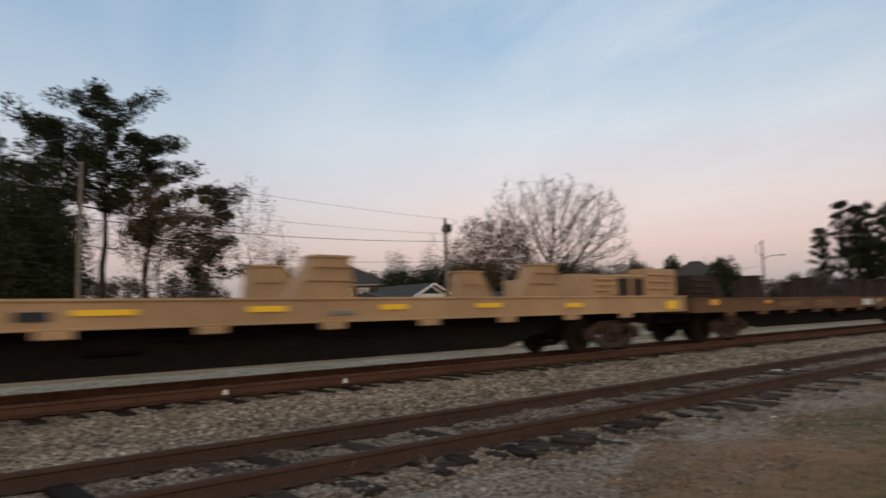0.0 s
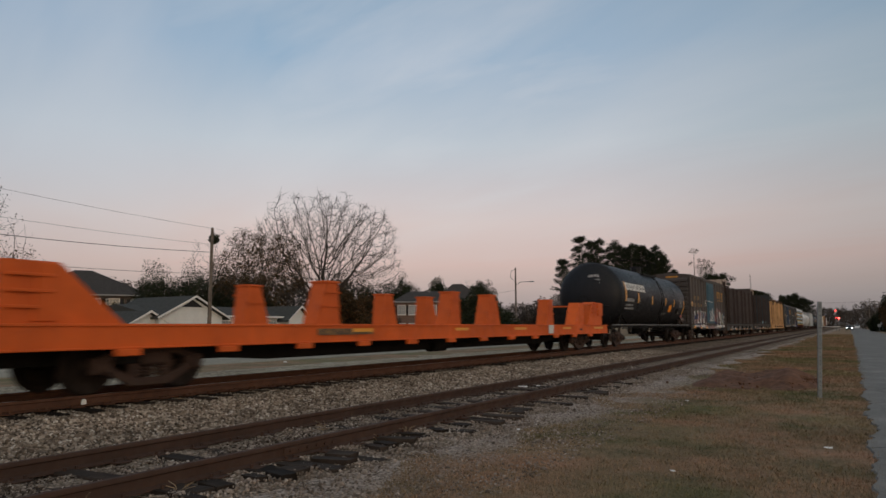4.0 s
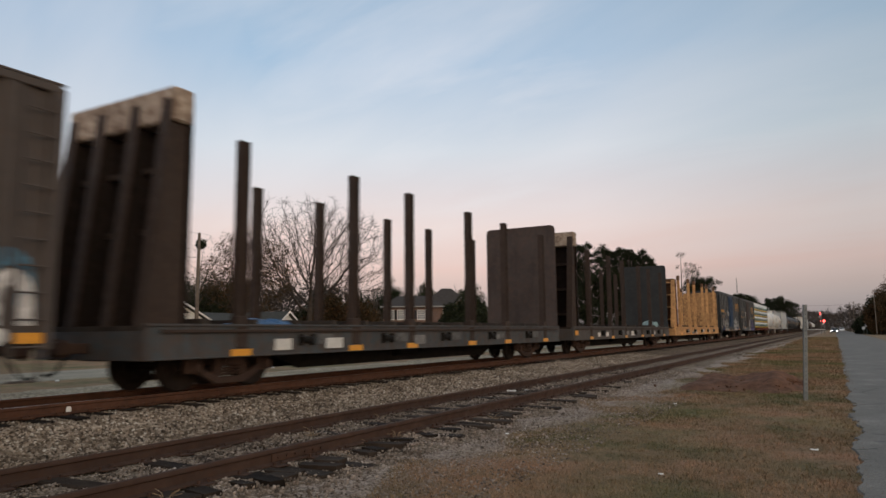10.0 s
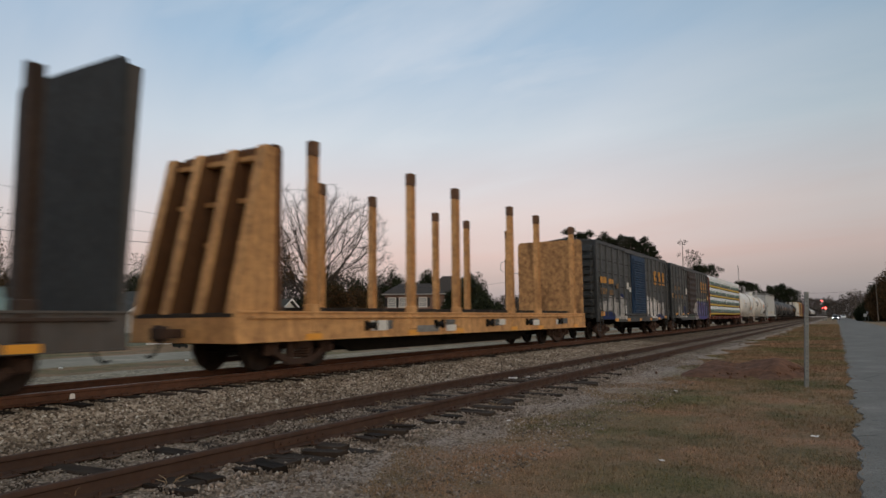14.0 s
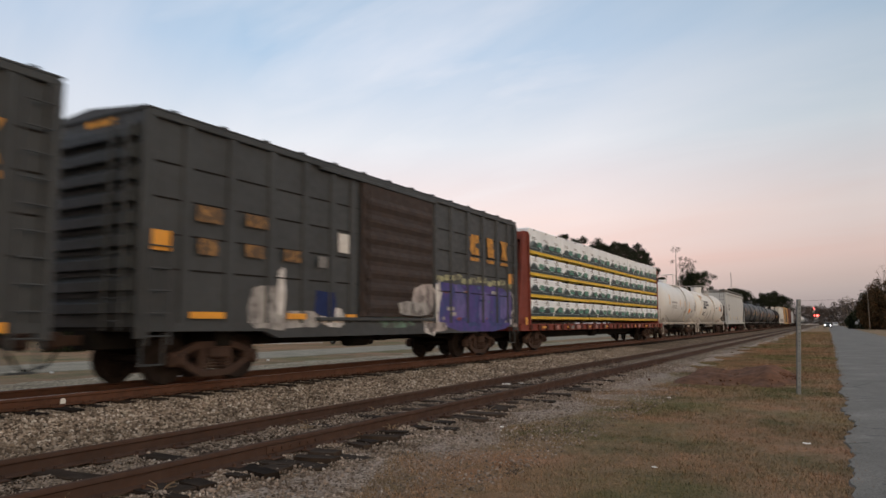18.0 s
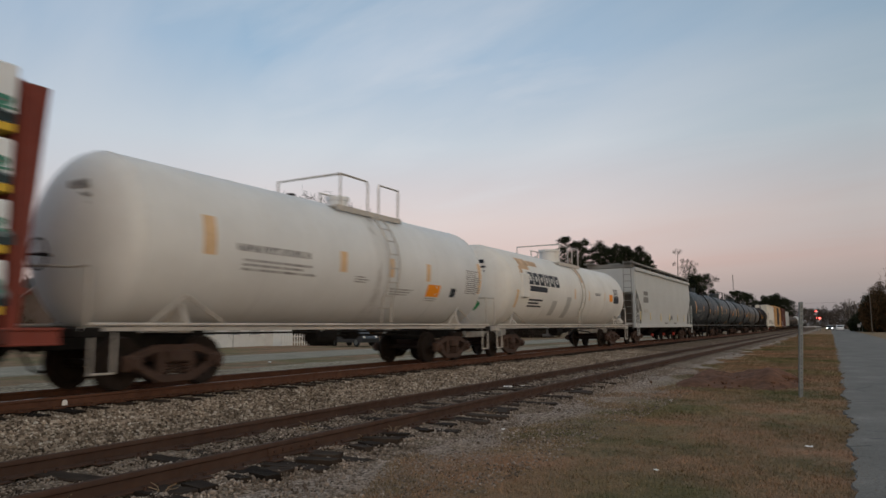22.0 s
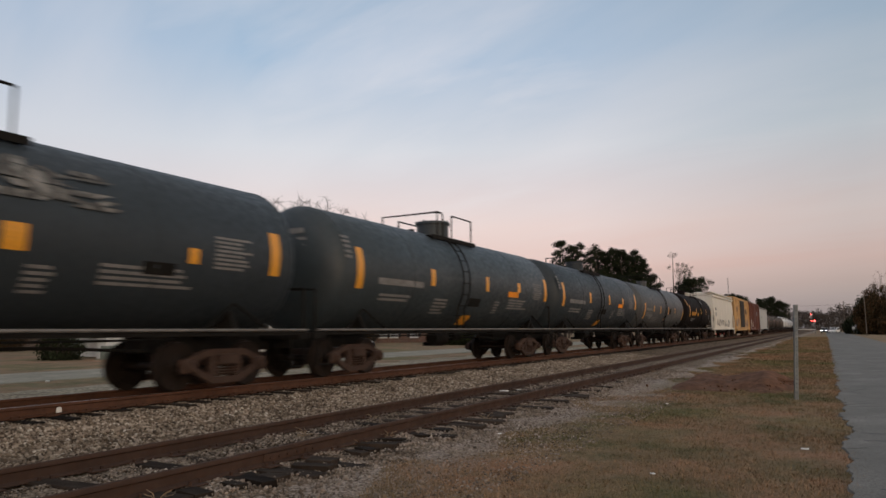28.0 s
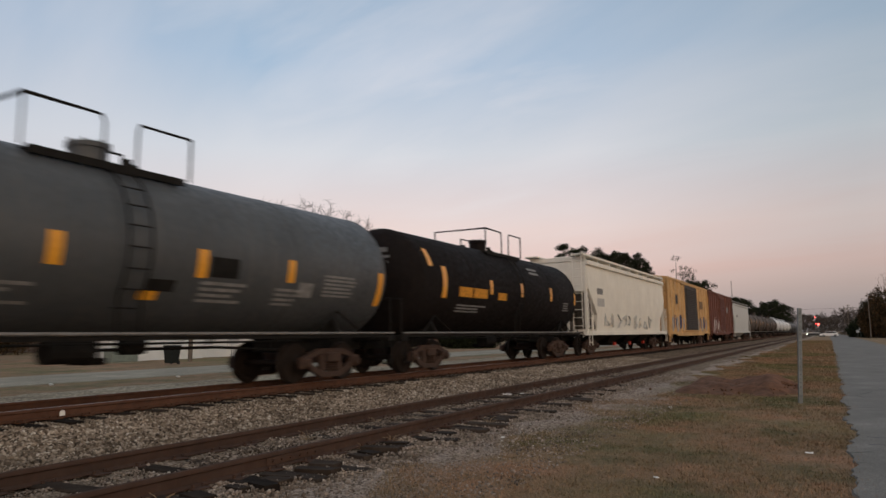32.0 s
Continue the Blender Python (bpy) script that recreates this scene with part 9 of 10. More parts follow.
def colonised(g, height, width, fork, count, step=0.40, tip=0.011, low=0.6, twigs=2, shift=(0.0, 0.0), fill=2.4, kill=2.0):
    """A tree grown by space colonisation: limbs reach for points strewn through the crown. Returns vertices, quads and twig ends."""
    zl = fork * low
    rad = np.array([width / 2, width / 2, (height - zl) / 2])
    mid = np.array([shift[0], shift[1], (height + zl) / 2])
    q = g.normal(0, 1, (count, 3))
    q /= np.linalg.norm(q, axis=1)[:, None]
    seed = g.uniform(0, 50)
    reach = np.array([0.88 + 0.30 * noise.noise((a * 1.7 + seed, b * 1.7, c * 1.7)) for a, b, c in q])
    A = mid + q * (reach * g.random(count) ** (1 / fill))[:, None] * rad
    A = A[A[:, 2] > zl + 0.3]
    P, parent = [np.zeros(3)], [-1]
    for i in range(int(fork / step)):
        P.append(P[-1] + np.array([g.normal(0, 0.03), g.normal(0, 0.03), step]))
        parent.append(i)
    P, kids = np.array(P), np.zeros(200000, int)
    m = len(A)
    D, near, alive = np.full(m, 1e9), np.zeros(m, int), np.ones(m, bool)

    def meet(first):
        d = np.linalg.norm(A[:, None] - P[None, first:], axis=2)
        k = d.argmin(1)
        best = d[np.arange(m), k]
        closer = best < D
        D[closer], near[closer] = best[closer], k[closer] + first

    meet(0)
    for _ in range(140):
        on = alive & (kids[near] < 3)
        if not on.any():
            break
        ids, inv = np.unique(near[on], return_inverse=True)
        v = A[on] - P[near[on]]
        pull = np.zeros((len(ids), 3))
        np.add.at(pull, inv.ravel(), v / np.linalg.norm(v, axis=1)[:, None])
        pull += g.normal(0, 0.11, pull.shape) * np.linalg.norm(pull, axis=1)[:, None]
        pull[:, 2] += 0.04
        new_p = P[ids] + pull / (np.linalg.norm(pull, axis=1)[:, None] + 1e-9) * step
        kids[ids] += 1
        first = len(P)
        P = np.vstack([P, new_p])
        parent += list(ids)
        meet(first)
        alive &= D > kill * step
    n = len(P)
    parent = np.array(parent)
    acc = np.zeros(n)
    for i in range(n - 1, 0, -1):
        if acc[i] == 0:
            acc[i] = tip ** 2.2
        acc[parent[i]] += acc[i]
    r = acc ** (1 / 2.2)
    ends = np.array([i for i in range(1, n) if kids[i] == 0])
    V, F, k = [], [], 0
    run = np.arange(1, n)
    thin = r[run] < tip * 2.6
    for ids, sides in ((run[~thin], 6), (run[thin], 3)):
        v, f = tubes(P[parent[ids]], P[ids], np.minimum(r[parent[ids]], r[ids] * 1.45), r[ids], sides)
        V.append(v)
        F.append(f + k)
        k += len(v)
    tips = [P[ends]]
    fine = run[r[run] < tip * 3.2]
    for _ in range(twigs):
        d = (P[fine] - P[parent[fine]]) / step + g.normal(0, 0.75, (len(fine), 3)) + np.array([0, 0, 0.2])
        d /= np.linalg.norm(d, axis=1)[:, None]
        e = P[fine] + d * g.uniform(0.3, 0.95, (len(fine), 1))
        v, f = tubes(P[fine], e, np.full(len(fine), tip * 0.75), np.full(len(fine), tip * 0.45), 3)
        V.append(v)
        F.append(f + k)
        k += len(v)
        tips.append(e)
    return np.vstack(V), np.vstack(F), np.vstack(tips)


def leaves(g, centres, per, radius, size, flat=1.0):
    """Small leaf faces strewn round the centres."""
    n = len(centres) * per
    q = g.normal(0, 1, (n, 3))
    q *= (1.7 * g.random(n) ** 0.45 / np.linalg.norm(q, axis=1))[:, None]
    c = np.repeat(centres, per, axis=0) + q * np.repeat(np.broadcast_to(radius, len(centres)), per)[:, None] * np.array([1, 1, flat])
    a = g.normal(0, 1, (n, 3))
    a /= np.linalg.norm(a, axis=1)[:, None]
    b = np.cross(a, g.normal(0, 1, (n, 3)))
    b /= np.linalg.norm(b, axis=1)[:, None]
    s = size * g.uniform(0.6, 1.4, (n, 1))
    v = np.stack([c + a * s, c + b * s * 0.55, c - a * s, c - b * s * 0.55], 1).reshape(-1, 3)
    return v, np.arange(n * 4).reshape(-1, 4)


def tree(name, x, y, turn, V, F, bark, label, leaf=None, leaf_mat=None, width=None, category="tree"):
    t = thing(name, x, y, -0.05, label, category, turn=turn)
    if width:
        k = width / max(np.ptp(np.percentile(V[:, 0], (1.5, 98.5))), np.ptp(np.percentile(V[:, 1], (1.5, 98.5))))
        V = V * np.array([k, k, 1])
        if leaf is not None:
            leaf = (leaf[0] * np.array([k, k, 1]), leaf[1])
    part("trunk", raw_mesh("trunk", V, F, bark), None, t)
    if leaf is not None:
        part("crown", raw_mesh("crown", leaf[0], leaf[1], leaf_mat), None, t)
    return t


def pine(x, y, h, w, seed, label, crown=0.45, dense=1.0, name="pine_tree", puff=0.6):
    """A bare straight trunk; upswept limbs in the upper part, each ending in a few rounded needle clumps with gaps between."""
    g = np.random.default_rng(seed)
    V, F, cen, size = [], [], [], []
    lean = g.normal(0, 0.02, 2)
    N = 10
    pts = [np.array([lean[0] * h * i / N + 0.1 * g.normal(), lean[1] * h * i / N + 0.1 * g.normal(), h * 0.96 * i / N]) for i in range(N + 1)]
    for i in range(N):
        limb(V, F, pts[i], pts[i + 1], 0.016 * h * (1 - i / N * 0.85), 0.016 * h * (1 - (i + 1) / N * 0.85), 8)
    nl = int(23 * dense)
    for k in range(nl):
        u = 1 - crown + crown * (k + g.random()) / nl * 0.98
        base = np.array([np.interp(u * N, range(N + 1), [q[0] for q in pts]), np.interp(u * N, range(N + 1), [q[1] for q in pts]), u * h * 0.96])
        rad = w / 2 * math.sqrt(max(0.06, 1 - ((u - (1 - crown * 0.55)) / (crown * 0.70)) ** 2)) * g.uniform(0.5, 1.0)
        t = k * 2.4 + g.uniform(-0.5, 0.5)
        d = np.array([math.cos(t), math.sin(t), g.uniform(0.10, 0.55)])
        mid = base + d * rad * 0.5 + np.array([0, 0, -0.10 * rad])
        tip = base + d * rad
        limb(V, F, base, mid, 0.006 * h * (1.25 - u), 0.004 * h * (1.2 - u) + 0.01, 5)
        limb(V, F, mid, tip, 0.004 * h * (1.2 - u) + 0.01, 0.015, 4)
        for s, f in ((1.0, 1.0), (0.85, 0.9), (0.66, 0.9), (0.42, 0.75)):
            cen.append(base + d * rad * s + g.normal(0, 0.055 * w, 3) * np.array([1, 1, 0.45]) + np.array([0, 0, 0.25]))
            size.append(f * g.uniform(0.6, 1.15))
    for _ in range(3):
        cen.append(pts[-1] + g.normal(0, 0.05 * w, 3) * np.array([1, 1, 0.4]))
        size.append(g.uniform(0.7, 1.0))
    lf = leaves(g, np.array(cen), 120, (0.058 * w + 0.16) * np.array(size), 0.011 * w + 0.040, puff + 0.15)
    return tree(name, x, y, g.uniform(0, 360), np.array(V), np.array(F), MAT_BARK, label, lf, MAT_PINE)


def shrub_mass(name, x, y, w, d, h, seed, mat, label, n=90, category="shrub", per=56, size=0.085):
    """A rounded uneven mass of leaves on many thin stems."""
    g = np.random.default_rng(seed)
    V, F, cen = [], [], []
    for k in range(n):
        t, q = g.uniform(0, 2 * math.pi), math.sqrt(g.random())
        px, py = math.cos(t) * q * w / 2, math.sin(t) * q * d / 2
        top = h * (1 - 0.55 * q ** 2.2) * g.uniform(0.55, 1.05)
        for s in np.linspace(0.25, 1.0, max(2, int(h / 1.1))):
            cen.append((px * (0.75 + 0.35 * s), py * (0.75 + 0.35 * s), top * s))
        if k < 40:
            limb(V, F, np.array([px * 0.4, py * 0.4, -0.1]), np.array([px, py, top * 0.9]), 0.02 * h / 2 + 0.02, 0.015, 5)
    lf = leaves(g, np.array(cen), per, 0.050 * (w + h) / 2 + 0.1, size)
    return tree(name, x, y, 0, np.array(V), np.array(F), MAT_BARK, label, lf, mat, category=category)


def build_trees():
    g = np.random.default_rng(21)
    # the large bare tree, and the half-bare ones round it
    V, F, T = colonised(g, 16.5, 20.8, 4.3, 4200, 0.36, 0.0165, 0.85, 2, fill=2.6)
    few = T[(T[:, 2] < 7.5) & (T[:, 0] > 1.5)][:130]
    tree("bare_tree", -48.7, 56.6, 40, V, F, MAT_PALEBARK, "large bare deciduous tree with a wide fan of twigs", leaves(g, few, 8, 0.35, 0.07), MAT_LEAF)
    V, F, T = colonised(g, 11.6, 10.4, 2.2, 1200, 0.36, 0.012, 1.0, 2)
    keep = T[g.permutation(len(T))[:int(len(T) * 0.8)]]
    tree("oak_tree", -48.6, 47.6, 10, V, F, MAT_BARK, "half-bare oak with clinging russet leaves", leaves(g, keep, 11, 0.28, 0.075), MAT_LEAF)
    V, F, T = colonised(g, 11.3, 6.4, 4.2, 330, 0.40, 0.013, 1.0, 1)
    t = tree("nest_tree", -51.4, 44.2, 0, V, F, MAT_BARK, "thin bare tree with a dark clump in its top")
    # a dark nest in the tree's top, built from strewn leaves
    lf = leaves(g, np.array([[0.0, 0, 10.0]]), 320, 0.30, 0.12)
    part("leaf_clump", raw_mesh("leaf_clump", lf[0], lf[1], MAT_EVERGREEN), None, t, "dark round nest of leaves")
    # left end: tall pine, dense evergreen, thinly leaved trees
    pine(-59.8, 14.6, 20.3, 8.6, 31, "tall pine with a ragged dark crown", 0.5, 1.3)
    pine(-55.5, 21.5, 12.5, 7.0, 36, "thin ragged pine among bare trees", 0.7, 0.7)
    pine(-57.0, 9.5, 16.5, 9.0, 35, "broad dark pine beside the street", 0.8, 1.4)
    pine(-57.5, 17.2, 16.5, 7.0, 32, "pine with a ragged crown behind a pole", 0.55, 1.1)
    shrub_mass("evergreen_tree", -49.0, 6.2, 8.5, 8.0, 13.0, 33, MAT_EVERGREEN, "dense dark evergreen tree", 120, "tree", 80, 0.11)
    for x, y, h, w, sd, share in ((-55.5, 17.6, 13.6, 7.0, 41, 0.5), (-53.8, 20.4, 12.6, 7.0, 42, 0.45), (-50.4, 22.8, 13.4, 5.0, 43, 0.22), (-58.5, 12.0, 12.5, 6.0, 44, 0.4), (-52.0, 15.6, 12.0, 6.0, 45, 0.5), (-50.0, 19.0, 10.5, 5.0, 46, 0.4), (-48.6, 24.6, 9.6, 4.4, 47, 0.18)):
        gg = np.random.default_rng(sd)
        V, F, T = colonised(gg, h, w, h * 0.34, int(95 * w), 0.40, 0.012, 1.0, 1)
        keep = T[gg.permutation(len(T))[:int(len(T) * min(1.0, share * 1.9))]]
        tree("slender_tree", x, y, sd * 20, V, F, MAT_BARK, "slender tree with thin late-autumn leaves", leaves(gg, keep, 13, 0.34, 0.074), MAT_LEAF if sd != 43 else MAT_EVERGREEN)
    # behind the houses
    for x, y, w, h, sd, mt, lab in ((-68.5, 50.5, 6.0, 9.2, 51, MAT_EVERGREEN, "dark evergreen beside the brick house"), (-64.5, 54.0, 8.0, 9.4, 52, MAT_EVERGREEN, "dark evergreen behind the white house"),
                                    (-60.0, 57.0, 7.0, 8.8, 53, MAT_EVERGREEN, "dark evergreen behind the white house"), (-66.5, 62.0, 8.0, 8.6, 54, MAT_LEAF, "russet tree behind the houses"),
                                    (-82.0, 30.0, 8.0, 8.0, 55, MAT_HAZE, "bare thicket beside the brick house"), (-70.5, 36.0, 7.0, 5.2, 65, MAT_LEAF, "russet shrubs before the brick house"), (-68.0, 44.5, 3.6, 4.6, 66, MAT_EVERGREEN, "dark evergreen shrub before the brick house"), (-80.0, 40.5, 6.0, 9.0, 56, MAT_LEAF, "russet tree behind the brick roof"),
                                    (-52.0, 66.0, 9.0, 6.0, 57, MAT_LEAF, "russet undergrowth below the bare tree"), (-58.0, 72.0, 10.0, 8.0, 58, MAT_EVERGREEN, "dark evergreens behind the bare tree"),
                                    (-67.4, 99.0, 7.6, 10.6, 59, MAT_EVERGREEN, "dark round-topped tree behind the brick house"), (-54.2, 105.0, 6.0, 9.2, 60, MAT_EVERGREEN, "dark round-topped tree beyond the houses"), (-63.4, 105.0, 4.6, 10.2, 67, MAT_EVERGREEN, "small dark tree beyond the houses"), (-58.4, 79.0, 6.6, 6.4, 68, MAT_HAZE, "brown bare thicket beside the brick house"), (-41.2, 78.0, 5.6, 6.3, 69, MAT_EVERGREEN, "dense dark evergreen before the hipped house"),
                                    (-35.8, 70.0, 6.8, 3.7, 61, MAT_EVERGREEN, "broad dark evergreen shrub before the gable"), (-36.0, 90.0, 8.0, 5.6, 62, MAT_HAZE, "bare thicket by the street pole"), ):
            shrub_mass("leafy_tree" if h > 6 else "shrub", x, y, w, w, h, sd, mt, lab, 80, "tree" if h > 6 else "shrub", 56 if y < 60 else 100, 0.085 if y < 60 else 0.12)
    shrub_mass("shrub", -41.2, 25.6, 2.4, 2.2, 2.1, 63, MAT_EVERGREEN, "clipped dark shrub at the white house's corner", 40, "shrub", 60, 0.08)
    V, F, T = colonised(np.random.default_rng(64), 11.0, 5.0, 5.0, 260, 0.42, 0.016, 0.9, 1)
    tree("bare_tree", -60.3, 110.0, 40, V, F, MAT_BARK, "small bare tree beyond the houses")
    # the pine grove and the pines further on
    for k, (x, y, h, w) in enumerate(((-44.1, 128.5, 18.6, 4.9), (-41.6, 129.0, 17.4, 4.5), (-37.8, 129.0, 16.6, 5.0), (-34.9, 128.5, 16.2, 4.3), (-32.8, 129.0, 16.1, 4.5), (-30.5, 128.5, 15.5, 4.5), (-28.8, 129.0, 13.4, 4.3), (-27.4, 129.5, 11.2, 3.9),
                                      (-39.9, 132.0, 16.6, 4.8), (-36.6, 132.5, 16.2, 5.0), (-33.6, 132.0, 15.6, 5.0), (-31.2, 132.5, 14.6, 5.0), (-47.6, 127.5, 14.2, 4.0), (-43.0, 133.0, 14.6, 4.6), (-29.8, 132.5, 12.0, 4.6),
                                      (-42.4, 125.5, 10.0, 7.0), (-38.0, 125.5, 11.0, 7.0), (-33.4, 125.5, 11.0, 7.0), (-29.4, 126.0, 9.6, 6.0))):
        pine(x, y, h * 1.055, w, 70 + k, "tall dark pine in a dense grove", 0.52 if k < 2 else (0.66 if h > 12 else 0.85), 1.35, puff=0.72)
    # a thin bare stem with a tuft on top and an airy crown to one side
    gg = np.random.default_rng(90)
    V, F, T = colonised(gg, 17.6, 4.8, 11.4, 250, 0.42, 0.014, 1.0, 1, shift=(2.0, 0.0))
    V, F = list(V), [tuple(q) for q in F]
    limb(V, F, np.array([0.0, 0.0, 0.0]), np.array([-0.25, 0.0, 11.5]), 0.20, 0.12, 8)
    limb(V, F, np.array([-0.25, 0.0, 11.5]), np.array([-0.1, 0.0, 19.2]), 0.12, 0.05, 6)
    tuft = np.array([(-0.1 + 0.75 * math.cos(q), 0.5 * math.sin(q), 19.1 + 0.25 * math.cos(3 * q)) for q in (0.2, 1.5, 2.9, 4.1, 5.4)] + [(-1.1, 0.0, 16.2), (-0.8, 0.2, 16.4)])
    keep = np.concatenate([T[gg.permutation(len(T))[:int(len(T) * 0.55)]], tuft])
    tree("slender_tree", -30.4, 167.5, 0, np.array(V), np.array(F), MAT_BARK, "tall slender tree with a thin airy crown", leaves(gg, keep, 34, 0.34, 0.10), MAT_EVERGREEN)
    for k, (x, y, h, w) in enumerate(((-25.8, 168, 13.4, 7.5), (-28.5, 171, 12.5, 6.5), (-27.3, 258, 13.2, 8.0), (-24.6, 259, 12.4, 7.0), (-22.6, 318, 13.4, 9.0), (-19.0, 320, 14.0, 9.0), (-15.8, 320, 12.2, 8.0), (-25.0, 322, 11.6, 8.0))):
        pine(x, y, h, w, 100 + k, "distant dark pine beside the tracks", 0.6, 1.35, puff=0.72)
    # right of the road
    for k, (x, y, w, h) in enumerate(((10.4, 172, 8.0, 10.2), (16.0, 170, 9.0, 10.5), (9.0, 182, 6.0, 8.6), (22, 168, 10, 11))):
        shrub_mass("roadside_tree", x, y, w, w, h, 110 + k, MAT_EVERGREEN if k != 0 else MAT_LEAF, "dense dark tree at the roadside", 90, "tree", 70, 0.16)
    shrub_mass("roadside_shrub", 6.3, 190, 4.6, 4.0, 4.1, 119, MAT_EVERGREEN, "round dark shrub beside the distant road", 60, "shrub", 60, 0.14)
    V, F, T = colonised(np.random.default_rng(120), 15.0, 4.5, 7.0, 240, 0.5, 0.02, 1.0, 1)
    tree("slender_tree", 11.0, 174, 30, V, F, MAT_BARK, "tall thinly leaved tree at the roadside")
    # far woods as one mass each side
    for name, spots, sd in (("far_woods", [(-260 + 13 * i + g.normal(0, 4), 200 + 6.2 * i + g.normal(0, 12), 7 + 3 * g.random()) for i in range(19)] + [(-150 + 7 * i, 130 + 6 * i + g.normal(0, 8), 6.0 + 2.5 * g.random()) for i in range(16)] +
                             [(-30 + 3 * i, 420 + 5 * i, 8 + 3 * g.random()) for i in range(12)] + [(-130 + 5 * i, 20 + 5 * i + g.normal(0, 6), 7 + 2 * g.random()) for i in range(14)], 130),
                            ("far_roadside_woods", [(8 + 3.5 * i + g.normal(0, 1), 300 + 14 * (i % 5) + g.normal(0, 9), 8 + 3 * g.random()) for i in range(22)] + [(14 + 4 * i, 230 + 3 * i, 8 + 3 * g.random()) for i in range(12)] +
                             [(-14 + 3.0 * i, 560 + 9 * (i % 3), 9 + 4 * g.random()) for i in range(18)], 131)):
        gg = np.random.default_rng(sd)
        cen = []
        for x, y, h in spots:
            for _ in range(70):
                u = gg.random()
                cen.append((x + gg.normal(0, 3.2), y + gg.normal(0, 3.2), h * (1 - u ** 1.6)))
        lf = leaves(gg, np.array(cen), 40, 0.6, 0.2)
        tagged(new(name, raw_mesh(name, lf[0], lf[1], MAT_HAZE)), "grey-brown band of distant winter woods", "woods", kind="stuff")


build_houses()
build_street()
build_far_end()
build_trees()


# ---------------------------------------------------------------- loose stones, grass, weeds
ICO = None


def ico():
    bm = bmesh.new()
    bmesh.ops.create_icosphere(bm, subdivisions=1, radius=1.0)
    v = np.array([q.co[:] for q in bm.verts])
    f = np.array([[w.index for w in q.verts] for q in bm.faces])
    bm.free()
    return v, f


def strew(name, xs, ys, zs, sizes, mat, label, g, category="gravel"):
    v0, f0 = ico()
    n = len(xs)
    k = len(v0)
    sc = sizes[:, None, None] * g.uniform(0.6, 1.25, (n, 1, 3))
    a = g.uniform(0, 2 * math.pi, n)
    v = v0[None] * (1 + g.normal(0, 0.13, (n, k, 1)))
    v = v * sc
    c, s = np.cos(a)[:, None], np.sin(a)[:, None]
    tilt = g.normal(0, 0.5, n)[:, None]
    y2, z2 = v[..., 1] * np.cos(tilt) - v[..., 2] * np.sin(tilt), v[..., 1] * np.sin(tilt) + v[..., 2] * np.cos(tilt)
    x3, y3 = v[..., 0] * c - y2 * s, v[..., 0] * s + y2 * c
    out = np.stack([x3 + xs[:, None], y3 + ys[:, None], z2 + zs[:, None]], -1).reshape(-1, 3)
    f = (f0[None] + (np.arange(n) * k)[:, None, None]).reshape(-1, 3)
    return tagged(new(name, raw_mesh(name, out, f, mat)), label, category, kind="stuff")


def bank(x):
    """Height of the ballast bank."""
    return np.interp(x, [-15.6, -14.9, -13.4, -11.4, -10.2, -9.7, -8.9, -8.2, -7.3, -5, -3.2], [0.0, 0.05, 0.205, 0.215, 0.205, 0.19, 0.12, 0.06, 0.02, 0.012, 0.0])


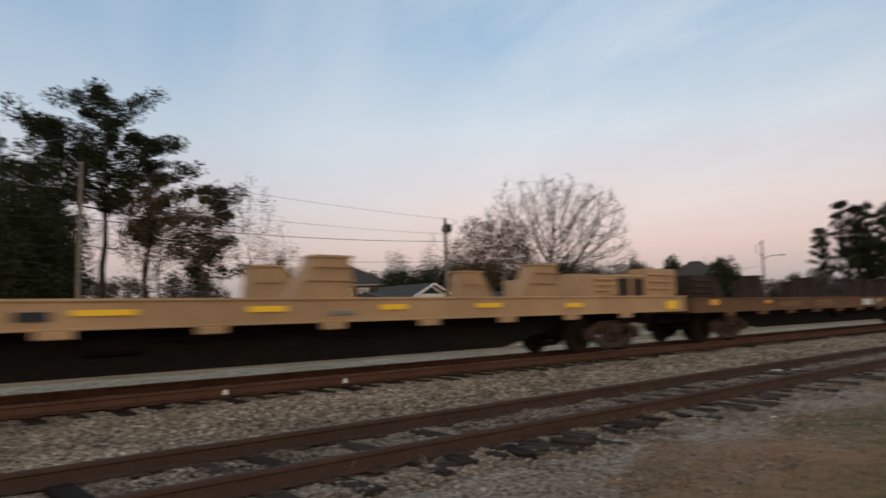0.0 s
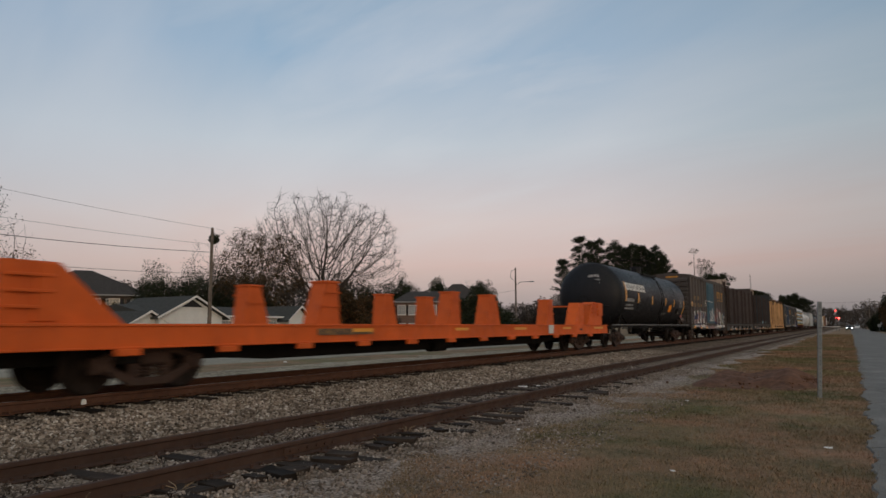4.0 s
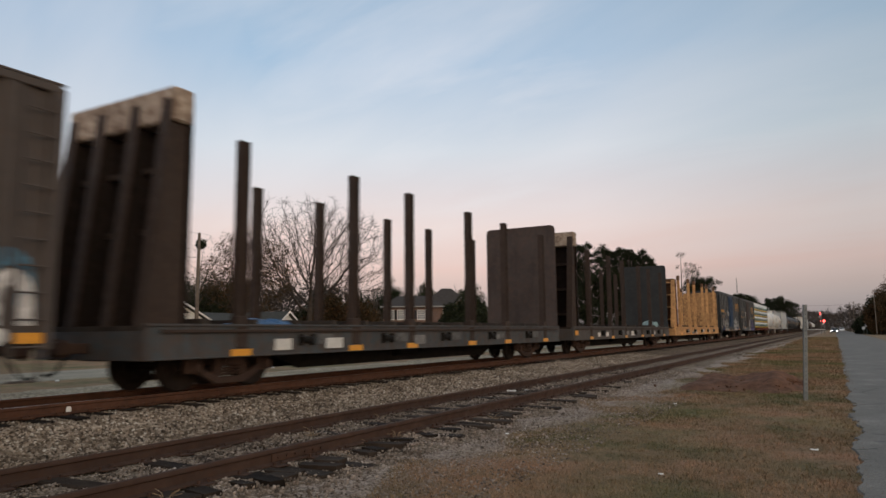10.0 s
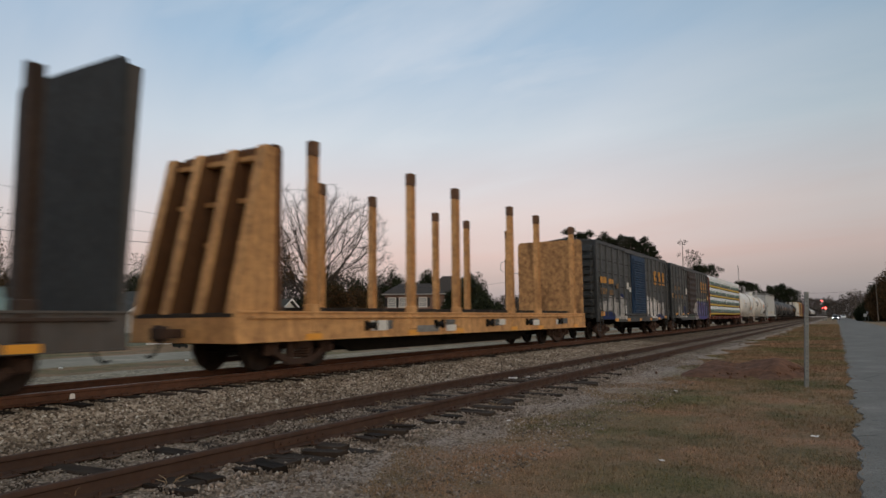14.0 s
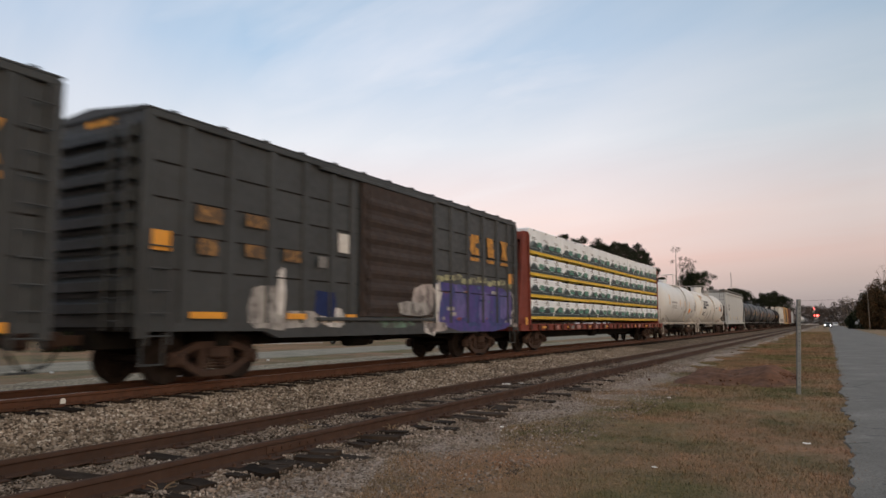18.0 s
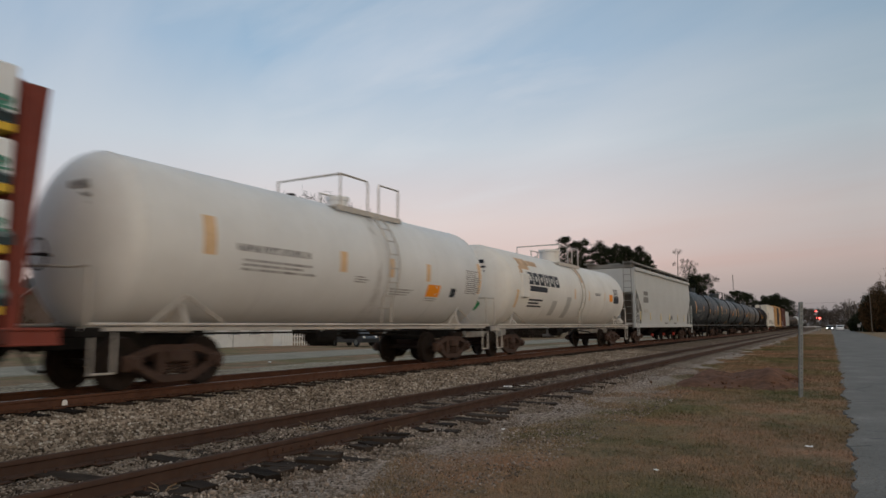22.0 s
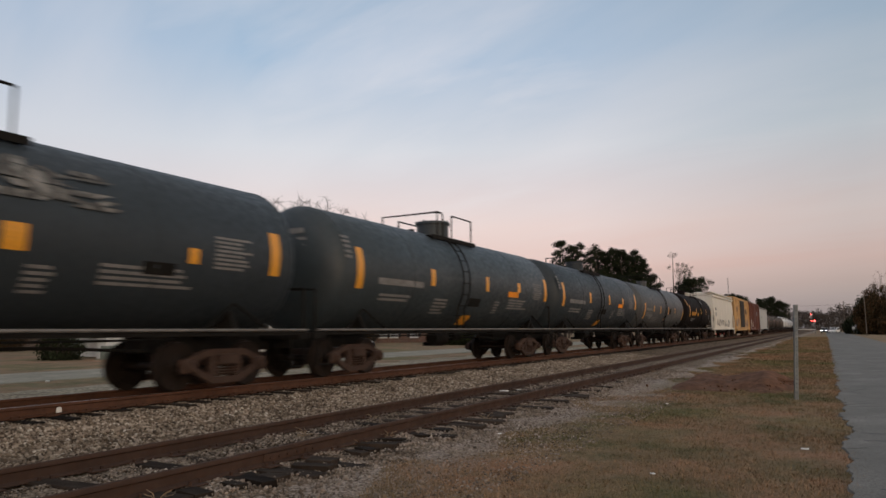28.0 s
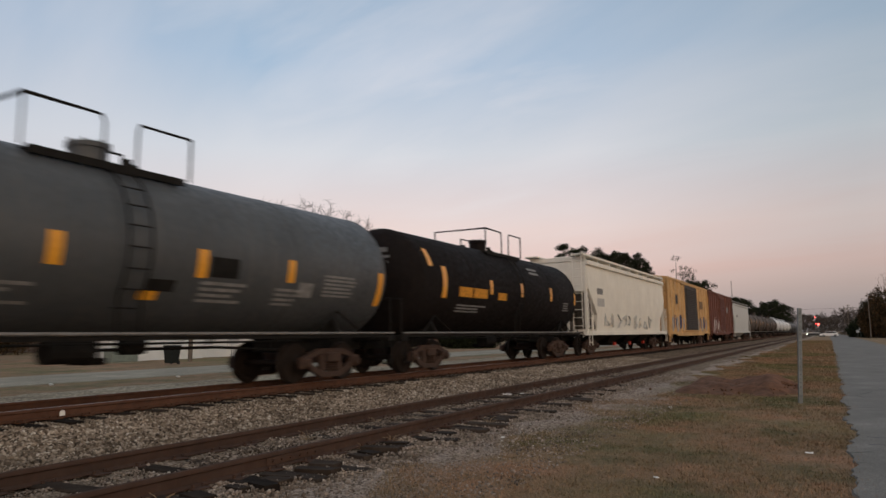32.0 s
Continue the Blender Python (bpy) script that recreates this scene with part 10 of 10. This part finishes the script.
def build_loose():
    g = np.random.default_rng(77)
    # ballast stones, thickest near the camera
    n = 64000
    ys = 1.0 + 38 * g.random(n) ** 1.7
    xs = g.uniform(-10.15, -7.05, n)
    strew("ballast_stones", xs, ys, bank(xs) + 0.012, g.uniform(0.013, 0.037, n), MAT_STONE, "loose brown-grey ballast stones on the bank", g)
    n = 13000
    ys = 1.0 + 30 * g.random(n) ** 1.5
    xs = g.uniform(-10.62, -9.95, n)
    strew("crib_stones", xs, ys, bank(xs) + 0.02, g.uniform(0.014, 0.030, n), MAT_STONE, "ballast stones between the main line's ties", g)
    n = 52000
    ys = 1.5 + 24 * g.random(n) ** 1.6
    xs = np.concatenate([g.uniform(-7.2, -5.3, n // 2), -5.4 + 2.6 * g.random(n - n // 2) ** 1.35])
    lie = np.interp(xs, [-7.45, -7.2, -6.9, -4.9, -4.55, -4.2, -3.3], [0.02, 0.045, 0.058, 0.036, 0.012, 0.0, 0.0])
    lie += np.array([0.035 * noise.noise((x * 1.7, y * 1.7, 4)) + 0.03 * noise.noise((x * 4, y * 4, 9)) if x < -4.5 else 0 for x, y in zip(xs, ys)])
    inner = xs < -5.35
    dim = inner & (g.random(n) < 0.40)
    strew("siding_dirt", xs[dim], ys[dim], lie[dim] - 0.004, g.uniform(0.008, 0.020, dim.sum()), MAT_SIDEDIRT, "dark crumbled ballast between the siding's rails", g)
    xs, ys, lie = xs[~dim], ys[~dim], lie[~dim]
    n = len(xs)
    strew("siding_stones", xs, ys, lie, g.uniform(0.008, 0.021, n) * np.where(g.random(n) < 0.02, 1.9, 1.0), MAT_SIDESTONE, "grey stones scattered along the siding", g)
    n = 700
    xs, ys = -2.1 + g.normal(0, 0.62, n), 20.2 + g.normal(0, 1.0, n)
    k = n // 2
    xs[:k], ys[:k] = -1.35 + g.normal(0, 0.26, k), 19.8 + g.normal(0, 0.55, k)
    up = 0.20 * np.exp(-((xs + 1.35) / 0.45) ** 2 - ((ys - 19.8) / 1.0) ** 2) + 0.05
    strew("soil_clods", xs, ys, up + 0.03, g.uniform(0.012, 0.042, n), MAT_SOIL, "dark clods of dug reddish soil on the heap", g, "soil")
    # grass blades in tufts
    n = 120000
    ys = 2.6 + np.where(g.random(n) < 0.8, 52 * g.random(n) ** 2.3, 20 + 130 * g.random(n) ** 1.4)
    xs = 0.35 - (4.6 + 0.5 * np.sin(ys)) * g.random(n) ** 0.9
    near = np.random.default_rng(78)      # the verge beside and behind the camera
    xs, ys = np.concatenate([xs, near.uniform(-4.4, 0.35, 16000)]), np.concatenate([ys, 3.0 - 9.0 * near.random(16000) ** 1.5])
    keep = np.array([noise.noise((x * 0.7, y * 0.7, 9)) + 0.32 + 0.42 * (x + 3.3) > 0 for x, y in zip(xs, ys)]) & (ys < 125)
    xs, ys = xs[keep], ys[keep]
    xs = np.minimum(xs, np.array([0.20 + wave(y, 1, 0.17) for y in ys]) + g.uniform(-0.2, 0.10, len(ys)))
    n = len(xs)
    per = 4
    h = g.uniform(0.012, 0.050, (n, per)) * g.uniform(0.6, 1.25, (n, 1)) * (1 + np.clip(ys - 14, 0, 100) / 60)[:, None]
    a = g.uniform(0, 2 * math.pi, (n, per))
    bx, by = xs[:, None] + g.normal(0, 0.05, (n, per)), ys[:, None] + g.normal(0, 0.05, (n, per))
    lean = g.uniform(0.3, 1.4, (n, per)) * h
    z0 = np.full((n, per), -0.01) + bank(bx)
    w = (0.005 * (1 + np.clip(ys - 10, 0, 110) / 12))[:, None]
    p0 = np.stack([bx - w * np.sin(a), by + w * np.cos(a), z0], -1)
    p1 = np.stack([bx + w * np.sin(a), by - w * np.cos(a), z0], -1)
    p2 = np.stack([bx + lean * np.cos(a), by + lean * np.sin(a), z0 + h], -1)
    v = np.stack([p0, p1, p2], 2).reshape(-1, 3)
    tagged(new("grass", raw_mesh("grass", v, np.arange(len(v)).reshape(-1, 3), MAT_BLADE)), "short dormant grass blades, brown and green", "grass", kind="stuff")
    # rotten ends of ties beside the siding's near rail
    for k in range(20):
        y = 4.2 + 0.32 * k + g.normal(0, 0.12) if k < 12 else 8.5 + 1.3 * (k - 12)
        L, w2, t2 = g.uniform(0.16, 0.36), g.uniform(0.06, 0.11), g.uniform(0.012, 0.03)
        v = [(sx * L * g.uniform(0.75, 1.05), sy * w2 * g.uniform(0.7, 1.1), (0.02 if sz else -0.06) + sz * t2 * g.uniform(0.5, 1.2)) for sx in (-1, 1) for sy in (-1, 1) for sz in (0, 1)]
        m = Mesh().add(v, [(0, 1, 3, 2), (4, 6, 7, 5), (0, 4, 5, 1), (2, 3, 7, 6), (0, 2, 6, 4), (1, 5, 7, 3)])
        o = new("timber_chunk", m.data("timber_chunk", MAT_TIE))
        o.matrix_basis = pose(-5.14 + g.normal(0, 0.10), y, 0.035, 0, 0, g.uniform(-22, 22))
        tagged(o, "rotten black chunk of an old tie in gravel", "timber", "timber chunks")
    # dry weeds beside and between the siding rails
    for k in range(16):
        y = 3.0 + 22 * g.random() ** 1.4
        x = g.choice([-5.3, -5.9, -6.5, -6.8]) + g.normal(0, 0.12)
        if k == 0:
            x, y = -5.35, 8.05
        o = thing("dry_weed", x, y, 0.02, "tuft of dry straw-coloured weed by the siding rail", "weed", "dry weeds")
        for _ in range(22 if k == 0 else 12):
            t, L = g.uniform(0, 2 * math.pi), g.uniform(0.06, 0.22)
            tip = (0.7 * L * math.cos(t), 0.7 * L * math.sin(t), L * g.uniform(0.25, 0.8))
            mid = (tip[0] * 0.4, tip[1] * 0.4, tip[2] * 0.75)
            part("stem", Mesh().path([(0, 0, -0.02), mid, tip], 0.004, 3), MAT_STRAW, o)


MAT_SIDESTONE = pieces("siding_stones", [(0.0, (0.092, 0.074, 0.060)), (0.5, (0.250, 0.205, 0.170)), (0.96, (0.38, 0.325, 0.280)), (1.0, (0.52, 0.47, 0.42))], scale=14)
MAT_SIDEDIRT = pieces("siding_dirt", [(0.0, (0.028, 0.021, 0.016)), (0.7, (0.085, 0.065, 0.050)), (1.0, (0.18, 0.155, 0.13))], scale=14)
MAT_STRAW = plain("dry_straw", (0.24, 0.18, 0.12), 0.9, 0.3)
build_loose()


# ---------------------------------------------------------------- what moves
def advance(t):
    """Metres that the train has rolled towards the camera after t seconds."""
    return 10.12 * t + 0.01016 * t * t


def motions():
    for car, mid in TRAIN:
        walk(car, [(t, pose(MAIN_X, mid - advance(t), MAIN_TOP)) for t in range(0, 33, 2)])
    first = {}
    for w, q in WHEELS:
        if q not in first:
            rows = []
            for k in range(0, 32 * FPS + 1):
                t = k / FPS
                rows.append((t, Matrix.Translation((0, q * 0.89, 0.457)) @ Matrix.Rotation(advance(t) / 0.457, 4, "X")))
            walk(w, rows)
            first[q] = w.animation_data
        else:
            w.rotation_mode = "QUATERNION"
            keys = w.animation_data_create()
            keys.action = first[q].action
            keys.action_slot = first[q].action_slot
    lit = car_thing("waiting_car", "dark hatchback with lit headlamps at the level crossing", M_CARDARK, True)
    walk(lit, [(0, pose(-0.1, 217, 0.03)), (27.9, pose(-0.1, 217, 0.03)), (28.4, pose(-0.5, 217, 0.03, 0, 0, -40)), (29, pose(-2.2, 217.5, 0.03, 0, 0, -80)), (32, pose(-3.4, 218, 0.03, 0, 0, -85))])
    hatch = car_thing("white_car", "white hatchback turning off at the level crossing", M_CARWHITE)
    walk(hatch, [(0, pose(2.6, 330, 0.03)), (17, pose(2.6, 330, 0.03)), (22, pose(2.3, 214, 0.03)), (27.5, pose(2.2, 212, 0.03)), (28.5, pose(2.0, 211.5, 0.03, 0, 0, -45)),
                 (29.2, pose(1.4, 211.5, 0.03, 0, 0, -78)), (32, pose(0.0, 211.3, 0.03, 0, 0, -85))])


motions()
